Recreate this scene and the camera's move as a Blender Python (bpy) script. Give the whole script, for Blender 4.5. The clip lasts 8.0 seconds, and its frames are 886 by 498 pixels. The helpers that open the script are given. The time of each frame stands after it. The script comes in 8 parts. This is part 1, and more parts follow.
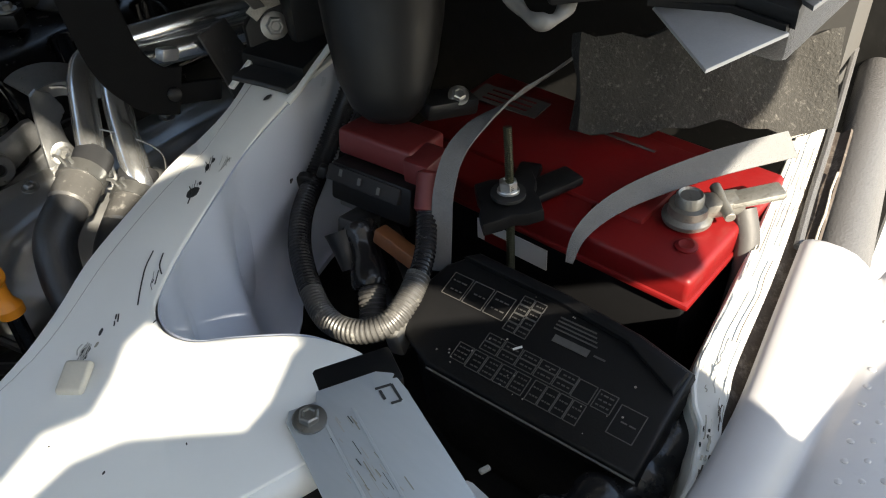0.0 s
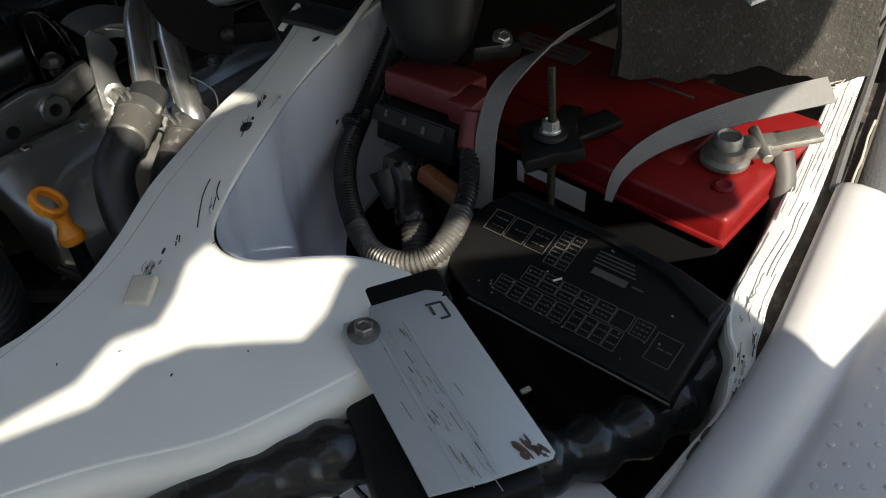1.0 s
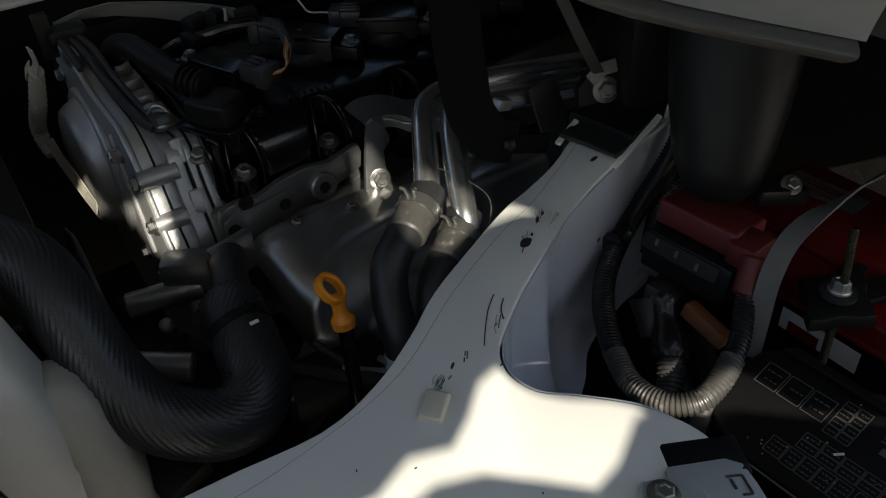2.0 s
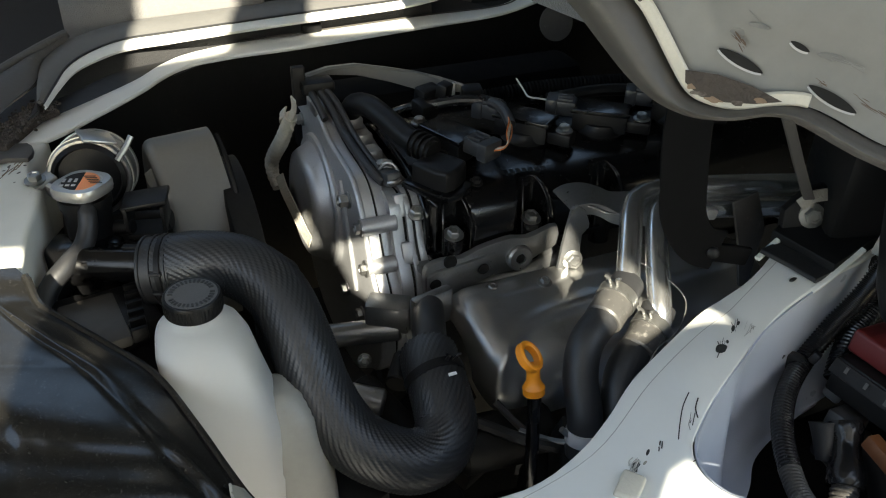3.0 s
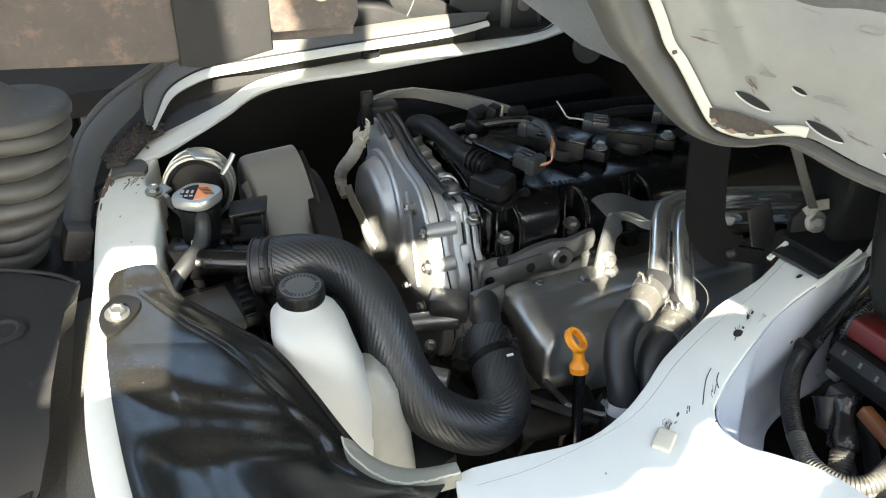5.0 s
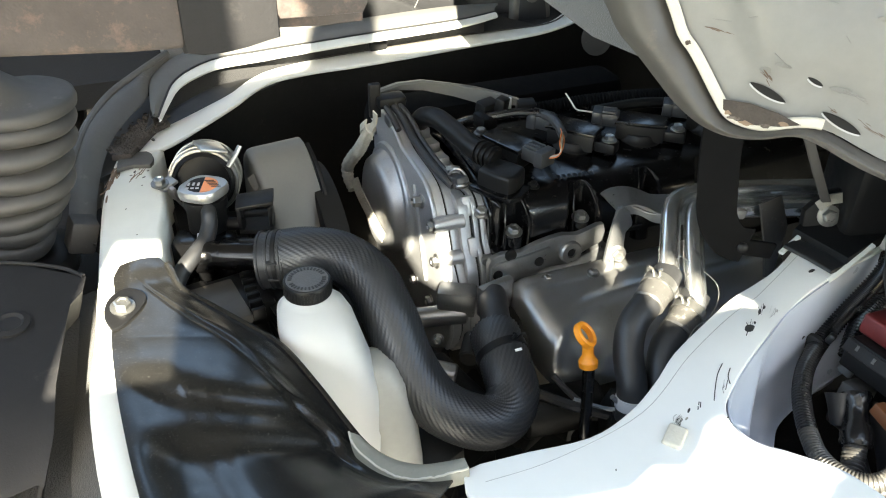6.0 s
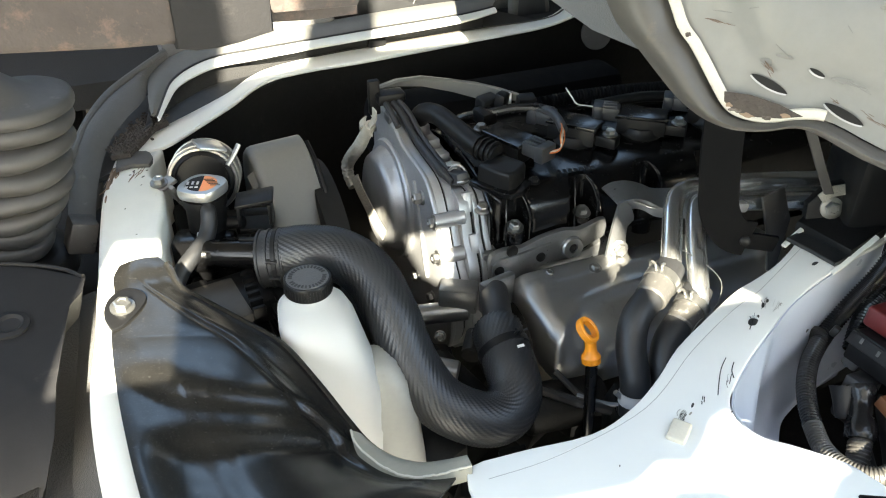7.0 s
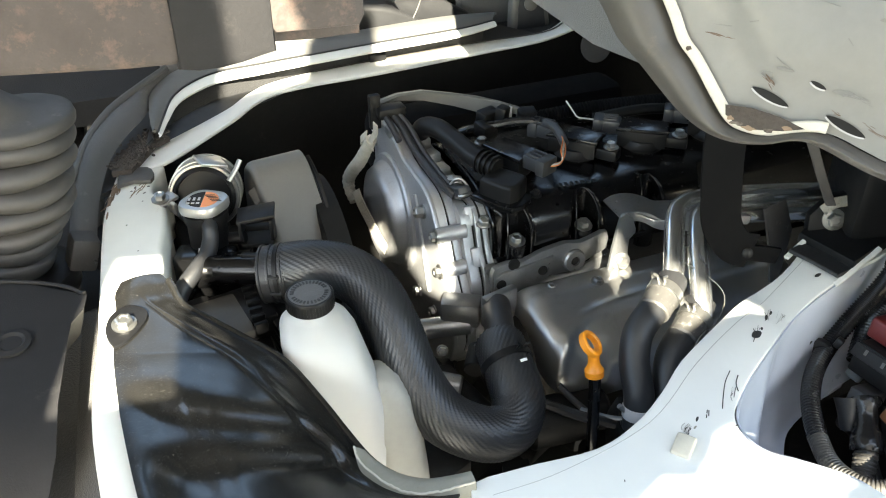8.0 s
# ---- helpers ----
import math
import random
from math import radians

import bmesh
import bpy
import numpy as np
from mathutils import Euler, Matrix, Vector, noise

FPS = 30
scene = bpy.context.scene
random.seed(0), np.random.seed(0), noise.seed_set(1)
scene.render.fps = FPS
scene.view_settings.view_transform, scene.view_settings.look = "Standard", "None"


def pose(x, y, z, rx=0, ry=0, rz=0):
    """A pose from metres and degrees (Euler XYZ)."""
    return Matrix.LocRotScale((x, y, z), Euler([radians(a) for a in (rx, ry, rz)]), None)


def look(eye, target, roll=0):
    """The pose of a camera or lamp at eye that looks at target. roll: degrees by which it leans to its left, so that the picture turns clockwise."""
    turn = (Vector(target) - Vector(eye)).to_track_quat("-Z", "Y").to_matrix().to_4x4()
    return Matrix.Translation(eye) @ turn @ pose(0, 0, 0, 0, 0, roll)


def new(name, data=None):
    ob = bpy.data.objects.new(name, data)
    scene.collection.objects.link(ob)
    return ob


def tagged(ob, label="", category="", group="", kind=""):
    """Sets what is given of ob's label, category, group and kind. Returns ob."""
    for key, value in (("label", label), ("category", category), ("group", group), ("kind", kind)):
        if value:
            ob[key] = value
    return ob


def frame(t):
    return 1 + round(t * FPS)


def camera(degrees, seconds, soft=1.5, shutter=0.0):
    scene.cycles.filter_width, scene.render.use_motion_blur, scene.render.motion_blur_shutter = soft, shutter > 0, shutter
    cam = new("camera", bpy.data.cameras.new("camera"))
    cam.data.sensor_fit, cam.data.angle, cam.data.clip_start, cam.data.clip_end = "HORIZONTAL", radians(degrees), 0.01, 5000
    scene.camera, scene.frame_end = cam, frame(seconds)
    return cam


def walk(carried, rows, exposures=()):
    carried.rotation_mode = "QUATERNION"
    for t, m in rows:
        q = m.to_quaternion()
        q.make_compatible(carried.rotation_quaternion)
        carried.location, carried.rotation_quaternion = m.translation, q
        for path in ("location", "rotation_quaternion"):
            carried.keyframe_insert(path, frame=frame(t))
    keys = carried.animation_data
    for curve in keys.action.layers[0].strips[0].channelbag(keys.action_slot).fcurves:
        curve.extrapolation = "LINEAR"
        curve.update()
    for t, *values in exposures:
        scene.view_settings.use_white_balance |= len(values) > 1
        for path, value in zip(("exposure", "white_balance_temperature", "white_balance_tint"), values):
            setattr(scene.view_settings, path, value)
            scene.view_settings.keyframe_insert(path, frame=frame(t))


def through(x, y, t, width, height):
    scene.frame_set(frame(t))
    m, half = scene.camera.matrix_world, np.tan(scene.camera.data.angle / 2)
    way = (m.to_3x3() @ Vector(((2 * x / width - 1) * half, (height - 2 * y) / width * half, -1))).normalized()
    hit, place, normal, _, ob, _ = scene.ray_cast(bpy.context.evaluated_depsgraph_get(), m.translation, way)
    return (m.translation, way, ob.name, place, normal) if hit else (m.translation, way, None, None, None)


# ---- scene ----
cam = camera(56.0, 8.0, soft=1.1)
PATH = [
    (0, (0.0925, -0.4246, 1.3621), (0.6466, 0.0929, 0.7101), -3.84),
    (0.5, (0.0853, -0.4570, 1.3471), (0.6348, 0.0348, 0.6717), -3.71),
    (1, (0.0534, -0.4367, 1.3545), (0.5739, 0.0882, 0.6810), -4.23),
    (1.5, (0.0224, -0.3827, 1.3686), (0.5001, 0.2002, 0.7113), -3.45),
    (2, (-0.0049, -0.3389, 1.4031), (0.4278, 0.3191, 0.7868), -3.09),
    (2.2, (-0.0164, -0.3272, 1.4168), (0.3975, 0.3548, 0.8138), -3.21),
    (3.3, (-0.1320, -0.3503, 1.4671), (0.1802, 0.4328, 0.9293), 2.18),
    (3.5, (-0.1498, -0.3698, 1.4825), (0.1527, 0.4232, 0.9537), 1.75),
    (4, (-0.1817, -0.4169, 1.5164), (0.1413, 0.3645, 0.9826), 1.34),
    (4.5, (-0.1948, -0.4331, 1.5279), (0.1323, 0.3406, 0.9852), 0.95),
    (6, (-0.1938, -0.4232, 1.5211), (0.1202, 0.3464, 0.9650), 0.72),
    (6.5, (-0.1917, -0.4228, 1.5215), (0.1271, 0.3451, 0.9659), 0.69),
    (7, (-0.1910, -0.4206, 1.5183), (0.1196, 0.3481, 0.9591), 0.00),
    (7.5, (-0.1924, -0.4205, 1.5192), (0.1207, 0.3518, 0.9663), 0.04),
    (8, (-0.1912, -0.4179, 1.5195), (0.1216, 0.3586, 0.9724), -0.44),
]
EXPOSURES = [(0, 2.22, 7750, 8), (0.5, 2.05, 7750, 8), (1.0, 1.5, 7700, 8), (1.5, 0.75, 7600, 8), (2.2, 0.8, 7600, 7), (3.3, 3.1, 7850, 4), (4.0, 3.42, 7900, 4), (6.0, 3.62, 7900, 4), (8.0, 3.64, 7900, 4)]
walk(cam, [(t, look(eye, target, roll)) for t, eye, target, roll in PATH], EXPOSURES)

# ---- daylight ----
SUN_ELEVATION, SUN_AZIMUTH = 36.0, 199.0  # azimuth: degrees from +y, turning to +x
to_sun = Vector((math.sin(radians(SUN_AZIMUTH)) * math.cos(radians(SUN_ELEVATION)),
                 math.cos(radians(SUN_AZIMUTH)) * math.cos(radians(SUN_ELEVATION)),
                 math.sin(radians(SUN_ELEVATION))))
world = bpy.data.worlds.new("daylight")
scene.world = world
world.use_nodes = True
sky = world.node_tree.nodes.new("ShaderNodeTexSky")
sky.sky_type, sky.sun_disc = "NISHITA", False
sky.sun_elevation, sky.sun_rotation = radians(SUN_ELEVATION), radians(SUN_AZIMUTH)
world.node_tree.links.new(sky.outputs[0], world.node_tree.nodes["Background"].inputs[0])
world.node_tree.nodes["Background"].inputs[1].default_value = 0.12
sun = new("sun", bpy.data.lights.new("sun", "SUN"))
sun.data.energy, sun.data.angle, sun.data.color = 4.5, radians(0.55), (1.0, 0.975, 0.93)
sun.matrix_world = look(to_sun * 5, (0, 0, 0))


# ---- materials ----
def mat(name, color, rough=0.5, metal=0.0, var=0.12, scale=30.0, bump=0.05, bscale=250.0, dirt=None, dirt_at=0.62,
        dirt_scale=22.0, dirt_mix=0.8, coat=0.0, spec=0.5, through=0.0, rvar=0.12, sheen=0.0, stretch=(1, 1, 1)):
    m = bpy.data.materials.new(name)
    m.use_nodes = True
    nodes, link = m.node_tree.nodes, m.node_tree.links.new
    bsdf = nodes["Principled BSDF"]
    co = nodes.new("ShaderNodeTexCoord")
    mp = nodes.new("ShaderNodeMapping")
    mp.inputs["Scale"].default_value = stretch
    link(co.outputs["Object"], mp.inputs["Vector"])

    def grain(s, detail=4.0, rough_=0.6):
        n = nodes.new("ShaderNodeTexNoise")
        n.inputs["Scale"].default_value, n.inputs["Detail"].default_value, n.inputs["Roughness"].default_value = s, detail, rough_
        link(mp.outputs[0], n.inputs["Vector"])
        return n.outputs[0]

    def mix(a, b, fac):
        x = nodes.new("ShaderNodeMix")
        x.data_type = "RGBA"
        link(fac, x.inputs["Factor"])
        for sock, v in ((x.inputs[6], a), (x.inputs[7], b)):
            if isinstance(v, tuple):
                sock.default_value = (*v, 1)
            else:
                link(v, sock)
        return x.outputs[2]

    low = tuple(max(0.0, c * (1 - var)) for c in color)
    high = tuple(min(1.0, c * (1 + var)) for c in color)
    fine = grain(scale * 9, 6.0, 0.7)
    col = mix(mix(low, high, grain(scale * 1.5)), tuple(c * 0.8 for c in color), fine) if var > 0.08 else mix(low, high, grain(scale * 2, 8.0))
    if dirt:
        ramp = nodes.new("ShaderNodeMapRange")
        ramp.inputs["From Min"].default_value, ramp.inputs["From Max"].default_value = dirt_at, dirt_at + 0.13
        ramp.inputs["To Max"].default_value = dirt_mix
        link(grain(dirt_scale * 1.8, 10.0, 0.75), ramp.inputs["Value"])
        col = mix(col, dirt, ramp.outputs[0])
    link(col, bsdf.inputs["Base Color"])
    rr = nodes.new("ShaderNodeMapRange")
    rr.inputs["To Min"].default_value, rr.inputs["To Max"].default_value = max(0.03, rough - rvar), min(1.0, rough + rvar)
    link(grain(scale * 2.3), rr.inputs["Value"])
    link(rr.outputs[0], bsdf.inputs["Roughness"])
    if bump:
        b = nodes.new("ShaderNodeBump")
        b.inputs["Strength"].default_value, b.inputs["Distance"].default_value = bump, 0.002
        link(grain(bscale, 3.0), b.inputs["Height"])
        link(b.outputs[0], bsdf.inputs["Normal"])
    bsdf.inputs["Metallic"].default_value = metal
    bsdf.inputs["Coat Weight"].default_value = coat
    bsdf.inputs["Specular IOR Level"].default_value = spec
    bsdf.inputs["Sheen Weight"].default_value = sheen
    if through:
        bsdf.inputs["Subsurface Weight"].default_value = through
        bsdf.inputs["Subsurface Radius"].default_value = (0.01, 0.01, 0.009)
    return m


WHITE = mat("dusty_white_paint", (0.735, 0.735, 0.705), 0.38, var=0.05, scale=9, bump=0.02, bscale=90, dirt=(0.42, 0.38, 0.31), dirt_at=0.66, dirt_scale=30, dirt_mix=0.45, coat=0.15)
WHITE_WORN = mat("worn_white_paint", (0.62, 0.615, 0.58), 0.42, var=0.07, scale=14, dirt=(0.16, 0.12, 0.09), dirt_at=0.6, dirt_scale=46, dirt_mix=0.75, stretch=(1, 1, 1))
WHITE_RUST = mat("chipped_white_paint", (0.74, 0.74, 0.68), 0.45, var=0.06, scale=18, dirt=(0.24, 0.12, 0.06), dirt_at=0.63, dirt_scale=38, dirt_mix=0.7)
# white paint with the blue of skylit shade put into its colour
WELL = mat("white_paint_tinted_as_shade", (0.44, 0.475, 0.555), 0.32, var=0.07, scale=7, bump=0.02, bscale=40, dirt=(0.32, 0.33, 0.36), dirt_at=0.64, dirt_scale=16, dirt_mix=0.4)
GALV = mat("brushed_galvanised_steel", (0.44, 0.475, 0.5), 0.4, 0.35, var=0.06, scale=40, bump=0.03, dirt=(0.2, 0.18, 0.16), dirt_at=0.68, dirt_scale=70, dirt_mix=0.4, stretch=(3, 0.6, 1), rvar=0.06)
STEEL = mat("bright_zinc_steel", (0.32, 0.32, 0.31), 0.34, 0.9, var=0.15, scale=120, bump=0.06, dirt=(0.15, 0.138, 0.11), dirt_at=0.58, dirt_scale=90, dirt_mix=0.6)
PIPE = mat("drawn_aluminium_pipe", (0.74, 0.75, 0.75), 0.22, 0.95, var=0.07, scale=25, bump=0.02, rvar=0.06)
ALU = mat("cast_aluminium", (0.42, 0.425, 0.435), 0.42, 0.62, var=0.1, scale=45, bump=0.12, bscale=500, dirt=(0.16, 0.15, 0.135), dirt_at=0.6, dirt_scale=40, dirt_mix=0.5, rvar=0.08)
SHIELD = mat("pressed_heat_shield_steel", (0.42, 0.418, 0.408), 0.34, 0.9, var=0.08, scale=12, bump=0.03, bscale=160, dirt=(0.24, 0.23, 0.21), dirt_at=0.58, dirt_scale=10, dirt_mix=0.4, rvar=0.06)
CAPMETAL = mat("satin_plated_cap_metal", (0.5, 0.5, 0.49), 0.36, 0.8, var=0.16, scale=60, bump=0.12, bscale=90, dirt=(0.24, 0.22, 0.19), dirt_at=0.56, dirt_scale=50, dirt_mix=0.55)
BLACK = mat("satin_black_plastic", (0.008, 0.008, 0.0085), 0.42, var=0.2, scale=50, bump=0.08, bscale=700, dirt=(0.02, 0.019, 0.017), dirt_at=0.66, dirt_scale=60, dirt_mix=0.4, spec=0.22)
GLOSS = mat("glossy_black_cover", (0.004, 0.004, 0.0043), 0.24, var=0.2, scale=40, bump=0.02, bscale=500, dirt=(0.05, 0.047, 0.043), dirt_at=0.7, dirt_scale=160, dirt_mix=0.5, coat=0.1, spec=0.35)
GUARD = mat("dusty_glossy_black_steel", (0.012, 0.0117, 0.011), 0.22, var=0.3, scale=30, bump=0.03, bscale=60, dirt=(0.2, 0.19, 0.175), dirt_at=0.585, dirt_scale=300, dirt_mix=0.5, spec=0.5, rvar=0.09)
GUARD_DUST = mat("dust_covered_steel_rim", (0.3, 0.285, 0.235), 0.7, var=0.2, scale=35, bump=0.12, bscale=160, dirt=(0.15, 0.14, 0.115), dirt_at=0.58, dirt_scale=70, dirt_mix=0.6)
RUBBER = mat("black_rubber", (0.019, 0.0195, 0.021), 0.45, var=0.2, scale=40, bump=0.1, bscale=500, dirt=(0.11, 0.105, 0.1), dirt_at=0.66, dirt_scale=40, dirt_mix=0.45)
BRAID = mat("textured_rubber_hose", (0.028, 0.0295, 0.032), 0.33, var=0.15, scale=40, bump=0.05, bscale=300, dirt=(0.1, 0.1, 0.095), dirt_at=0.7, dirt_scale=50, dirt_mix=0.4)
CONDUIT = mat("black_split_conduit", (0.014, 0.014, 0.016), 0.24, var=0.15, scale=60, bump=0.03, dirt=(0.24, 0.23, 0.2), dirt_at=0.64, dirt_scale=30, dirt_mix=0.4)
DUSTY = mat("dust_covered_conduit", (0.06, 0.058, 0.055), 0.4, var=0.3, scale=60, bump=0.08, dirt=(0.24, 0.23, 0.21), dirt_at=0.55, dirt_scale=45, dirt_mix=0.7)
TAPE = mat("wrinkled_black_tape", (0.014, 0.014, 0.015), 0.25, var=0.2, scale=40, bump=0.6, bscale=45)
GREY = mat("grained_grey_trim", (0.45, 0.44, 0.445), 0.5, var=0.07, scale=18, bump=0.05, bscale=900, dirt=(0.36, 0.345, 0.33), dirt_at=0.6, dirt_scale=20, dirt_mix=0.4)
PILLAR = mat("dark_dimpled_trim", (0.085, 0.083, 0.084), 0.5, var=0.12, scale=24, bump=0.5, bscale=420, dirt=(0.13, 0.125, 0.115), dirt_at=0.6, dirt_scale=30, dirt_mix=0.4)
DARKGREY = mat("dark_grey_trim", (0.02, 0.0195, 0.0205), 0.6, spec=0.2, var=0.14, scale=14, bump=0.12, bscale=700, dirt=(0.06, 0.057, 0.053), dirt_at=0.6, dirt_scale=22, dirt_mix=0.5)
BOOT = mat("faded_grey_rubber_boot", (0.056, 0.053, 0.051), 0.6, var=0.16, scale=22, bump=0.08, bscale=300, dirt=(0.22, 0.21, 0.19), dirt_at=0.6, dirt_scale=16, dirt_mix=0.5)
DUCT = mat("greyish_black_duct_plastic", (0.125, 0.121, 0.112), 0.42, var=0.1, scale=30, bump=0.06, bscale=500, dirt=(0.36, 0.34, 0.3), dirt_at=0.68, dirt_scale=120, dirt_mix=0.4)
TANK = mat("milky_translucent_plastic", (0.5, 0.495, 0.47), 0.42, var=0.04, scale=12, bump=0.03, bscale=120, dirt=(0.45, 0.43, 0.38), dirt_at=0.64, dirt_scale=40, dirt_mix=0.35, through=0.35)
TANK_DULL = mat("dulled_translucent_plastic", (0.36, 0.355, 0.32), 0.5, var=0.1, scale=12, dirt=(0.25, 0.235, 0.2), dirt_at=0.62, dirt_scale=30, dirt_mix=0.4, through=0.2)
RED = mat("red_battery_plastic", (0.14, 0.0045, 0.005), 0.45, var=0.14, scale=26, bump=0.06, bscale=400, dirt=(0.1, 0.016, 0.015), dirt_at=0.56, dirt_scale=30, dirt_mix=0.65, spec=0.35)
RED_CAP = mat("dull_red_terminal_cover", (0.12, 0.012, 0.012), 0.5, var=0.16, scale=30, dirt=(0.12, 0.03, 0.03), dirt_at=0.62, dirt_scale=40, dirt_mix=0.5)
ORANGE = mat("orange_plastic", (0.80, 0.27, 0.02), 0.4, var=0.08, scale=60, dirt=(0.35, 0.12, 0.02), dirt_at=0.64, dirt_scale=90, dirt_mix=0.5)
ORANGE_DULL = mat("amber_connector_plastic", (0.2, 0.075, 0.03), 0.5, var=0.1, scale=60)
LABEL_ORANGE = mat("orange_warning_sticker", (0.85, 0.30, 0.12), 0.5, var=0.04)
INK = mat("black_ink", (0.03, 0.03, 0.03), 0.6, var=0.1, bump=0)
PRINT = mat("pale_grey_print", (0.075, 0.073, 0.068), 0.6, var=0.4, scale=300, bump=0)
PAPER = mat("white_sticker", (0.7, 0.7, 0.7), 0.5, var=0.05, bump=0)
STRAP = mat("woven_grey_webbing", (0.14, 0.14, 0.14), 0.75, var=0.2, scale=60, bump=0.5, bscale=900, dirt=(0.14, 0.13, 0.12), dirt_at=0.58, dirt_scale=50, dirt_mix=0.6)
STRIP_BLACK = mat("black_flat_strut", (0.005, 0.005, 0.0055), 0.75, var=0.15, scale=30, spec=0.08)
FOAM = mat("grey_felt_insulation", (0.02, 0.0185, 0.016), 0.95, var=0.6, scale=110, bump=1.0, bscale=320, dirt=(0.1, 0.094, 0.085), dirt_at=0.55, dirt_scale=120, dirt_mix=0.75)
OLIVE = mat("dark_olive_plated_steel", (0.04, 0.042, 0.025), 0.45, 0.6, var=0.2, scale=80, bump=0.1)
MOTTLED = mat("mottled_grey_trim_plastic", (0.1, 0.098, 0.097), 0.5, var=0.2, scale=24, bump=0.3, bscale=500, dirt=(0.23, 0.22, 0.205), dirt_at=0.6, dirt_scale=30, dirt_mix=0.5)
BRACKET = mat("grey_phosphated_steel", (0.27, 0.275, 0.28), 0.32, 0.8, var=0.14, scale=40, bump=0.1, dirt=(0.13, 0.12, 0.11), dirt_at=0.58, dirt_scale=50, dirt_mix=0.55)
LATCH = mat("pale_zinc_latch_steel", (0.4, 0.405, 0.41), 0.42, 0.4, var=0.1, scale=60, bump=0.05, dirt=(0.25, 0.24, 0.22), dirt_at=0.6, dirt_scale=60, dirt_mix=0.4)
RUB = mat("faint_rub_on_white_paint", (0.46, 0.45, 0.42), 0.5, var=0.15, scale=120, bump=0)
STAIN = mat("brown_rust_stain", (0.24, 0.16, 0.105), 0.7, var=0.3, scale=90, bump=0.2, bscale=300)
DIRT = mat("packed_brown_dirt", (0.06, 0.045, 0.036), 0.85, var=0.4, scale=60, bump=0.6, bscale=200, dirt=(0.19, 0.165, 0.14), dirt_at=0.52, dirt_scale=34, dirt_mix=0.7)
# sheet of the added sun mask; lets some sun through to brighten reflections
MASK_SHEET = mat("translucent_sun_mask_sheet", (0.55, 0.54, 0.52), 0.9, var=0.1, scale=8, bump=0.1, bscale=200)
glow = MASK_SHEET.node_tree.nodes.new("ShaderNodeBsdfTranslucent")
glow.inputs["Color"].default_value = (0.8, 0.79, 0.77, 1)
blend = MASK_SHEET.node_tree.nodes.new("ShaderNodeMixShader")
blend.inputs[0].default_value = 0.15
MASK_SHEET.node_tree.links.new(MASK_SHEET.node_tree.nodes["Principled BSDF"].outputs[0], blend.inputs[1])
MASK_SHEET.node_tree.links.new(glow.outputs[0], blend.inputs[2])
MASK_SHEET.node_tree.links.new(blend.outputs[0], MASK_SHEET.node_tree.nodes["Material Output"].inputs[0])
FOAM_DARK = mat("crumbling_dark_foam", (0.06, 0.048, 0.04), 0.95, var=0.5, scale=90, bump=1.0, bscale=240)
LEAD = mat("oxidised_lead_clamp", (0.24, 0.232, 0.21), 0.45, 0.75, var=0.25, scale=60, bump=0.25, bscale=300, dirt=(0.12, 0.105, 0.085), dirt_at=0.55, dirt_scale=90)
LIDPAINT = mat("grey_primer_underside", (0.2, 0.197, 0.187), 0.4, var=0.14, scale=10, bump=0.03, bscale=60, dirt=(0.11, 0.083, 0.06), dirt_at=0.65, dirt_scale=34, dirt_mix=0.7)
LIDWEAR = mat("worn_grey_primer", (0.165, 0.161, 0.152), 0.5, var=0.2, scale=60, bump=0.05)
SEAL = mat("grey_rubber_seal", (0.075, 0.068, 0.06), 0.5, var=0.2, scale=20, dirt=(0.15, 0.125, 0.09), dirt_at=0.6, dirt_scale=18, dirt_mix=0.5)
SEALANT = mat("cream_seam_sealer", (0.58, 0.54, 0.46), 0.55, var=0.12, scale=40, bump=0.35, bscale=110, dirt=(0.2, 0.12, 0.06), dirt_at=0.6, dirt_scale=24)
RUST = mat("rusty_brown_steel", (0.1, 0.065, 0.045), 0.75, var=0.35, scale=30, bump=0.2, bscale=200, dirt=(0.2, 0.1, 0.05), dirt_at=0.55, dirt_scale=30, dirt_mix=0.6)
SLIDE = mat("brown_greasy_slide_steel", (0.075, 0.063, 0.058), 0.65, var=0.45, scale=40, bump=0.5, bscale=150, dirt=(0.17, 0.115, 0.09), dirt_at=0.52, dirt_scale=45, dirt_mix=0.6, spec=0.3)
SILLTRIM = mat("pale_grey_trim_band", (0.13, 0.128, 0.122), 0.45, var=0.1, scale=20, bump=0.05, bscale=300, dirt=(0.17, 0.16, 0.145), dirt_at=0.6, dirt_scale=24, dirt_mix=0.4)
FLOOR_DARK = mat("black_floor_carpet", (0.018, 0.018, 0.019), 0.95, var=0.3, scale=120, bump=0.6, bscale=500)
CARPET = mat("dark_grey_carpet", (0.04, 0.039, 0.04), 0.95, var=0.35, scale=200, bump=0.8, bscale=500, sheen=0.1)
STEPCLOTH = mat("grey_step_carpet", (0.15, 0.147, 0.143), 0.95, var=0.25, scale=160, bump=0.5, bscale=700, sheen=0.1)
FABRIC = mat("light_grey_seat_fabric", (0.30, 0.29, 0.285), 0.9, var=0.14, scale=160, bump=0.5, bscale=700, sheen=0.3)
FABRIC_DARK = mat("charcoal_seat_fabric", (0.10, 0.097, 0.095), 0.9, var=0.2, scale=160, bump=0.5, bscale=700, sheen=0.3)
# oily dirt, its colour lowered further to give the deep bay its shade
GRIME = mat("oily_dirt_darkened_as_shade", (0.008, 0.0078, 0.0074), 0.6, var=0.5, scale=20, bump=0.4, bscale=60, spec=0.25, dirt=(0.03, 0.0275, 0.025), dirt_at=0.6, dirt_scale=30)
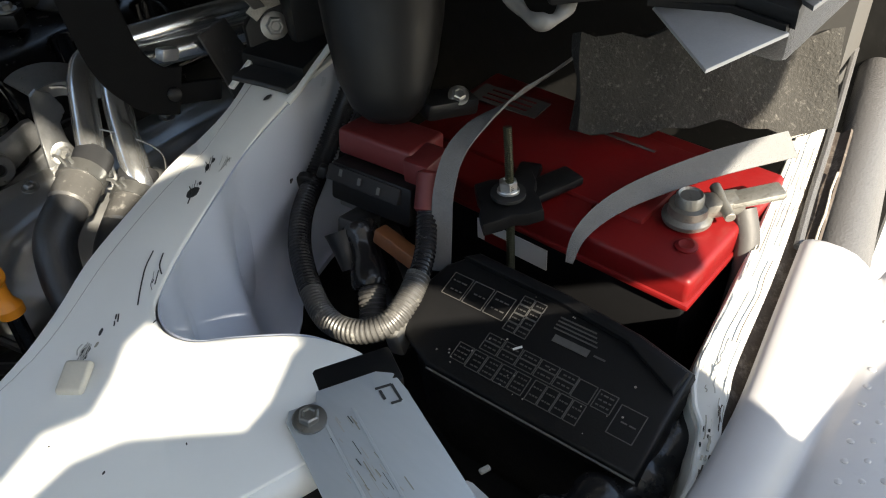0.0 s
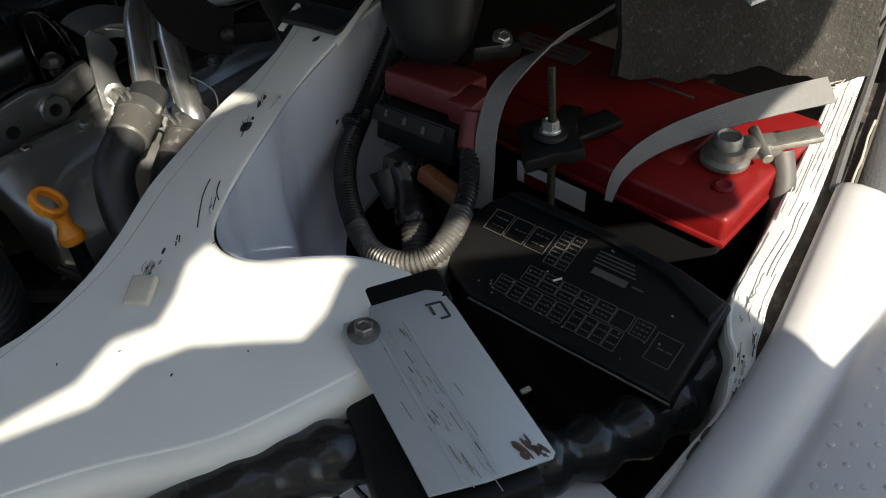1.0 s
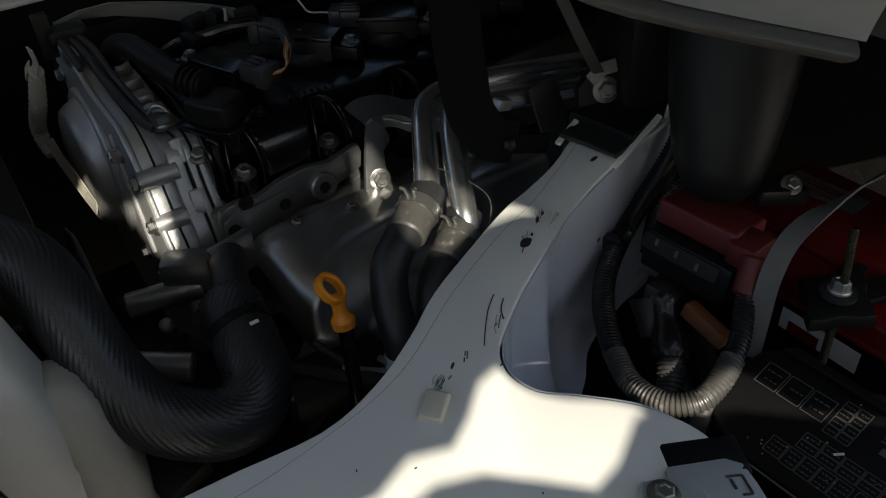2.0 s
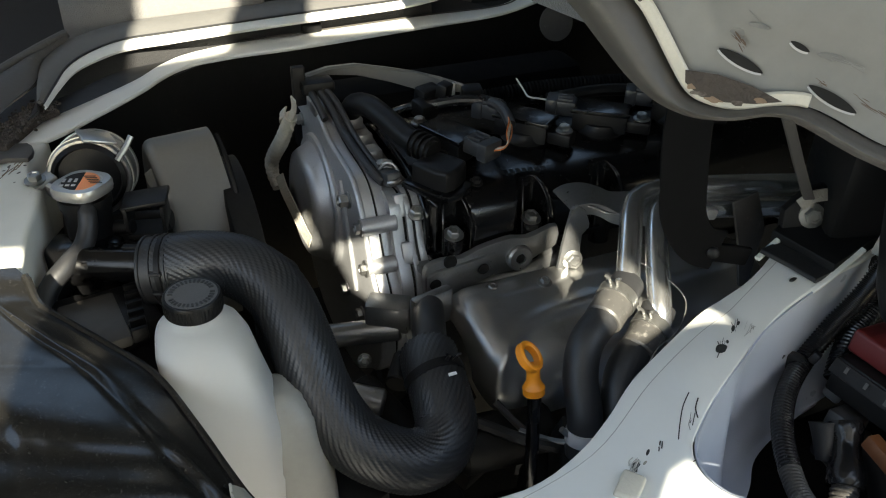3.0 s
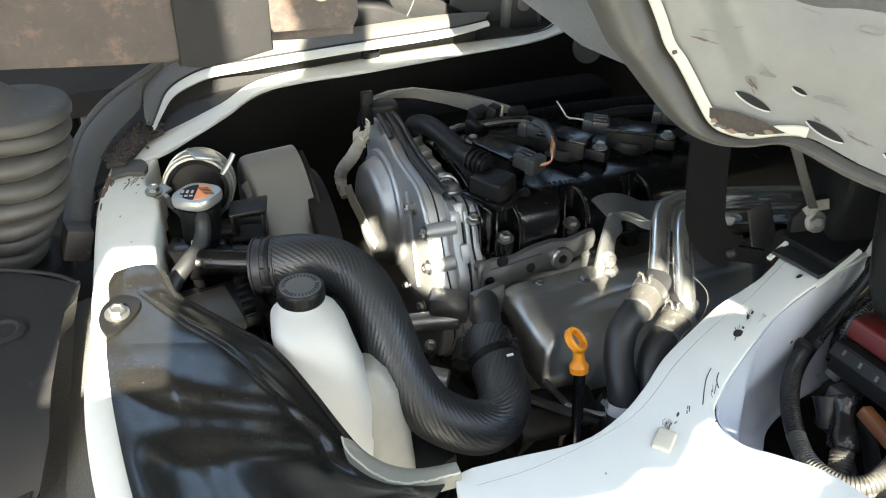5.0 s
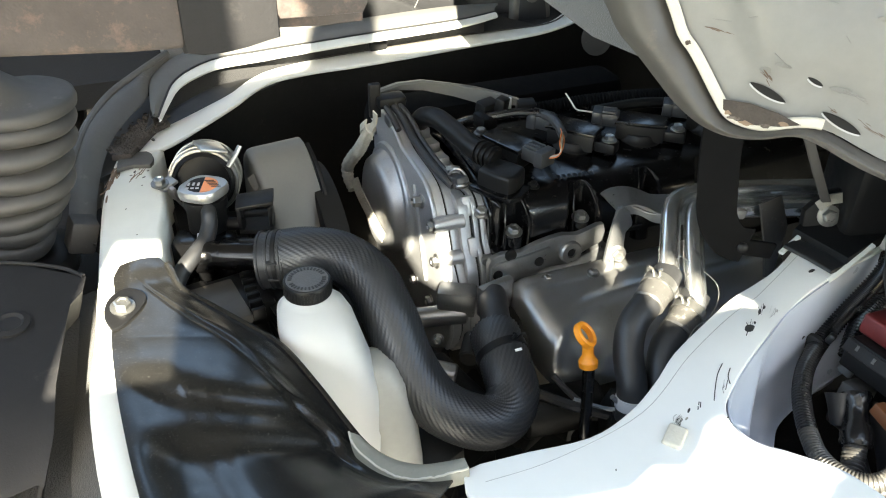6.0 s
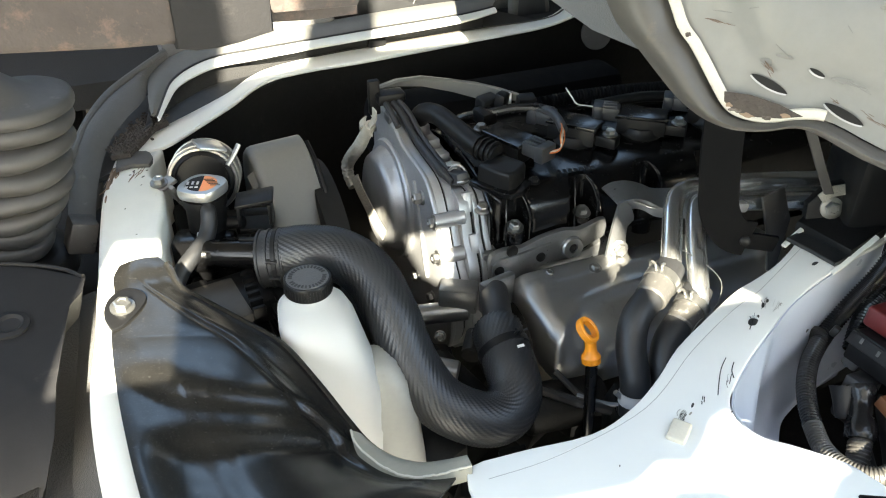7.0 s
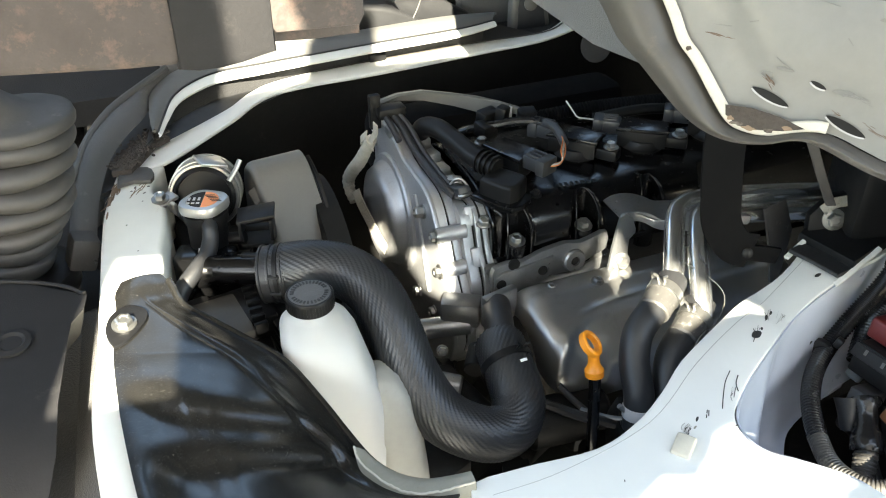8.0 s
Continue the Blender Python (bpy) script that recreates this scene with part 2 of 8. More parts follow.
WIRE_O = mat("orange_wire", (0.6, 0.16, 0.03), 0.5)
WIRE_W = mat("white_wire", (0.62, 0.6, 0.55), 0.5)
CLOTH = mat("frayed_cloth_tape", (0.33, 0.31, 0.27), 0.9, var=0.35, scale=90, bump=0.8, bscale=250)
GREYPLUG = mat("grey_connector_plastic", (0.032, 0.0335, 0.037), 0.42, var=0.15, scale=40)
CONCRETE = mat("sunlit_concrete_yard", (0.42, 0.41, 0.39), 0.9, var=0.15, scale=2, bump=0.3, bscale=60)
CABIN = mat("dark_cabin_lining", (0.06, 0.058, 0.056), 0.9, var=0.15, scale=6)
ROOFPAINT = mat("pale_headlining", (0.22, 0.205, 0.18), 0.9, var=0.1, scale=6)


# ---- building blocks ----
BASE = {}


def thing(name, base, label, category, group="", kind=""):
    e = new(name)
    e.location = base
    e.empty_display_size = 0.02
    BASE[e] = Vector(base)
    return tagged(e, label, category, group, kind)


def part(name, bm, material, parent=None, label="", crease=35):
    """Link a bmesh, drawn in world metres, as one mesh under a thing or a part."""
    me = bpy.data.meshes.new(name)
    base = BASE.get(parent, Vector())
    bmesh.ops.translate(bm, verts=bm.verts, vec=-base)
    bmesh.ops.recalc_face_normals(bm, faces=bm.faces)
    bm.to_mesh(me)
    bm.free()
    me.materials.append(material)
    me.shade_smooth()
    me.set_sharp_from_angle(angle=radians(crease))
    ob = new(name, me)
    if parent is not None:
        ob.parent = parent
        BASE[ob] = base
    if label:
        ob["label"] = label
    return ob


def whole(name, bm, material, label, category, kind="", group="", crease=35):
    """A thing of one mesh, its origin at the foot of its middle."""
    xs, ys, zs = ([v.co[k] for v in bm.verts] for k in range(3))
    base = Vector(((min(xs) + max(xs)) / 2, (min(ys) + max(ys)) / 2, min(zs)))
    bmesh.ops.translate(bm, verts=bm.verts, vec=-base)
    ob = part(name, bm, material, None, "", crease)
    ob.location = base
    BASE[ob] = base
    return tagged(ob, label, category, group, kind)


def smooth(pts, n=6, closed=False):
    """Catmull-Rom through the points, n steps a span."""
    p = [Vector(q) for q in pts]
    out, m = [], len(p)
    for i in range(m if closed else m - 1):
        if closed:
            a, b, c, d = p[i - 1], p[i], p[(i + 1) % m], p[(i + 2) % m]
        else:
            a, b, c, d = p[max(i - 1, 0)], p[i], p[i + 1], p[min(i + 2, m - 1)]
        for k in range(n):
            t = k / n
            out.append(0.5 * ((2 * b) + (c - a) * t + (2 * a - 5 * b + 4 * c - d) * t * t + (3 * b - a - 3 * c + d) * t ** 3))
    if not closed:
        out.append(p[-1])
    return out


def even(pts, step):
    """The same line with points every step metres."""
    out, left = [pts[0].copy()], step
    for a, b in zip(pts, pts[1:]):
        d = (b - a).length
        at = 0.0
        while d - at >= left:
            at += left
            out.append(a.lerp(b, at / d))
            left = step
        left -= d - at
    out.append(pts[-1].copy())
    return out


def frames(pts, up=(0, 0, 1)):
    """Turning frames along a line."""
    res, prev = [], None
    for i, p in enumerate(pts):
        t = (pts[min(i + 1, len(pts) - 1)] - pts[max(i - 1, 0)]).normalized()
        if prev is None:
            s = t.cross(Vector(up))
            s = s.normalized() if s.length > 1e-4 else t.orthogonal().normalized()
        else:
            s = (prev - t * prev.dot(t)).normalized()
        prev = s
        res.append((p, t, s, s.cross(t).normalized()))
    return res


def skin(bm, rings, closed=True, caps=True):
    vs = [[bm.verts.new(p) for p in r] for r in rings]
    n = len(vs[0])
    for a, b in zip(vs, vs[1:]):
        for k in range(n if closed else n - 1):
            q = (k + 1) % n
            bm.faces.new((a[k], a[q], b[q], b[k]))
    if caps and closed:
        bm.faces.new(list(reversed(vs[0])))
        bm.faces.new(vs[-1])
    return bm


def tube(pts, r, seg=16, n=6, bm=None, smoothed=True, caps=True):
    """A round tube; r a radius, or a function of 0..1 along it."""
    bm = bm or bmesh.new()
    line = smooth(pts, n) if smoothed else [Vector(p) for p in pts]
    rings = []
    for i, (p, t, s, u) in enumerate(frames(line)):
        rad = r(i / (len(line) - 1)) if callable(r) else r
        rings.append([p + (s * math.cos(a) + u * math.sin(a)) * rad for a in (2 * math.pi * k / seg for k in range(seg))])
    return skin(bm, rings, True, caps)


def corrugated(pts, r, pitch=0.0042, depth=0.0012, seg=16, n=8):
    line = even(smooth(pts, n), pitch / 4)
    bm, rings = bmesh.new(), []
    for i, (p, t, s, u) in enumerate(frames(line)):
        rad = r - (depth if i % 4 in (0, 1) else 0)
        rings.append([p + (s * math.cos(a) + u * math.sin(a)) * rad for a in (2 * math.pi * k / seg for k in range(seg))])
    return skin(bm, rings)


def ribbon(pts, w, h, n=6, up=(0, 0, 1), bm=None, roll=0.0, smoothed=True, round_=0.25):
    """A flat strip, w wide and h thick, swept along a line with its flat side to up."""
    bm = bm or bmesh.new()
    line = smooth(pts, n) if smoothed else [Vector(p) for p in pts]
    up = Vector(up)
    rings = []
    for i, p in enumerate(line):
        t = (line[min(i + 1, len(line) - 1)] - line[max(i - 1, 0)]).normalized()
        s = t.cross(up).normalized()
        u = s.cross(t).normalized()
        if roll:
            q = Matrix.Rotation(radians(roll), 3, t)
            s, u = q @ s, q @ u
        a, b, c = w / 2, h / 2, min(w, h) * round_
        prof = [(-a + c, -b), (a - c, -b), (a, -b + c), (a, b - c), (a - c, b), (-a + c, b), (-a, b - c), (-a, -b + c)]
        rings.append([p + s * x + u * y for x, y in prof])
    return skin(bm, rings)


def lathe(at, axis, prof, seg=24, bm=None):
    """Turn a profile of (radius, height) round an axis."""
    bm = bm or bmesh.new()
    z = Vector(axis).normalized()
    x = z.orthogonal().normalized()
    y = z.cross(x)
    at = Vector(at)
    rings = [[at + z * h + (x * math.cos(a) + y * math.sin(a)) * max(r, 1e-5) for a in (2 * math.pi * k / seg for k in range(seg))] for r, h in prof]
    return skin(bm, rings)


def ring(at, axis, r_in, r_out, w, seg=32):
    """A flat ring with rounded corners round an axis."""
    e = (r_out - r_in) * 0.25
    prof = [(r_in + e, -w / 2), (r_out - e, -w / 2), (r_out, -w / 2 + e), (r_out, w / 2 - e), (r_out - e, w / 2), (r_in + e, w / 2), (r_in, w / 2 - e), (r_in, -w / 2 + e), (r_in + e, -w / 2)]
    z = Vector(axis).normalized()
    x = z.orthogonal().normalized()
    y = z.cross(x)
    bm = skin(bmesh.new(), [[Vector(at) + z * h + (x * math.cos(a) + y * math.sin(a)) * r for a in (2 * math.pi * k / seg for k in range(seg))] for r, h in prof], True, False)
    bmesh.ops.remove_doubles(bm, verts=bm.verts, dist=1e-6)
    return bm


def rod(a, b, r, seg=16, bevel=0.1, bm=None):
    a, b = Vector(a), Vector(b)
    h = (b - a).length
    e = min(r, h / 2) * bevel
    return lathe(a, b - a, [(r - e, 0), (r, e), (r, h - e), (r - e, h)], seg, bm)


def prism(outline, axes, depth, bevel=0.0, bm=None, segs=2):
    """A flat outline in (u, v), set at axes = (origin, U, V), thickened along U x V by depth."""
    bm = bm or bmesh.new()
    o, u, v = (Vector(a) for a in axes)
    u, v = u.normalized(), v.normalized()
    w = u.cross(v).normalized()
    base = [bm.verts.new(o + u * p[0] + v * p[1]) for p in outline]
    f = bm.faces.new(base)
    top = bmesh.ops.extrude_face_region(bm, geom=[f])
    vs = [e for e in top["geom"] if isinstance(e, bmesh.types.BMVert)]
    bmesh.ops.translate(bm, verts=vs, vec=w * depth)
    if bevel:
        rim = [e for e in top["geom"] if isinstance(e, bmesh.types.BMEdge)]
        bmesh.ops.bevel(bm, geom=rim, offset=bevel, segments=segs, affect="EDGES", profile=0.5)
    return bm


XY, XZ, YZ = ((1, 0, 0), (0, 1, 0)), ((1, 0, 0), (0, 0, 1)), ((0, 1, 0), (0, 0, 1))


def box(c, size, turn=(0, 0, 0), bevel=0.002, bm=None, segs=2, taper=1.0):
    """A box with rounded edges; taper narrows its top."""
    own = bmesh.new()
    bmesh.ops.create_cube(own, size=1.0)
    for v in own.verts:
        k = taper if v.co.z > 0 else 1.0
        v.co = Vector((v.co.x * size[0] * k, v.co.y * size[1] * k, v.co.z * size[2]))
    if bevel:
        bmesh.ops.bevel(own, geom=own.edges, offset=bevel, segments=segs, affect="EDGES", profile=0.5)
    own.transform(pose(*c, *turn))
    if bm is None:
        return own
    me = bpy.data.meshes.new("t")
    own.to_mesh(me)
    own.free()
    bm.from_mesh(me)
    bpy.data.meshes.remove(me)
    return bm


def sheet(rows, thick=0.002, bm=None):
    """A bent sheet through a grid of points."""
    bm = bm or bmesh.new()
    vs = [[bm.verts.new(p) for p in r] for r in rows]
    for a, b in zip(vs, vs[1:]):
        for k in range(len(a) - 1):
            bm.faces.new((a[k], a[k + 1], b[k + 1], b[k]))
    bmesh.ops.recalc_face_normals(bm, faces=bm.faces)
    if thick:
        bmesh.ops.solidify(bm, geom=bm.faces[:], thickness=thick)
    return bm


def along(line, u):
    """The point at the fraction u of a line's points."""
    k = min(len(line) - 1.001, u * (len(line) - 1))
    return line[int(k)].lerp(line[int(k) + 1], k - int(k))


def strip(a, b_, n=6, thick=0.003, crown=0.0):
    """A sheet between two edge lines, a little crowned across."""
    rows = []
    for p, q in zip(smooth(a, n), smooth(b_, n)):
        rows.append([p.lerp(q, k / 4) + Vector((0, 0, crown * math.sin(math.pi * k / 4))) for k in range(5)])
    return sheet(rows, thick)


def bolt(parent, at, axis, r=0.006, label="", name="bolt", flange=1.5, material=None, h=0.9):
    """A flanged hex bolt head as a part."""
    axis = Vector(axis).normalized()
    bm = lathe(at, axis, [(r * flange, 0), (r * flange, r * 0.25), (r * 1.15, r * 0.35)], 20)
    head = lathe(Vector(at) + axis * r * 0.3, axis, [(r, 0), (r, r * h * 0.85), (r * 0.82, r * h), (r * 0.6, r * h), (r * 0.5, r * h * 0.8)], 6)
    me = bpy.data.meshes.new("t")
    head.to_mesh(me)
    head.free()
    bm.from_mesh(me)
    bpy.data.meshes.remove(me)
    return part(name, bm, material or STEEL, parent, label, 25)


def clamp(parent, at, axis, r, name="hose_clamp", w=0.011, ear=(0, 0, 1), material=None):
    """A spring clamp with two ears round a hose."""
    axis, at = Vector(axis).normalized(), Vector(at)
    bm = lathe(at - axis * w / 2, axis, [(r, 0), (r + 0.0016, 0), (r + 0.0016, w), (r, w)], 24)
    ear = (Vector(ear) - axis * Vector(ear).dot(axis)).normalized()
    side = axis.cross(ear)
    for k in (-1, 1):
        c = at + ear * (r + 0.004) + side * 0.004 * k
        tube([c - ear * 0.005, c + ear * 0.004, c + ear * 0.006 + side * 0.004 * k], 0.0016, 6, 2, bm)
    return part(name, bm, material or STEEL, parent)


def blob_outline(cx, cy, w, h, seed, n=14, rough=0.35):
    rng = random.Random(seed)
    cut = [1 - rough * rng.random() for _ in range(n)]
    cut = [(cut[k - 1] + 2 * cut[k] + cut[(k + 1) % n]) / 4 for k in range(n)]
    return [(cx + w / 2 * math.cos(a) * c, cy + h / 2 * math.sin(a) * c) for a, c in ((2 * math.pi * k / n, cut[k]) for k in range(n))]


def marks(parent, at, axes, blobs, material, name="scuff_mark", lift=0.0006, label=""):
    """Worn or dirty spots, each a thin flake on a surface: (u, v, length, width, turn)."""
    o = Vector(at)
    for k, (u, v, w, h, turn) in enumerate(blobs):
        c, s = math.cos(radians(turn)), math.sin(radians(turn))
        ol = [(u + x * c - y * s, v + x * s + y * c) for x, y in blob_outline(0, 0, w, h, k * 7 + len(name))]
        part(name, prism(ol, (o, *axes), lift), material, parent, label)


def scratches(parent, at, axes, spots, material, name="scratch", label=""):
    """Fine scratches, each spot one mesh of thin bent hairs: (u, v, length, spread, turn, count, width)."""
    o = Vector(at)
    u_, v_ = Vector(axes[0]), Vector(axes[1])
    for k, (u, v, long_, spread, turn, count, wide) in enumerate(spots):
        rng_ = random.Random(k * 17 + 3)
        b = bmesh.new()
        for j in range(count):
            tt = radians(turn + rng_.gauss(0, 5))
            d, n = Vector((math.cos(tt), math.sin(tt))), Vector((-math.sin(tt), math.cos(tt)))
            c = Vector((u, v)) + n * rng_.gauss(0, 0.4) * spread + d * rng_.uniform(-0.4, 0.4) * long_
            h = long_ * rng_.uniform(0.1, 0.4)
            bend = rng_.gauss(0, 0.12) * h
            pts = [c - d * h, c + n * bend, c + d * h]
            ribbon([o + u_ * p.x + v_ * p.y for p in pts], wide * rng_.uniform(0.4, 1.2), 0.0005, n=4, up=u_.cross(v_), bm=b)
        part(name, b, material, parent, label)


def scuffs(parent, at, axes, spots, material, name="scuff_mark", lift=0.0005, label=""):
    """Scratchy marks, each a cluster of thin flakes: (u, v, length, width, turn)."""
    o = Vector(at)
    for k, (u, v, w, h, turn) in enumerate(spots):
        rng_ = random.Random(k * 13 + 5)
        b = bmesh.new()
        for j in range(9):
            lw, lh = w * rng_.uniform(0.15, 0.6), max(0.0004, h * rng_.uniform(0.08, 0.4))
            cx, cy = rng_.uniform(-0.5, 0.5) * (w - lw), rng_.gauss(0, 0.28) * h
            tt = turn + rng_.gauss(0, 4)
            c0, s0, c, s = math.cos(radians(turn)), math.sin(radians(turn)), math.cos(radians(tt)), math.sin(radians(tt))
            mu, mv = u + cx * c0 - cy * s0, v + cx * s0 + cy * c0
            ol = [(mu + x * c - y * s, mv + x * s + y * c) for x, y in blob_outline(0, 0, lw, lh, k * 31 + j, 9, 0.6)]
            prism(ol, (o, *axes), lift + 0.00002 * j, bm=b)
        part(name, b, material, parent, label)


# ---- the body round the engine bay ----
PANEL = [(0.0, 0.0), (0.045, 0.006), (0.117, 0.0), (0.167, 0.014), (0.21, 0.038), (0.252, 0.067), (0.31, 0.096), (0.37, 0.123), (0.434, 0.139),
         (0.5, 0.171), (0.57, 0.205), (0.57, 0.118), (0.49, 0.102), (0.411, 0.082), (0.317, 0.034), (0.266, 0.0), (0.249, -0.018), (0.244, -0.038),
         (0.25, -0.058), (0.268, -0.076), (0.295, -0.108), (0.308, -0.14), (0.306, -0.165), (0.29, -0.19), (0.25, -0.185), (0.2, -0.172),
         (0.15, -0.155), (0.1, -0.122), (0.05, -0.095), (0.0, -0.07)]


def soft(prof, n=4):
    return [(p.x, p.y) for p in smooth([(a, b, 0) for a, b in prof], n)]


def rounded(outline, n=4):
    return [(p.x, p.y) for p in smooth([(x, y, 0) for x, y in outline], n, True)]


def inset(outline, d):
    """A closed outline moved inwards by d (it runs clockwise or not)."""
    area = sum(a[0] * b[1] - b[0] * a[1] for a, b in zip(outline, outline[1:] + outline[:1]))
    k = d if area > 0 else -d
    out = []
    for i, p in enumerate(outline):
        a, b = outline[i - 1], outline[(i + 1) % len(outline)]
        t = Vector((b[0] - a[0], b[1] - a[1])).normalized()
        out.append((p[0] - t.y * k, p[1] + t.x * k))
    return out


def lift_far_end(bm):
    for x in (0.39, 0.42, 0.45, 0.48, 0.52):
        bmesh.ops.bisect_plane(bm, geom=bm.verts[:] + bm.edges[:] + bm.faces[:], plane_co=(x, 0, 0), plane_no=(1, 0, 0))
    for v in bm.verts:
        v.co.z += 0.16 * max(0.0, v.co.x - 0.39)
    return bm


rail = thing("bay_rail", (0.25, 0.0, 0.8), "dusty white painted bay rail with scratches and black scuffs", "body panel", kind="structure")
top_line = rounded(PANEL)
part("rail_top", lift_far_end(prism(top_line, ((0, 0, 0.982), *XY), 0.004, 0.0016, segs=3)), WHITE, rail)
part("rail_wall", lift_far_end(prism(inset(top_line, 0.004), ((0, 0, 0.78), *XY), 0.202)), WELL, rail, "white inner wall of the bay, coloured bluish as in shade")
roll = smooth([(0.305, -0.165, 0.986), (0.29, -0.19, 0.986), (0.25, -0.185, 0.986), (0.2, -0.172, 0.986), (0.15, -0.155, 0.986), (0.1, -0.122, 0.986), (0.05, -0.095, 0.986), (0.0, -0.07, 0.986)], 6)
rows = []
for p, t, s_, u_ in frames(roll):
    out = Vector((t.y, -t.x, 0)).normalized()
    if out.y > 0:
        out = -out
    rows.append([p + out * o + Vector((0, 0, z)) for o, z in ((-0.002, -0.0012), (0.003, -0.0022), (0.007, -0.0055), (0.0095, -0.012), (0.0105, -0.03), (0.011, -0.09))])
part("rail_front", sheet(rows, 0.002), WHITE, rail, "rolled white front edge of the rail", 60)
# pressed line, end strip and wear on the rail
part("crease", lift_far_end(tube([(0.014, -0.012, 0.9857), (0.081, -0.011, 0.9857), (0.178, 0.009, 0.9857), (0.263, 0.058, 0.9857), (0.338, 0.094, 0.9857), (0.388, 0.112, 0.9857), (0.475, 0.148, 0.9857)], 0.00055, 6)), RUB, rail, "faint pressed line")
BLACKS = "black scuff in the white paint"
marks(rail, (0, 0, 0.9858), XY, [(0.346, 0.0715, 0.017, 0.011, 20), (0.357, 0.077, 0.006, 0.003, 50), (0.374, 0.09, 0.012, 0.004, 45), (0.383, 0.094, 0.008, 0.003, 40), (0.176, -0.029, 0.004, 0.002, 20), (0.16, -0.1, 0.003, 0.0015, 30), (0.15, -0.06, 0.0026, 0.0015, 0), (0.2, -0.12, 0.0026, 0.0012, 60), (0.12, -0.04, 0.0034, 0.0012, 60), (0.218, -0.004, 0.008, 0.0026, 40), (0.245, -0.024, 0.004, 0.0015, 20)], INK, lift=0.0003, label=BLACKS)
marks(rail, (0, 0, 0.9985), XY, [(0.462, 0.116, 0.012, 0.005, 10)], INK, lift=0.0006, label=BLACKS)
scratches(rail, (0, 0, 0.986), XY, [(0.352, 0.077, 0.014, 0.004, 45, 5, 0.0004), (0.23, -0.003, 0.01, 0.003, 45, 3, 0.0008), (0.2, -0.014, 0.016, 0.004, 35, 7, 0.0012), (0.376, 0.091, 0.02, 0.004, 45, 7, 0.0005), (0.27, 0.012, 0.016, 0.002, 55, 3, 0.0006)], INK, label=BLACKS)
scratches(rail, (0, 0, 0.9862), XY, [(0.395, 0.09, 0.034, 0.009, 40, 22, 0.0004), (0.412, 0.094, 0.034, 0.008, 28, 18, 0.0004), (0.2, -0.012, 0.02, 0.008, 40, 9, 0.0007)], RUB, name="grey_rub", label="faint grey rub mark")
scratches(rail, (0, 0, 0.9864), XY, [(0.4, 0.09, 0.02, 0.006, 38, 12, 0.0003), (0.425, 0.098, 0.016, 0.005, 25, 8, 0.0003)], GUARD_DUST, name="dirt_spot")
marks(rail, (0, 0, 0.9858), XY, [(0.398, 0.09, 0.012, 0.005, 30), (0.42, 0.097, 0.018, 0.003, 22), (0.41, 0.1, 0.008, 0.004, 50), (0.21, -0.012, 0.006, 0.0022, 30), (0.192, -0.018, 0.007, 0.003, 30)], GUARD_DUST, name="dirt_spot", lift=0.0003)
for pts, w in (([(0.286, 0.037, 0.986), (0.272, 0.026, 0.986), (0.258, 0.011, 0.986), (0.247, -0.002, 0.986)], 0.0009), ([(0.289, 0.029, 0.986), (0.28, 0.0205, 0.986), (0.275, 0.011, 0.986)], 0.001), ([(0.276, 0.016, 0.986), (0.266, 0.006, 0.986)], 0.0007), ([(0.335, 0.063, 0.986), (0.345, 0.072, 0.986), (0.349, 0.08, 0.986)], 0.0008)):
    part("scratch", ribbon(pts, w, 0.0008, n=4), INK, rail, "thin black scratch")
part("end_strip", ribbon([(0.472, 0.162, 1.004), (0.478, 0.13, 1.0055), (0.483, 0.101, 1.0055)], 0.026, 0.005, smoothed=False), RUBBER, rail, "black rubber strip across the rail's end")
part("end_cover", lift_far_end(prism([(0.484, 0.174), (0.494, 0.102), (0.58, 0.118), (0.6, 0.2), (0.56, 0.205)], ((0, 0, 0.988), *XY), 0.012, 0.003)), BLACK, rail, "black plastic cover on the rail's end")
part("end_lip", ribbon([(0.468, 0.0975, 0.9965), (0.485, 0.0995, 1.002), (0.507, 0.103, 1.011), (0.534, 0.108, 1.02)], 0.006, 0.004, up=(0, -0.3, 1)), WHITE, rail, "turned-up white lip of the rail")
part("end_lip", ribbon([(0.455, 0.157, 0.998), (0.472, 0.162, 1.003), (0.495, 0.168, 1.01)], 0.006, 0.004), WHITE, rail, "turned-up white lip of the rail")
EDGE_TOP = [(0.57, 0.118, 1.0), (0.49, 0.102, 0.986), (0.411, 0.082, 0.975), (0.36, 0.057, 0.972), (0.317, 0.034, 0.97), (0.285, 0.014, 0.97), (0.266, 0.0, 0.97), (0.251, -0.018, 0.97), (0.246, -0.038, 0.97), (0.252, -0.058, 0.97), (0.27, -0.076, 0.97), (0.297, -0.108, 0.97), (0.307, -0.14, 0.97)]
EDGE_LOW = [(0.6, 0.116, 0.9), (0.515, 0.097, 0.89), (0.43, 0.068, 0.88), (0.392, 0.036, 0.875), (0.36, 0.012, 0.87), (0.337, -0.012, 0.866), (0.324, -0.03, 0.864), (0.314, -0.044, 0.862), (0.31, -0.054, 0.86), (0.312, -0.064, 0.86), (0.32, -0.078, 0.86), (0.335, -0.108, 0.86), (0.34, -0.14, 0.86)]
rows = []
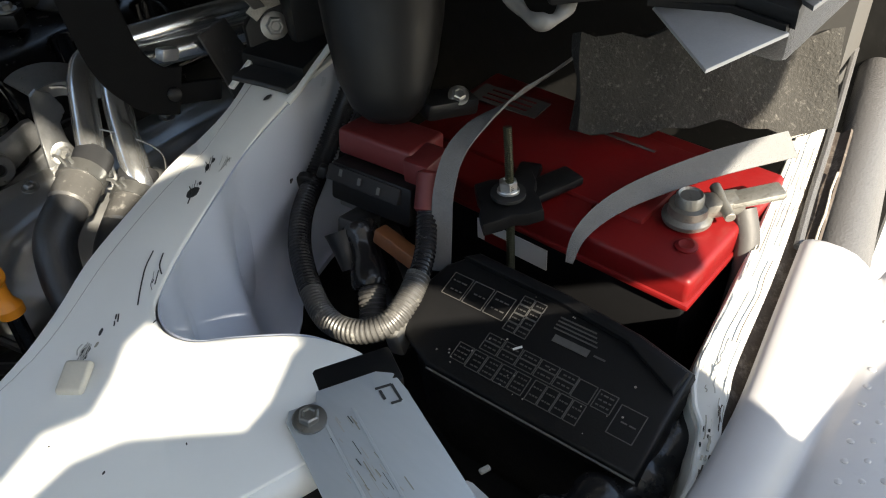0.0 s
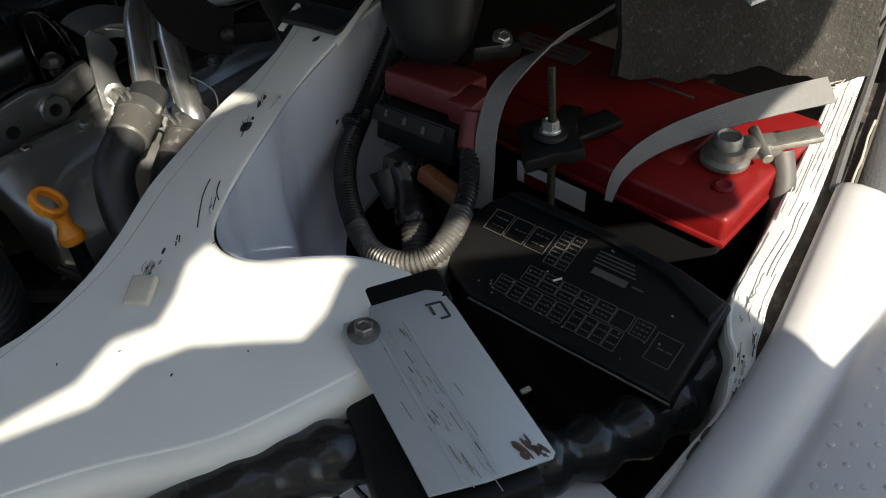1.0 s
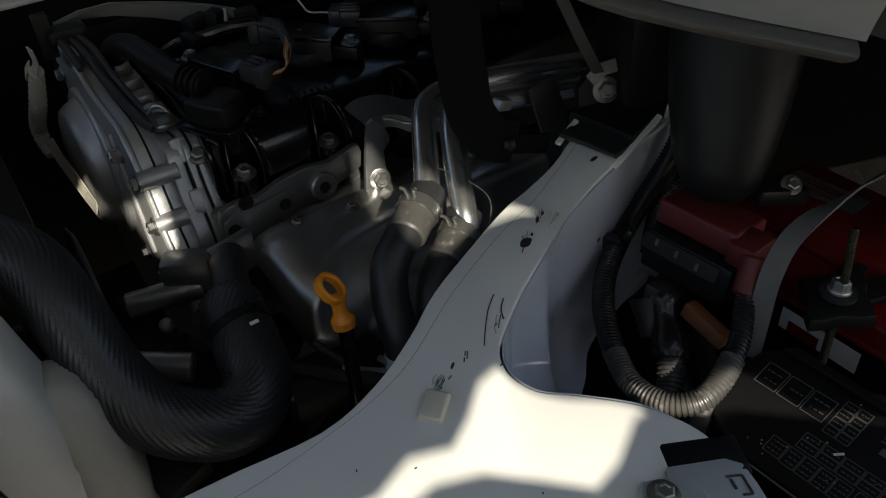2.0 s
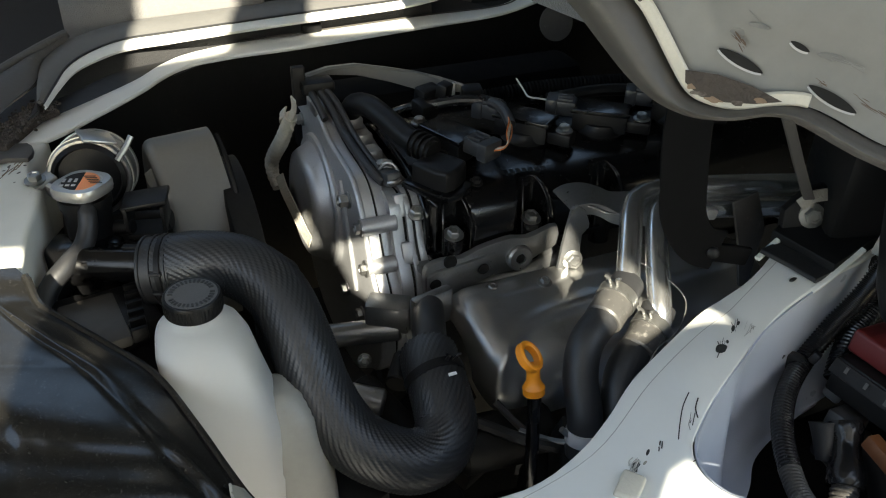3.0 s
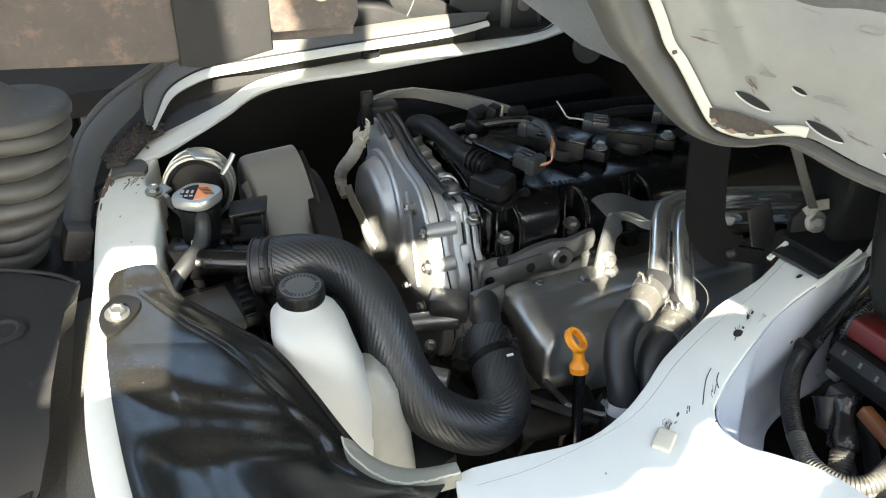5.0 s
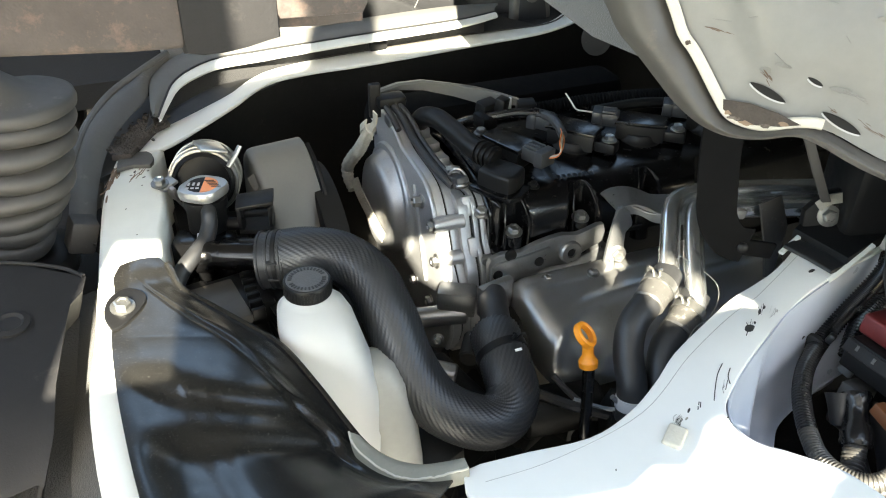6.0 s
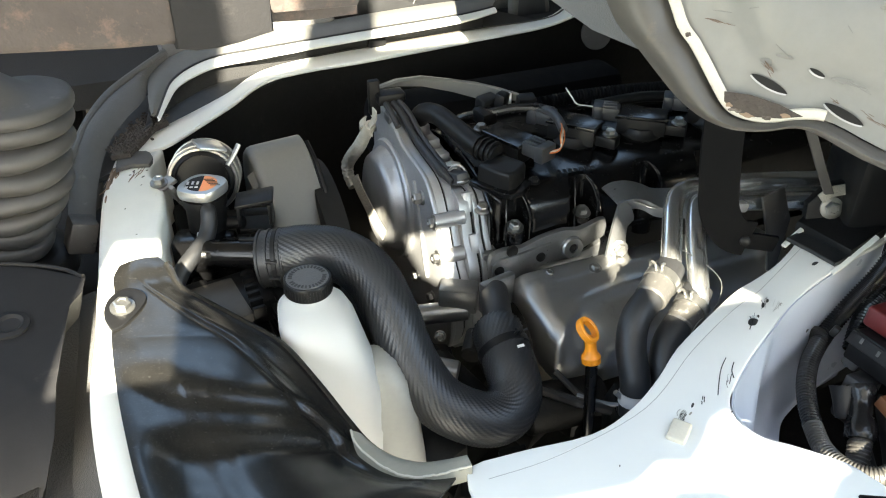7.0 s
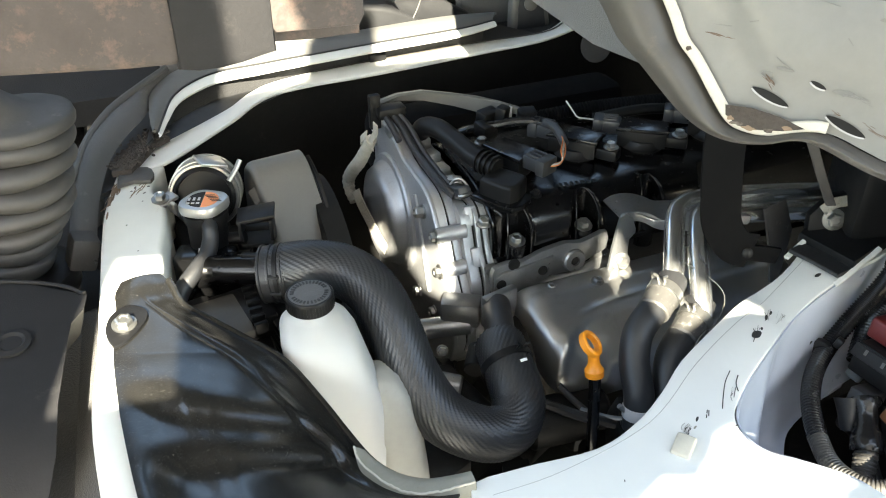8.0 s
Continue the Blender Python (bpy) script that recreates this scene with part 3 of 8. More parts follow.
for a, c in zip(smooth(EDGE_TOP, 8), smooth(EDGE_LOW, 8)):
    # the side drops steeply from the rail, then runs out into the tray
    row = []
    for k in range(15):
        t = k / 14
        dent = sum(h * math.exp(-((len(rows) - at - lean * t) / w) ** 2) for h, at, w, lean in ((-0.014, 20, 3.6, 6), (0.009, 27, 3.0, 6), (-0.012, 37, 3.2, 8), (0.007, 46, 3.6, 6))) * math.sin(math.pi * t) ** 0.7
        row.append((a.x + (c.x - a.x) * t ** 2.0 + 0.5 * dent, a.y + (c.y - a.y) * t ** 2.0 - 0.86 * dent, a.z + 0.0135 - (a.z - 0.81) * (1 - (1 - t) ** 2.4)))
    rows.append(row)
part("well_side", sheet(rows, 0.0015), WELL, rail, "dented white sloping side of the battery well, coloured bluish as in shade", 60)
peg = whole("panel_peg", box((0.186, -0.028, 0.9885), (0.024, 0.018, 0.006), (0, -10, 38), 0.0022, segs=3, taper=0.92), SEALANT, "short cream plastic peg on the white rail", "plastic peg")

whole("lower_panel", box((0.12, -0.27, 0.85), (0.42, 0.2, 0.04), (0, 0, -8), 0.008), WHITE, "lower white painted floor panel below the rail", "body panel", "structure")

front = thing("front_rail", (-0.22, 0.3, 0.9), "chipped white painted front cross rail of the bay", "body panel", kind="structure")
FRONT = [(-0.214, 0.612), (-0.232, 0.56), (-0.245, 0.497), (-0.252, 0.43), (-0.256, 0.376), (-0.262, 0.3), (-0.267, 0.234), (-0.275, 0.16), (-0.273, 0.073), (-0.265, 0.0), (-0.25, -0.1),
         (-0.215, -0.1), (-0.234, 0.0), (-0.24, 0.065), (-0.238, 0.16), (-0.222, 0.25), (-0.196, 0.34), (-0.19, 0.4), (-0.18, 0.45), (-0.176, 0.5), (-0.186, 0.53), (-0.182, 0.56), (-0.166, 0.6)]
part("rail_top", prism(rounded(FRONT, 3), ((0, 0, 0.93), *XY), 0.1, 0.006, segs=3), WHITE_RUST, front)
part("corner_cap", prism(soft([(-0.225, 0.55), (-0.22, 0.584), (-0.205, 0.59), (-0.186, 0.588), (-0.18, 0.57), (-0.186, 0.549), (-0.205, 0.556), (-0.225, 0.55)], 2)[:-1], ((0, 0, 1.031), *XY), 0.005, 0.0015), SEAL, front, "grey rubber cap on the corner")
marks(front, (0, 0, 1.0298), XY, [(-0.2, 0.51, 0.003, 0.0015, 30), (-0.222, 0.46, 0.004, 0.0016, 70), (-0.21, 0.54, 0.004, 0.0025, 0), (-0.215, 0.4, 0.0025, 0.002, 0), (-0.196, 0.53, 0.006, 0.003, 40), (-0.205, 0.548, 0.007, 0.003, 70), (-0.19, 0.545, 0.004, 0.003, 10)], SEAL, name="dirt_spot", lift=0.0004, label="grey dirt spot")
marks(front, (0, 0, 1.0298), XY, [(-0.228, 0.55, 0.035, 0.008, 70), (-0.236, 0.525, 0.03, 0.005, 78), (-0.219, 0.572, 0.02, 0.006, 60), (-0.241, 0.49, 0.02, 0.003, 82)], STAIN, name="rust_streak", lift=0.0004, label="brown rust streak")
scratches(front, (0, 0, 1.0302), XY, [(-0.23, 0.54, 0.06, 0.01, 72, 14, 0.0014), (-0.2, 0.545, 0.04, 0.012, 60, 9, 0.0008)], STAIN, name="rust_streak", label="brown rust streak")

# far rim with its two flanges
far = thing("far_rim", (0.2, 0.84, 0.9), "white painted double flange along the far bay edge", "body panel", kind="structure")

LOW_NEAR = [(-0.205, 0.598, 1.03), (-0.165, 0.6, 1.03), (-0.112, 0.647, 1.03), (-0.059, 0.699, 1.03), (-0.022, 0.742, 1.03), (0.016, 0.77, 1.03), (0.079, 0.784, 1.03), (0.171, 0.788, 1.03), (0.375, 0.81, 1.03), (0.498, 0.824, 1.03), (0.58, 0.85, 1.034), (0.68, 0.885, 1.045), (0.95, 0.9, 1.06)]
LOW_FAR = [(-0.218, 0.606, 1.03), (-0.157, 0.662, 1.03), (-0.104, 0.704, 1.03), (-0.056, 0.745, 1.03), (-0.02, 0.787, 1.03), (0.024, 0.819, 1.03), (0.093, 0.838, 1.03), (0.169, 0.846, 1.03), (0.37, 0.86, 1.03), (0.515, 0.864, 1.03), (0.585, 0.9, 1.034), (0.68, 0.945, 1.045), (0.95, 0.97, 1.06)]
part("lower_flange", strip(LOW_NEAR, LOW_FAR, 6, 0.004, 0.003), WHITE, far)
part("flange_lip", tube(LOW_NEAR, 0.0032, 8, 6), WHITE, far)
part("flange_groove", ribbon([(x, y - 0.012, z + 0.004) for x, y, z in LOW_FAR[6:]], 0.003, 0.0012), SEAL, far, "dark pressed groove")
UP_NEAR = [(-0.16, 0.63, 1.055), (-0.144, 0.68, 1.055), (-0.124, 0.732, 1.055), (-0.095, 0.766, 1.055), (-0.058, 0.788, 1.056), (0.0, 0.793, 1.057), (0.049, 0.797, 1.058), (0.179, 0.811, 1.058), (0.336, 0.82, 1.06), (0.42, 0.845, 1.06)]
UP_LIP = [(-0.164, 0.636, 1.056), (-0.15, 0.688, 1.057), (-0.133, 0.742, 1.058), (-0.104, 0.782, 1.059), (-0.062, 0.81, 1.06), (0.0, 0.815, 1.061), (0.049, 0.818, 1.062), (0.179, 0.832, 1.062), (0.336, 0.838, 1.064), (0.42, 0.858, 1.064)]
UP_BACK = [(-0.17, 0.64, 1.058), (-0.168, 0.7, 1.06), (-0.158, 0.765, 1.063), (-0.125, 0.82, 1.066), (-0.06, 0.86, 1.068), (0.0, 0.866, 1.069), (0.094, 0.872, 1.07), (0.203, 0.888, 1.07), (0.35, 0.898, 1.07), (0.44, 0.89, 1.068)]
part("upper_flange", strip(UP_NEAR, UP_LIP, 6, 0.004, 0.002), WHITE, far, "narrow white upper flange")
part("trim_groove", ribbon([(x, y + 0.002, z + 0.001) for x, y, z in UP_LIP], 0.004, 0.002), RUBBER, far, "dark joint under the trim")
part("trim_band", strip([(x, y + 0.004, z + 0.002) for x, y, z in UP_LIP], UP_BACK, 6, 0.004, 0.004), SILLTRIM, far, "pale grey plastic trim band")
part("rim_trough", strip([(x, y - 0.004, z - 0.003) for x, y, z in LOW_FAR[:10]], [(x, y, 1.046) for x, y, z in UP_BACK], 6, 0.003), RUBBER, far, "black rubber trough between the flanges")
part("corner_floor", prism([(-0.25, 0.55), (-0.2, 0.585), (-0.15, 0.65), (-0.1, 0.71), (-0.05, 0.752), (0.0, 0.8), (0.0, 0.87), (-0.1, 0.85), (-0.17, 0.785), (-0.225, 0.69)], ((0, 0, 1.02), *XY), 0.006), RUBBER, far)
part("rim_patch", lathe((0.615, 0.835, 1.0), (-0.1, -0.9, 0.3), [(0.03, 0), (0.029, 0.002), (0.001, 0.003)], 24), BOOT, far, "round grey plug in the bay wall")
part("rim_wall", sheet([[(x, y, z) for z in (1.028, 0.8, 0.6)] for x, y in ((-0.2, 0.605), (-0.15, 0.632), (-0.055, 0.722), (0.06, 0.795), (0.2, 0.806), (0.41, 0.826), (0.62, 0.88), (0.95, 0.93))], 0.004), GRIME, far, "dirty bay wall under the rim, coloured dark as in shade")
part("rim_groove", strip([(-0.19, 0.66, 1.028), (-0.12, 0.725, 1.027), (-0.055, 0.78, 1.027), (0.06, 0.83, 1.027), (0.2, 0.846, 1.027), (0.4, 0.86, 1.027)], [(-0.17, 0.66, 1.05), (-0.14, 0.745, 1.05), (-0.07, 0.812, 1.052), (0.06, 0.83, 1.054), (0.2, 0.842, 1.054), (0.4, 0.86, 1.056)], 4), FLOOR_DARK, far)
part("groove_clip", box((0.2, 0.835, 1.04), (0.03, 0.012, 0.014), (0, 0, 4), 0.003), BLACK, far)
b = bmesh.new()
rng = random.Random(33)
for k in range(520):
    u, v = rng.uniform(-0.055, 0.06), rng.gauss(0, 0.009)
    r = rng.uniform(0.001, 0.0028)
    lathe((-0.192 + u * 0.55 - v * 0.83, 0.629 + u * 0.83 + v * 0.55, 1.0415 + rng.uniform(0, 0.002)), (rng.uniform(-0.5, 0.5), rng.uniform(-0.5, 0.5), 1), [(r * 0.6, -r * 0.5), (r, 0), (r * 0.7, r * 0.5), (r * 0.2, r * 0.7)], 6, b)
prism([(-0.228, 0.578), (-0.205, 0.575), (-0.17, 0.64), (-0.15, 0.655), (-0.16, 0.69), (-0.2, 0.65)], ((0, 0, 1.034), *XY), 0.008, 0.002, b)
part("sealing_foam", b, FOAM_DARK, far, "crumbling dark sealing foam")

bay = thing("bay_floor", (0.2, 0.4, 0.55), "oily floor and walls of the engine bay, coloured dark as in shade", "engine bay", kind="structure")
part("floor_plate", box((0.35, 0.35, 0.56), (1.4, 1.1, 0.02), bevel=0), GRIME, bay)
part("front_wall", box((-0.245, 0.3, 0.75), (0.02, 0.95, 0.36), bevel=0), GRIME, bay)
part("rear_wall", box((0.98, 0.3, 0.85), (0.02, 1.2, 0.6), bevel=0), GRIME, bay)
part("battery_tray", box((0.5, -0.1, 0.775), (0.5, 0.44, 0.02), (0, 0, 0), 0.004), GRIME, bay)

# near sill
sill = thing("door_sill", (0.55, -0.32, 0.85), "scraped white door sill flange with dirt and rust", "door sill", kind="structure")
IN_LINE = smooth([(0.2, -0.33, 0.915), (0.304, -0.3325, 0.916), (0.354, -0.334, 0.917), (0.39, -0.335, 0.919), (0.417, -0.3265, 0.92), (0.436, -0.319, 0.92), (0.452, -0.306, 0.92), (0.484, -0.293, 0.921), (0.583, -0.2765, 0.922), (0.718, -0.249, 0.925), (0.82, -0.228, 0.926)], 8)
OUT_LINE = smooth([(0.2, -0.3485, 0.914), (0.314, -0.345, 0.916), (0.36, -0.3435, 0.917), (0.395, -0.342, 0.919), (0.425, -0.3365, 0.92), (0.45, -0.327, 0.92), (0.47, -0.3215, 0.92), (0.5, -0.313, 0.921), (0.6, -0.2955, 0.922), (0.731, -0.2675, 0.925), (0.82, -0.2475, 0.926)], 8)


def on_sill(u, v, h=0.0):
    """A place on the sill flange: u along it, v across it."""
    return along(IN_LINE, u).lerp(along(OUT_LINE, u), v) + Vector((0, 0, h + 0.0012 * math.sin(math.pi * v)))


part("sill_flange", sheet([[on_sill(k / 120, v / 6) for v in range(7)] for k in range(121)], 0.004), WHITE_WORN, sill, "", 60)
part("flange_edge", tube([on_sill(k / 120, 0) - Vector((0, 0, 0.001)) for k in range(121)], 0.0022, 8, 1, smoothed=False), WHITE_WORN, sill)
part("sill_wall", sheet([[p + Vector((0, 0.0, -0.004)), p + Vector((0.004, 0.006, -0.03)), Vector((p.x + 0.006, p.y + 0.01, 0.78))] for p in IN_LINE], 0.003), WHITE_WORN, sill)
part("dirt_channel", sheet([[p + Vector((0, 0.002, -0.004)), p + Vector((0.001, -0.005, -0.009)), p + Vector((0.003, -0.014, -0.009)), p + Vector((0.004, -0.021, -0.002))] for p in OUT_LINE], 0.003), DIRT, sill, "brown dirt packed in the sill channel", 60)
rng = random.Random(21)


def sill_streak(u, v, long_, wide, material, name, label=""):
    """A bent streak that follows the flange."""
    n = 5
    pts = [on_sill(min(1, u + long_ * k / n), v + rng.gauss(0, 0.02), 0.0032) for k in range(n + 1)]
    part(name, ribbon(pts, wide, 0.0006, n=3), material, sill, label)


for k in range(26):
    sill_streak(rng.uniform(0.42, 0.9), rng.uniform(0.1, 0.98), rng.uniform(0.02, 0.12), rng.uniform(0.0003, 0.0009), (GUARD_DUST, RUB, DIRT)[k % 3], "scratch", "dark scrape along the sill")
for k in range(14):
    sill_streak(rng.uniform(0.1, 0.4), rng.uniform(0.15, 0.9), rng.uniform(0.01, 0.05), rng.uniform(0.0006, 0.0018), (DIRT, GUARD_DUST)[k % 2], "dirt_streak", "dry dirt streak")
for k in range(16):
    u, v = rng.uniform(0.14, 0.36), rng.uniform(0.2, 0.95)
    c = on_sill(u, v, 0.0026)
    part("dirt_patch", prism(blob_outline(0, 0, rng.uniform(0.006, 0.022), rng.uniform(0.003, 0.007), k + 40, 16, 0.5), (c, (1, 0.05, 0), (-0.05, 1, 0)), 0.0005), DIRT if k % 3 else STAIN, sill, "packed brown dirt")
for k in range(5):
    u, v = rng.uniform(0.4, 0.52), rng.uniform(0.0, 0.5)
    c = on_sill(u, v, 0.0028)
    part("paint_chip", prism(blob_outline(0, 0, rng.uniform(0.002, 0.007), rng.uniform(0.001, 0.003), k + 80, 12, 0.5), (c, (0.9, 0.4, 0), (-0.4, 0.9, 0)), 0.0005), GRIME, sill, "chipped paint")
part("seam_sealer", tube([p + Vector((0.004, -0.0195 + 0.0006 * math.sin(k * 1.7), -0.001 + 0.0005 * math.sin(k * 0.9))) for k, p in enumerate(OUT_LINE) if 28 < k < 74], 0.0011, 6, 1, smoothed=False), CLOTH, sill, "cream seam sealer along the sill")

trim = thing("scuff_plate", (0.4, -0.41, 0.85), "light grey plastic sill scuff plate with dimpled tread", "scuff plate", kind="structure")
COVER_IN = smooth([(-0.6, -0.36, 0), (0.0, -0.35, 0), (0.2, -0.342, 0), (0.307, -0.339, 0), (0.384, -0.3365, 0), (0.422, -0.334, 0), (0.47, -0.3285, 0), (0.554, -0.313, 0), (0.652, -0.295, 0)], 4)
COVER_OUT = smooth([(-0.6, -0.405, 0), (0.0, -0.395, 0), (0.2, -0.386, 0), (0.307, -0.3835, 0), (0.384, -0.3825, 0), (0.422, -0.381, 0), (0.47, -0.3785, 0), (0.554, -0.374, 0), (0.652, -0.356, 0)], 4)
rows = []
for k in range(91):
    u = k / 90
    a, c = along(COVER_IN, u), along(COVER_OUT, u)
    end = 0.0 if u < 0.985 else -0.012 * (u - 0.985) / 0.015
    row = [Vector((a.x, a.y - 0.001, 0.9))] + [a.lerp(c, f) + Vector((0, 0, z + end)) for f, z in ((0.0, 0.924), (0.05, 0.9285), (0.13, 0.9315), (0.3, 0.934), (0.5, 0.9345), (0.66, 0.933), (0.8, 0.9285), (0.9, 0.923), (0.97, 0.9195), (1.0, 0.9188))]
    out = -0.461 + max(0.0, c.x - 0.4) * 0.27
    row += [Vector((c.x, c.y - 0.003, 0.9195)), Vector((c.x, c.y - 0.007, 0.922)), Vector((c.x, c.y - 0.011, 0.923)), Vector((c.x, (c.y + out) / 2, 0.9235)), Vector((c.x, out + 0.012, 0.9225)), Vector((c.x, out, 0.919)), Vector((c.x, out - 0.008, 0.91)), Vector((c.x, out - 0.012, 0.82))]
    rows.append(row)
part("tread_cover", sheet(rows, 0.003), GREY, trim, "", 60)
dots = bmesh.new()
for i in range(-2, 9):
    for j in range(-10, 40):
        x, y = 0.546 + 0.0085 * i - 0.0165 * j, -0.386 - 0.0105 * i - 0.0025 * j
        near = min(COVER_OUT, key=lambda q: abs(q.x - x)).y - 0.011
        if not -0.1 < x < 0.63 or y > near or y < -0.449 + max(0.0, x - 0.4) * 0.27:
            continue
        lathe((x, y, 0.923), (0.1, 0.2, 1), [(0.0028, -0.0006), (0.0023, 0.0005), (0.0012, 0.0009), (0.0003, 0.001)], 10, dots)
tagged(part("tread_dimple", dots, GREY, trim), kind="stuff")
pillar = thing("pillar_trim", (0.8, -0.3, 0.85), "dark grey dimpled plastic foot trim beyond the scuff plate", "pillar trim", kind="structure")
line = smooth([(0.6, -0.337, 0.896), (0.664, -0.323, 0.9), (0.76, -0.299, 0.902), (0.94, -0.256, 0.905), (1.2, -0.192, 0.91)], 6)
part("trim_roll", skin(bmesh.new(), [[p + s_ * 0.0225 * math.cos(a) + u_ * 0.021 * math.sin(a) for a in (2 * math.pi * k / 28 for k in range(28))] for p, t, s_, u_ in frames(line)]), PILLAR, pillar)
part("trim_edge", tube([(0.64, -0.296, 0.92), (0.7, -0.281, 0.922), (0.8, -0.258, 0.925), (1.0, -0.21, 0.93)], 0.0035, 8), PILLAR, pillar)
part("side_skirt", sheet([[(x, y - 0.02, 0.895), (x, y - 0.03, 0.87), (x, y - 0.032, 0.8)] for x, y in ((0.62, -0.332), (0.76, -0.299), (0.94, -0.256), (1.2, -0.192))], 0.004), PILLAR, pillar)

# cabin shell
shell = thing("cabin_shell", (0.2, 0.5, 0.0), "plain dark cabin floor, walls and roof of a van", "van cabin", kind="structure")
part("roof", box((0.1, 0.55, 2.15), (2.6, 1.9, 0.05), bevel=0), ROOFPAINT, shell)
part("far_wall", box((0.1, 1.5, 0.88), (2.6, 0.04, 1.76), bevel=0), CABIN, shell)
part("far_post", box((-0.75, 1.5, 1.7), (0.1, 0.04, 0.9), bevel=0), CABIN, shell)
part("far_post", box((0.75, 1.5, 1.7), (0.2, 0.04, 0.9), bevel=0), CABIN, shell)
part("near_post", box((1.12, -0.2, 1.5), (0.4, 0.04, 1.3), bevel=0), CABIN, shell)
part("rear_partition", box((1.35, 0.7, 1.2), (0.04, 1.6, 1.9), bevel=0), CABIN, shell)
part("cabin_floor", box((0.15, 1.19, 1.0), (2.2, 0.62, 0.04), bevel=0), FLOOR_DARK, shell)
part("front_floor", box((-0.62, 0.5, 0.9), (0.7, 1.9, 0.04), bevel=0), FLOOR_DARK, shell)
part("dashboard", box((-1.05, 0.55, 1.1), (0.35, 1.8, 0.5), bevel=0.05), DARKGREY, shell)
# unseen panel and sheets added outside, their outlines cut to shape the sun patches
door = thing("sun_mask", (-0.2, -0.68, 0.55), "unseen white panel and sheets cut to shape the sun patches", "van door", kind="structure")
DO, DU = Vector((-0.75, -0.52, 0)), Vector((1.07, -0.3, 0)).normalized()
part("low_sun_mask", prism([(0.29, 0.8), (1.25, 0.8), (1.25, 1.27), (1.2, 1.272), (1.14, 1.268), (1.1, 1.266), (1.09, 1.28), (1.09, 1.38), (0.96, 1.42), (0.905, 1.43), (0.895, 1.455), (0.86, 1.478), (0.845, 1.474), (0.82, 1.455), (0.8, 1.447), (0.77, 1.46), (0.74, 1.472), (0.71, 1.474), (0.68, 1.464), (0.6, 1.47), (0.29, 1.47)], (DO, DU, (0, 0, 1)), 0.03), WHITE, door)
part("sun_mask_sheet", prism([(-0.2, 1.5), (0.29, 1.472), (0.6, 1.472), (0.675, 1.479), (0.7, 1.494), (0.728, 1.492), (0.745, 1.506), (0.76, 1.524), (0.777, 1.531), (0.783, 1.518), (0.794, 1.508), (0.809, 1.5), (0.825, 1.495), (0.841, 1.489), (0.852, 1.482), (0.875, 1.462), (0.9, 1.458), (0.912, 1.455), (0.917, 1.446), (0.931, 1.446), (0.938, 1.458), (0.965, 1.46), (0.985, 1.445), (1.0, 1.415), (1.09, 1.384), (1.15, 1.38), (1.17, 1.405), (1.2, 1.432), (1.24, 1.452), (1.275, 1.463), (1.304, 1.489), (1.325, 1.52), (1.325, 1.641), (0.872, 1.641), (0.85, 1.645), (0.82, 1.641), (0.79, 1.623), (0.77, 1.626), (0.757, 1.65), (0.75, 1.69), (0.748, 1.74), (0.748, 1.77), (0.551, 1.77), (0.551, 1.7), (0.54, 1.684), (0.52, 1.7), (0.502, 1.74), (0.497, 1.77), (0.272, 1.77), (0.272, 1.72), (0.284, 1.66), (0.297, 1.61), (0.2, 1.6), (0.19, 1.7), (0.19, 1.77), (-0.2, 1.77)], (DO, DU, (0, 0, 1)), 0.004), MASK_SHEET, door, "unseen pale sheet cut to shape the sun patches")
part("sun_mask_sheet", prism([(-0.2, 1.77), (0.445, 1.77), (0.436, 1.8), (0.432, 1.87), (0.45, 1.85), (0.47, 1.8), (0.478, 1.77), (0.762, 1.77), (0.785, 1.722), (0.815, 1.69), (0.845, 1.662), (0.872, 1.641), (1.325, 1.641), (1.325, 2.42), (0.63, 2.42), (0.63, 2.185), (0.46, 2.16), (0.45, 2.3), (0.36, 2.3), (0.345, 2.12), (0.23, 2.075), (0.22, 2.3), (-0.2, 2.3)], (DO, DU, (0, 0, 1)), 0.004), MASK_SHEET, door, "unseen pale sheet cut to shape the sun patches")
whole("ground", box((0, 0, -0.05), (400, 400, 0.1), bevel=0), CONCRETE, "sunlit pale concrete yard outside the door", "ground", "structure")


# ---- engine ----
engine = thing("engine", (0.4, 0.45, 0.6), "four cylinder engine with black cover and cast aluminium front", "engine")


part("engine_block", box((0.47, 0.49, 0.76), (0.58, 0.24, 0.24), bevel=0.01), GRIME, engine, "oily engine block, coloured dark as in shade")
# valve cover: its front wall steps back in an alcove round each bolt
COVER_BOLTS = (0.226, 0.323, 0.42, 0.517)
prof = smooth([(0, 0.362, 0.92), (0, 0.362, 0.945), (0, 0.364, 0.966), (0, 0.371, 0.983), (0, 0.388, 0.995), (0, 0.43, 1.0), (0, 0.5, 1.003), (0, 0.57, 1.0), (0, 0.6, 0.985), (0, 0.612, 0.94)], 6)
rows = []
for i in range(241):
    x = 0.2 + 0.0023 * i
    back = max(0.03 * max(1 / (1 + ((x - q) / 0.0165) ** 8) for q in COVER_BOLTS), 0.024 * math.exp(-((x - 0.2) / 0.009) ** 2))
    rows.append([(x, max(p.y, 0.362 + back), p.z) for p in prof])
cover = part("valve_cover", sheet(rows, 0.003), GLOSS, engine, "glossy black plastic valve cover", 50)
part("cover_rim", ribbon([(0.2, 0.384, 0.925), (0.2, 0.386, 0.957), (0.2, 0.394, 0.98), (0.2, 0.425, 0.996), (0.2, 0.47, 1.004), (0.2, 0.55, 1.006)], 0.009, 0.005, up=(1, 0, 0)), GLOSS, cover)
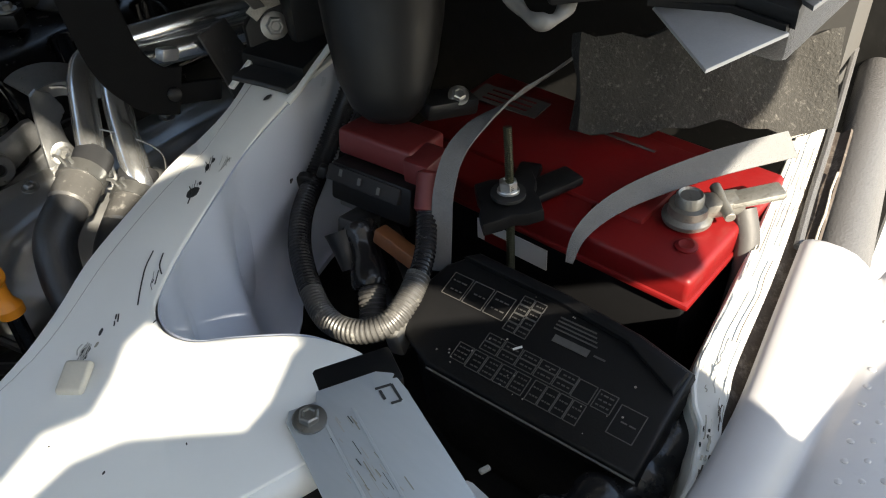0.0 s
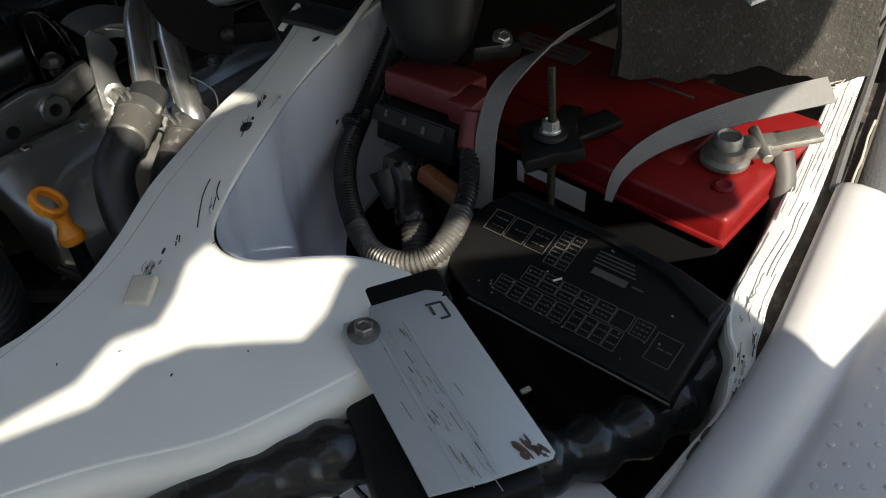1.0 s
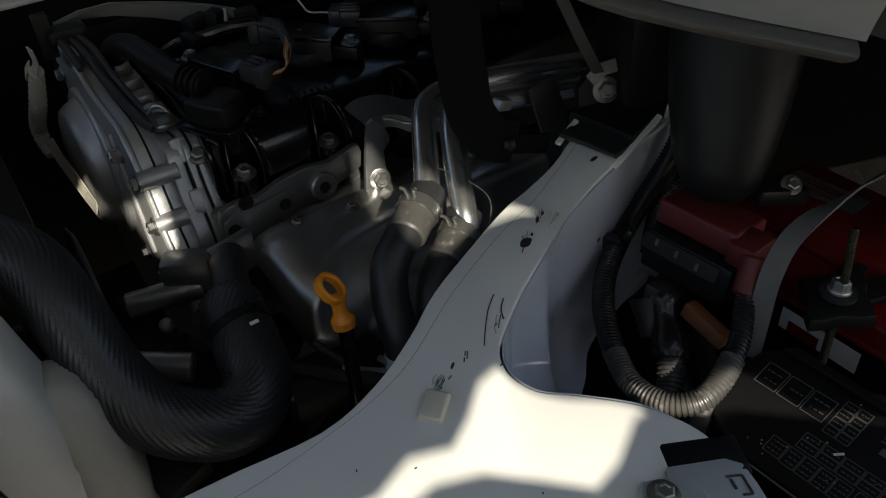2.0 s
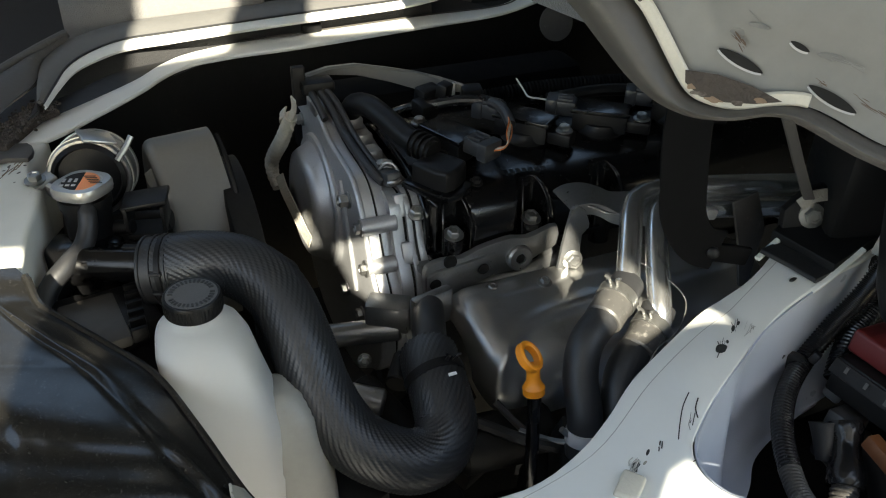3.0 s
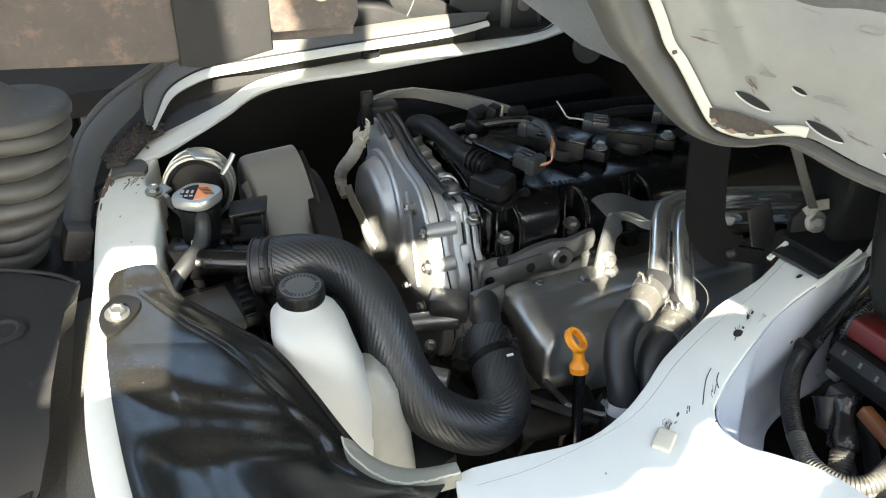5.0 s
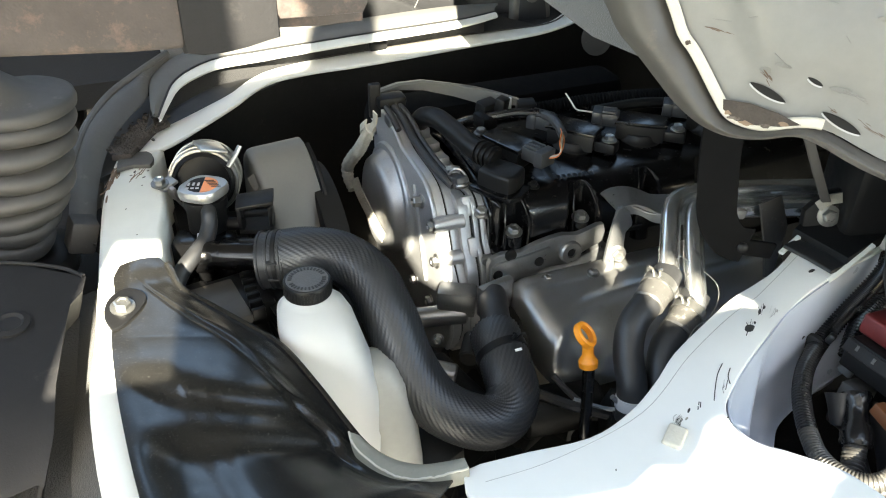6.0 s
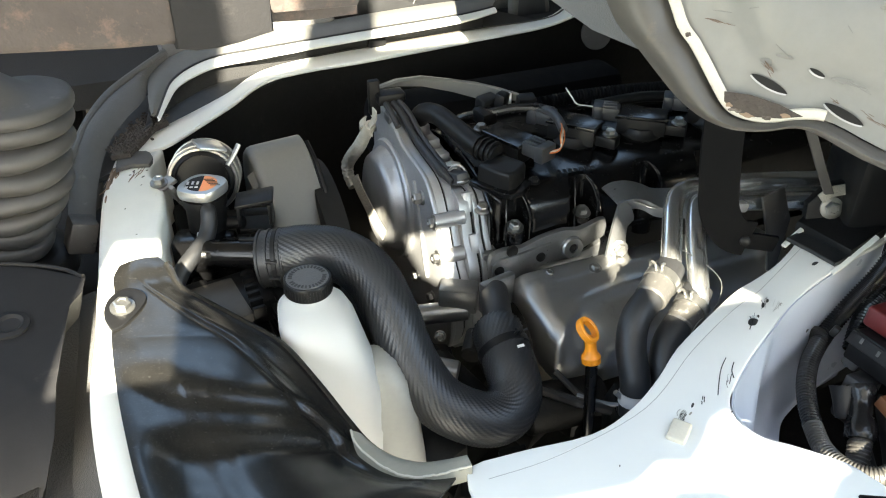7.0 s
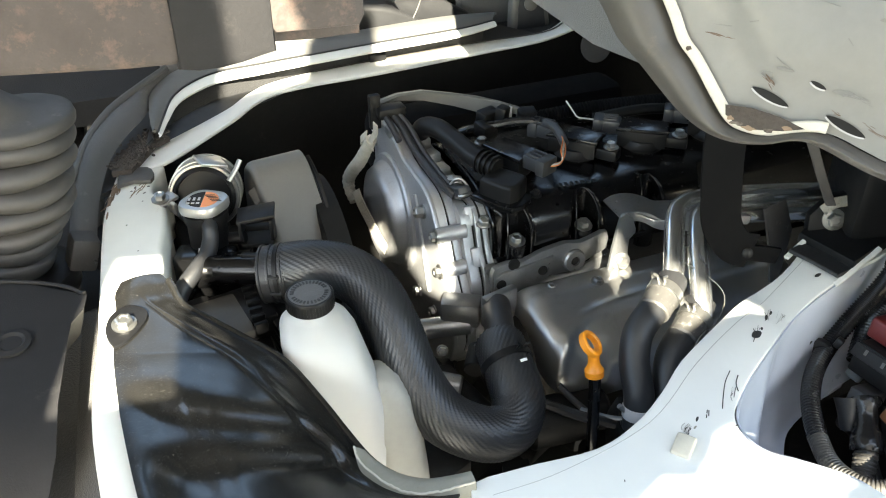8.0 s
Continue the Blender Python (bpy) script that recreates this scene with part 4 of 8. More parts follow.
part("cover_flange", box((0.478, 0.368, 0.924), (0.56, 0.02, 0.01), bevel=0.003), GLOSS, cover)
for x in COVER_BOLTS:
    b = bmesh.new()
    rod((x, 0.372, 0.9), (x, 0.372, 0.951), 0.0145, 20, 0.15, b)
    part("bolt_boss", b, GLOSS, cover)
    part("alcove_lip", tube([(x - 0.016, 0.36, 0.93), (x - 0.0165, 0.361, 0.965), (x - 0.013, 0.37, 0.987), (x - 0.006, 0.383, 0.9985), (x + 0.006, 0.383, 0.9985), (x + 0.013, 0.37, 0.987), (x + 0.0165, 0.361, 0.965), (x + 0.016, 0.36, 0.93)], 0.0012, 6, 5), GLOSS, cover)
    bolt(cover, (x, 0.37, 0.951), (0, -0.25, 1), 0.0078, "zinc cover bolt")
b = bmesh.new()
for k in range(7):
    box((0.302 + 0.0075 * k, 0.4 - 0.0012 * k, 1.0008), (0.0045, 0.008, 0.001), (0, 0, -8), 0, b)
part("cast_marking", b, BLACK, cover, "raised moulded marking")


# ignition coils
def coil(x, y, axis):
    """A plug-top coil; axis runs from its bolt to its connector."""
    a = Vector((*axis, 0)).normalized()
    n = Vector((-a.y, a.x, 0))
    c = Vector((x, y, 0))
    leaf = rounded([(-0.034, -0.012), (-0.03, -0.019), (0.03, -0.021), (0.033, -0.018), (0.033, 0.018), (0.03, 0.021), (-0.03, 0.019), (-0.034, 0.012)], 2)
    b = prism([(u * 0.92, v * 0.9) for u, v in leaf], (c + Vector((0, 0, 1.004)), a, n), 0.022, 0.002)
    lathe(c + Vector((0, 0, 0.999)), (0, 0, 1), [(0.03, 0), (0.03, 0.004), (0.026, 0.008), (0.024, 0.014)], 28, b)
    body = part("ignition_coil", b, BLACK, engine, "black plug-top ignition coil")
    part("coil_lid", prism(leaf, (c + Vector((0, 0, 1.0265)), a, n), 0.0045, 0.0012), GLOSS, body, "flat black coil lid")
    foot = c - a * 0.047
    b = box((foot.x, foot.y, 1.012), (0.03, 0.022, 0.016), (0, 0, math.degrees(math.atan2(a.y, a.x))), 0.003)
    part("coil_foot", b, BLACK, body)
    bolt(body, (foot.x - a.x * 0.003, foot.y - a.y * 0.003, 1.0205), (0, 0, 1), 0.0068, "zinc coil bolt")
    p, turn = c + a * 0.049, math.degrees(math.atan2(a.y, a.x))
    b = box((p.x, p.y, 1.026), (0.036, 0.024, 0.019), (0, 0, turn), 0.0025)
    q = p + a * 0.012
    box((q.x, q.y, 1.026), (0.014, 0.028, 0.022), (0, 0, turn), 0.002, b)
    for w in (-0.008, 0.0, 0.008):
        q = p + n * w - a * 0.004
        box((q.x, q.y, 1.0365), (0.02, 0.003, 0.004), (0, 0, turn), 0.001, b)
    part("coil_plug", b, GREYPLUG, body, "grey ribbed coil connector")
    return p + a * 0.02


for x, y, axis in ((0.262, 0.468, (0.388, -0.922)), (0.365, 0.473, (-0.618, 0.786)), (0.463, 0.46, (-0.79, 0.61)), (0.573, 0.45, (-0.79, 0.61))):
    coil(x, y, axis)
for k, (c, m) in enumerate(((0.0, WIRE_O), (0.003, WIRE_W), (0.006, WIRE_O), (0.0045, WIRE_W))):
    part("coil_wire", tube([(0.288 + 0.4 * c, 0.404 + c, 1.028), (0.3 + c, 0.402 + c, 1.03), (0.316 - c, 0.418, 1.034 + c), (0.328 - 0.5 * c, 0.442, 1.038 + c), (0.33, 0.47, 1.04)], 0.00085, 6, 6), m, engine)
part("wire_tape", tube([(0.327, 0.44, 1.037), (0.331, 0.46, 1.041), (0.333, 0.482, 1.042), (0.33, 0.5, 1.04)], 0.0062, 10, 6), GREYPLUG, engine, "grey cloth tape on the coil wires")
part("coil_wire", tube([(0.415, 0.498, 1.03), (0.4, 0.503, 1.033), (0.386, 0.508, 1.036), (0.384, 0.52, 1.042), (0.382, 0.535, 1.05)], 0.0011, 6), WIRE_W, engine)
part("wiring_loom", tube([(0.33, 0.515, 1.036), (0.3, 0.528, 1.036), (0.27, 0.54, 1.03), (0.245, 0.56, 1.02), (0.22, 0.585, 1.0)], 0.0065, 10, 6), TAPE, engine, "black taped coil loom")
part("wiring_loom", corrugated([(0.36, 0.58, 1.01), (0.44, 0.565, 1.018), (0.54, 0.545, 1.02), (0.66, 0.53, 1.01)], 0.01, 0.005, 0.0015, 12), STRIP_BLACK, engine)
part("wiring_loom", tube([(0.43, 0.535, 1.015), (0.5, 0.522, 1.022), (0.56, 0.51, 1.018), (0.62, 0.5, 1.01)], 0.008, 10), GRIME, engine)

# breather hose into a square black valve
part("breather_hose", tube([(0.178, 0.59, 1.01), (0.181, 0.572, 1.03), (0.19, 0.545, 1.038), (0.2, 0.508, 1.034), (0.208, 0.47, 1.029), (0.216, 0.446, 1.027)], 0.0138, 18, 8), BLACK, engine, "black rubber breather hose")
valve = part("breather_valve", tube([(0.213, 0.452, 1.028), (0.219, 0.44, 1.027), (0.225, 0.428, 1.026)], 0.0125, 20, 4), BLACK, engine, "black plastic breather valve")
for k in range(4):
    part("valve_ring", lathe((0.213 + 0.0034 * k, 0.453 - 0.007 * k, 1.0283 - 0.0005 * k), (0.44, -0.9, -0.05), [(0.0125, -0.0012), (0.0162, -0.001), (0.0162, 0.001), (0.0125, 0.0012)], 22), BLACK, valve)
b = prism(soft([(-0.024, -0.02), (-0.026, 0.012), (-0.018, 0.02), (0.016, 0.02), (0.024, 0.012), (0.022, -0.022), (-0.024, -0.02)], 3)[:-1], ((0.226, 0.41, 0.996), (0.55, -0.83, 0), (0.83, 0.55, 0)), 0.028, 0.005, segs=3)
part("valve_block", b, BLACK, valve)
part("valve_rim", prism(soft([(-0.032, -0.028), (-0.034, 0.02), (-0.02, 0.028), (0.02, 0.028), (0.034, 0.018), (0.03, -0.03), (-0.032, -0.028)], 3)[:-1], ((0.226, 0.41, 0.994), (0.55, -0.83, 0), (0.83, 0.55, 0)), 0.007, 0.002), GLOSS, valve)
bolt(engine, (0.262, 0.392, 0.999), (0, -0.2, 1), 0.0052, material=BLACK)

# cast timing cover on the engine's front, built up of plates with joints between them
FACE = [(0.672, 0.95), (0.665, 1.0), (0.645, 1.018), (0.605, 1.026), (0.56, 1.02), (0.53, 1.008), (0.49, 1.005), (0.452, 1.002), (0.43, 0.992), (0.412, 0.97), (0.4, 0.945), (0.385, 0.915), (0.366, 0.89), (0.355, 0.86), (0.36, 0.8), (0.45, 0.72), (0.6, 0.72), (0.67, 0.8)]
REAR = [(0.66, 0.94), (0.64, 0.985), (0.58, 0.99), (0.54, 0.986), (0.48, 0.984), (0.44, 0.988), (0.42, 0.99), (0.405, 0.982), (0.396, 0.96), (0.386, 0.935), (0.37, 0.912), (0.36, 0.88), (0.358, 0.8), (0.45, 0.72), (0.6, 0.72), (0.66, 0.8)]


def plate_yz(outline, x0, x1, bevel=0.002, grow=0.0):
    ol = rounded(outline, 3)
    return prism(inset(ol, -grow) if grow else ol, ((x0, 0, 0), *YZ), x1 - x0, bevel)


front_cover = part("timing_cover", plate_yz(FACE, 0.15, 0.131, 0.004), ALU, engine, "cast aluminium timing cover")
part("joint_line", plate_yz(FACE, 0.149, 0.154, 0, -0.003), GRIME, front_cover, "dark joint line")
part("cover_middle", plate_yz(FACE, 0.153, 0.165, 0.0015, -0.001), ALU, front_cover)
part("cover_middle", plate_yz(REAR, 0.163, 0.177, 0.002, 0.001), ALU, front_cover)
part("joint_line", plate_yz(REAR, 0.175, 0.181, 0, -0.002), GRIME, front_cover, "dark joint line")
part("rear_flange", plate_yz(REAR, 0.18, 0.1865, 0.0015, 0.004), ALU, front_cover)
part("joint_line", plate_yz(REAR, 0.186, 0.191, 0, 0.001), GRIME, front_cover, "dark joint line")
part("head_flange", plate_yz(REAR, 0.19, 0.1985, 0.0015, 0.002), ALU, front_cover)
edge = [Vector((0.135, y, z)) for y, z in rounded(FACE, 3)[6:46]]
part("front_bead", tube(edge, 0.0038, 10, 1, smoothed=False), ALU, front_cover, "raised cast bead round the cover")
b = lathe((0.132, 0.565, 0.91), (-1, 0, 0.03), [(0.0865, -0.004), (0.0865, 0.006), (0.084, 0.009), (0.0765, 0.0095), (0.074, 0.012), (0.07, 0.021), (0.066, 0.027), (0.06, 0.0295), (0.05, 0.0295), (0.047, 0.028), (0.02, 0.029), (0.001, 0.029)], 64)
part("round_cover", b, ALU, front_cover, "round domed aluminium cover")
part("cover_web", ribbon([(0.131, 0.475, 0.985), (0.131, 0.45, 0.92), (0.131, 0.43, 0.86)], 0.006, 0.008, up=(-1, 0, 0)), ALU, front_cover)
for y, z, x1 in ((0.39, 0.917, 0.188), (0.366, 0.868, 0.188), (0.404, 0.962, 0.17)):
    part("bolt_boss", rod((0.13, y, z), (x1, y - 0.004, z + 0.002), 0.0098, 18, 0.15), ALU, front_cover)
    bolt(front_cover, (0.13, y, z), (-1, 0, 0.05), 0.0066)
for x, y, z in ((0.178, 0.41, 0.978), (0.178, 0.386, 0.93)):
    part("cast_lug", box((x, y, z), (0.016, 0.014, 0.026), (-24, 0, 0), 0.003), ALU, front_cover)
for k, (y, z) in enumerate(((0.41, 0.985), (0.388, 0.93), (0.372, 0.9))):
    part("flange_rib", box((0.1945, y - 0.004, z - 0.012), (0.005, 0.008, 0.03), (-22, 0, 0), 0.0015), ALU, front_cover)
bolt(front_cover, (0.192, 0.395, 0.972), (-0.1, -0.35, 0.95), 0.0074, flange=1.35)
bolt(front_cover, (0.1305, 0.447, 0.974), (-1, 0, 0.1), 0.0075, flange=1.3, h=1.4)
for y, z in ((0.47, 0.835), (0.41, 0.84), (0.64, 0.99)):
    bolt(front_cover, (0.1305, y, z), (-1, 0, 0), 0.007, flange=1.25)
for x, y, z, s in ((0.182, 0.585, 1.0, 0.018), (0.18, 0.545, 0.996, 0.02), (0.178, 0.505, 0.994, 0.02), (0.176, 0.465, 0.994, 0.022)):
    part("cast_lug", box((x, y, z), (s, 0.026, 0.02), (-6, 0, 4), 0.003), ALU, front_cover)
# leads and a sensor along the cover's upper edge
part("sensor_lead", tube([(0.14, 0.6, 1.05), (0.148, 0.57, 1.036), (0.152, 0.53, 1.018), (0.154, 0.48, 1.012), (0.157, 0.44, 1.008), (0.164, 0.424, 1.002)], 0.0052, 10, 8), RUBBER, engine)
part("sensor_lead", tube([(0.146, 0.6, 1.052), (0.158, 0.57, 1.036), (0.162, 0.53, 1.018), (0.164, 0.48, 1.01), (0.166, 0.445, 1.008), (0.17, 0.43, 1.004)], 0.0042, 10, 8), GREYPLUG, engine)
part("sensor_lead", tube([(0.13, 0.6, 1.05), (0.134, 0.575, 1.04), (0.137, 0.552, 1.026)], 0.0045, 10, 6), RUBBER, engine)
part("cam_sensor", box((0.172, 0.43, 1.004), (0.018, 0.034, 0.016), (-18, 0, 8), 0.003), GREYPLUG, engine, "small grey cam sensor")
part("sensor_clip", tube([(0.165, 0.44, 1.01), (0.172, 0.436, 1.019), (0.18, 0.43, 1.016), (0.182, 0.418, 1.008), (0.174, 0.41, 1.008), (0.166, 0.415, 1.006)], 0.0019, 6, 5), STEEL, engine, "bright wire spring clip")
part("sensor_clip", ribbon([(0.164, 0.452, 1.01), (0.172, 0.446, 1.016), (0.182, 0.444, 1.014)], 0.006, 0.0016, up=(0, -0.4, 0.9)), STEEL, engine, "bright wire spring clip")
part("loom_clip", box((0.142, 0.6, 1.05), (0.04, 0.026, 0.016), (0, 0, 0), 0.004), BLACK, engine)
part("loom_clip", box((0.134, 0.578, 1.03), (0.012, 0.018, 0.014), (20, 0, 10), 0.003), BRACKET, engine)
part("loom_stay", box((0.121, 0.606, 1.05), (0.016, 0.01, 0.05), (0, 0, 0), 0.002), BLACK, engine)
# frayed wiring sleeve beside the round cover
part("taped_loom", tube([(0.092, 0.532, 1.046), (0.09, 0.555, 1.02), (0.088, 0.578, 0.994), (0.086, 0.61, 0.965), (0.084, 0.632, 0.94), (0.084, 0.63, 0.922), (0.086, 0.616, 0.91)], lambda t: 0.0072 + 0.0022 * math.sin(math.pi * t) + 0.0005 * math.sin(t * 90), 12, 10), CLOTH, engine, "frayed grey wiring sleeve")
for k, (pts, w) in enumerate((([(0.09, 0.504, 1.08), (0.092, 0.514, 1.062), (0.09, 0.528, 1.046), (0.092, 0.535, 1.03)], 0.009), ([(0.088, 0.612, 0.93), (0.09, 0.598, 0.915), (0.094, 0.575, 0.9), (0.098, 0.55, 0.885), (0.1, 0.52, 0.88)], 0.017), ([(0.088, 0.54, 1.05), (0.084, 0.552, 1.038), (0.088, 0.56, 1.026)], 0.013))):
    part("loose_tape", ribbon(pts, w, 0.0018, up=(-0.8, -0.5, 0.4), n=5, roll=14 * k), CLOTH, engine, "torn pale tape end")

# intake stay behind the cover
part("intake_manifold", box((0.34, 0.67, 0.965), (0.42, 0.08, 0.1), bevel=0.02), STRIP_BLACK, engine)
rows = []
for x, y0, z0, z1 in ((0.14, 0.646, 1.046, 1.043), (0.17, 0.645, 1.053, 1.044), (0.205, 0.636, 1.056, 1.042), (0.245, 0.618, 1.052, 1.034), (0.276, 0.6, 1.049, 1.026), (0.3, 0.575, 1.047, 1.03), (0.316, 0.552, 1.046, 1.036)):
    rows.append([(x, y0 + 0.012, z0 - 0.003), (x, y0, z0), (x, y0 - 0.004, z0 - 0.002), (x - 0.002, y0 - 0.003, z1)])
part("intake_stay", sheet(rows, 0.002), DUCT, engine, "grey painted sheet metal stay")
for c, s, r in (((0.272, 0.562, 1.03), (0.03, 0.02, 0.03), 20), ((0.29, 0.552, 1.036), (0.018, 0.016, 0.03), 35), ((0.262, 0.545, 1.024), (0.026, 0.026, 0.02), 15), ((0.325, 0.545, 1.034), (0.026, 0.02, 0.02), -10)):
    part("loom_plug", box(c, s, (8, 0, r), 0.003), BLACK, engine)
part("pale_tag", box((0.302, 0.553, 1.038), (0.007, 0.005, 0.02), (0, 0, 20), 0.001), PAPER, engine)

# lifting bracket and cylinder head edge
part("cylinder_head", box((0.475, 0.405, 0.885), (0.54, 0.07, 0.07), bevel=0.008), GRIME, engine, "dark cylinder head edge")
part("head_casting", box((0.196, 0.39, 0.885), (0.03, 0.05, 0.075), bevel=0.006), BRACKET, engine)
b = prism(soft([(0.186, 0.892), (0.184, 0.913), (0.187, 0.929), (0.205, 0.934), (0.229, 0.932), (0.25, 0.939), (0.273, 0.943), (0.29, 0.944), (0.31, 0.94), (0.33, 0.945), (0.348, 0.947), (0.35, 0.922), (0.33, 0.914), (0.313, 0.905), (0.297, 0.898), (0.268, 0.899), (0.245, 0.89), (0.22, 0.879), (0.2, 0.882), (0.186, 0.892)], 2)[:-1], ((0, 0.358, 0), *XZ), 0.008, 0.002)
bracket = part("lifting_bracket", b, BRACKET, engine, "grey lifting bracket plate with holes")
part("bracket_step", prism([(0.186, 0.894), (0.187, 0.918), (0.197, 0.924), (0.226, 0.926), (0.268, 0.932), (0.268, 0.906), (0.258, 0.9), (0.235, 0.898), (0.216, 0.884), (0.2, 0.884)], ((0, 0.3495, 0), *XZ), 0.004, 0.0012), BRACKET, bracket)
for x, z, r, y in ((0.195, 0.908, 0.006, 0.345), (0.253, 0.915, 0.0058, 0.345), (0.214, 0.931, 0.007, 0.349)):
    part("bracket_hole", lathe((x, y - 0.0002, z), (0, -1, 0.12), [(r * 1.15, -0.002), (r * 1.1, 0.0007), (r * 0.95, 0.0009), (r * 0.85, 0.0006), (0.0001, 0.0005)], 18), GRIME, bracket)
part("round_boss", lathe((0.299, 0.352, 0.917), (0, -1, 0.12), [(0.0155, -0.01), (0.0155, 0.008), (0.0135, 0.01), (0.0065, 0.01), (0.006, 0.004), (0.0001, 0.004)], 26), BRACKET, bracket)
part("boss_bore", lathe((0.299, 0.3455, 0.9178), (0, -1, 0.12), [(0.0058, 0), (0.0058, 0.0012), (0.0001, 0.0012)], 18), GRIME, bracket)
part("head_ledge", prism([(0.2, 0.88), (0.2, 0.893), (0.24, 0.899), (0.3, 0.893), (0.36, 0.91), (0.36, 0.88)], ((0, 0.372, 0), *XZ), 0.016, 0.003), BRACKET, engine, "cast ledge of the cylinder head")
for x, z in ((0.225, 0.872), (0.19, 0.868)):
    bolt(engine, (x, 0.336, z), (-0.2, -1, 0.2), 0.0065, flange=1.2)

# small stay with a bolt beside the pipes
stay = part("pipe_stay", prism([(0.336, 0.908), (0.339, 0.94), (0.343, 0.968), (0.346, 0.984), (0.353, 0.988), (0.364, 0.98), (0.371, 0.962), (0.371, 0.956), (0.363, 0.948), (0.363, 0.93), (0.366, 0.912), (0.352, 0.905)], ((0, 0.326, 0), *XZ), 0.004, 0.0012), BRACKET, engine, "bent zinc plated stay")
part("stay_arm", ribbon([(0.345, 0.342, 0.985), (0.356, 0.343, 0.989), (0.37, 0.34, 0.9895), (0.383, 0.334, 0.986), (0.4, 0.327, 0.979), (0.43, 0.318, 0.9775), (0.47, 0.305, 0.976)], 0.034, 0.003, up=(0, -0.35, 0.94)), BRACKET, stay)
part("stay_lip", ribbon([(0.35, 0.3265, 0.979), (0.37, 0.3245, 0.98), (0.383, 0.319, 0.977), (0.4, 0.311, 0.968), (0.43, 0.301, 0.965), (0.47, 0.288, 0.964)], 0.014, 0.003, up=(0, -1, 0.1)), BRACKET, stay)
bolt(stay, (0.353, 0.321, 0.918), (-0.2, -1, 0.2), 0.0085, flange=1.4)

# exhaust heat shield
def swell(t, at, soft_):
    return 1 / (1 + math.exp(-(t - at) / soft_))


def beyond(u, s, line):
    """distance in metres to a bent line on the sheet, plus on its lower, outer side"""
    best, sign = 9.0, 1
    for (u0, s0), (u1, s1) in zip(line, line[1:]):
        ax, ay, bx, by = 0.4 * u0, 0.2 * s0, 0.4 * u1, 0.2 * s1
        px_, py_, ex, ey = 0.4 * u - ax, 0.2 * s - ay, bx - ax, by - ay
        f = max(0.0, min(1.0, (px_ * ex + py_ * ey) / (ex * ex + ey * ey)))
        d = math.hypot(px_ - f * ex, py_ - f * ey)
        if d < best:
            best, sign = d, 1 if ex * py_ - ey * px_ > 0 else -1
    return best * sign


CREASE = [(0.05, 1.05), (0.03, 0.86), (0.05, 0.7), (0.09, 0.58), (0.15, 0.51), (0.22, 0.48), (0.33, 0.46), (1.0, 0.44)]
INNER = [(0.16, 1.05), (0.15, 0.88), (0.19, 0.76), (0.27, 0.7), (0.4, 0.67), (1.0, 0.65)]
rows = []
prof = smooth([(0, 0.345, 0.893), (0, 0.33, 0.906), (0, 0.3, 0.912), (0, 0.265, 0.907), (0, 0.235, 0.893), (0, 0.212, 0.872), (0, 0.2, 0.848), (0, 0.196, 0.826)], 14)
for i in range(141):
    u = (i / 140) ** 1.4
    x = 0.199 + 0.4 * u
    cap = 1 - (1 - min(u / 0.09, 1)) ** 2.4
    end = math.sqrt(max(0.0, cap)) * math.sin(min((1 - u) * 5, 1) * math.pi / 2) ** 0.7
    row = []
    for k, p in enumerate(prof):
        s = k / (len(prof) - 1)
        # pressed steps: a crease round the bulge and an inner panel
        d, e = beyond(u, s, CREASE), beyond(u, s, INNER)
        lift = -0.0055 * swell(d, 0.002, 0.0022) + 0.003 * math.exp(-((d + 0.006) / 0.006) ** 2)
        lift += 0.0045 * swell(e, 0.002, 0.002)
        lift += 0.0022 * math.exp(-((s - 0.3) / 0.04) ** 2) * swell(u, 0.06, 0.01)
        lift += 0.0009 * math.sin(u * 31 + s * 9) * math.sin(s * 23 - u * 7)
        q = Vector((x, 0.31 + (p.y - 0.31) * (0.5 + 0.5 * end), 0.862 + (p.z - 0.862) * (0.42 + 0.58 * end)))
        row.append(q + Vector((0, -0.7, 0.7)) * lift)
    rows.append(row)
heat = part("heat_shield", sheet(rows, 0.0015), SHIELD, engine, "dull pressed steel exhaust heat shield", 60)
for p in ((0.305, 0.298, 0.914), (0.25, 0.315, 0.908), (0.46, 0.3, 0.914)):
    bolt(heat, p, (0, -0.2, 1), 0.0055, flange=1.5)


# water outlet under the bracket, pump housing and clutter at the front
part("water_outlet", tube([(0.172, 0.312, 0.905), (0.164, 0.29, 0.908), (0.154, 0.262, 0.906), (0.147, 0.235, 0.902)], 0.0175, 24, 5), RUBBER, engine, "black coolant outlet neck")
part("outlet_flange", box((0.178, 0.316, 0.9), (0.05, 0.012, 0.045), (0, 0, 12), 0.004), BRACKET, engine)
b = rod((0.075, 0.36, 0.86), (0.15, 0.335, 0.868), 0.0135, 22, 0.2)
box((0.14, 0.345, 0.885), (0.05, 0.03, 0.035), (0, 0, -30), 0.005, b)
part("tensioner_arm", b, BRACKET, engine, "cast aluminium tensioner arm")
rod((0.07, 0.362, 0.859), (0.08, 0.358, 0.86), 0.012, 20, 0.2, b := bmesh.new())
part("tensioner_pulley", b, GRIME, engine)
part("drive_belt", ribbon([(0.06, 0.52, 0.86), (0.055, 0.45, 0.9), (0.055, 0.4, 0.915), (0.055, 0.35, 0.87), (0.055, 0.3, 0.8)], 0.02, 0.005, up=(-1, 0, 0.2)), RUBBER, engine)
rng = random.Random(4)
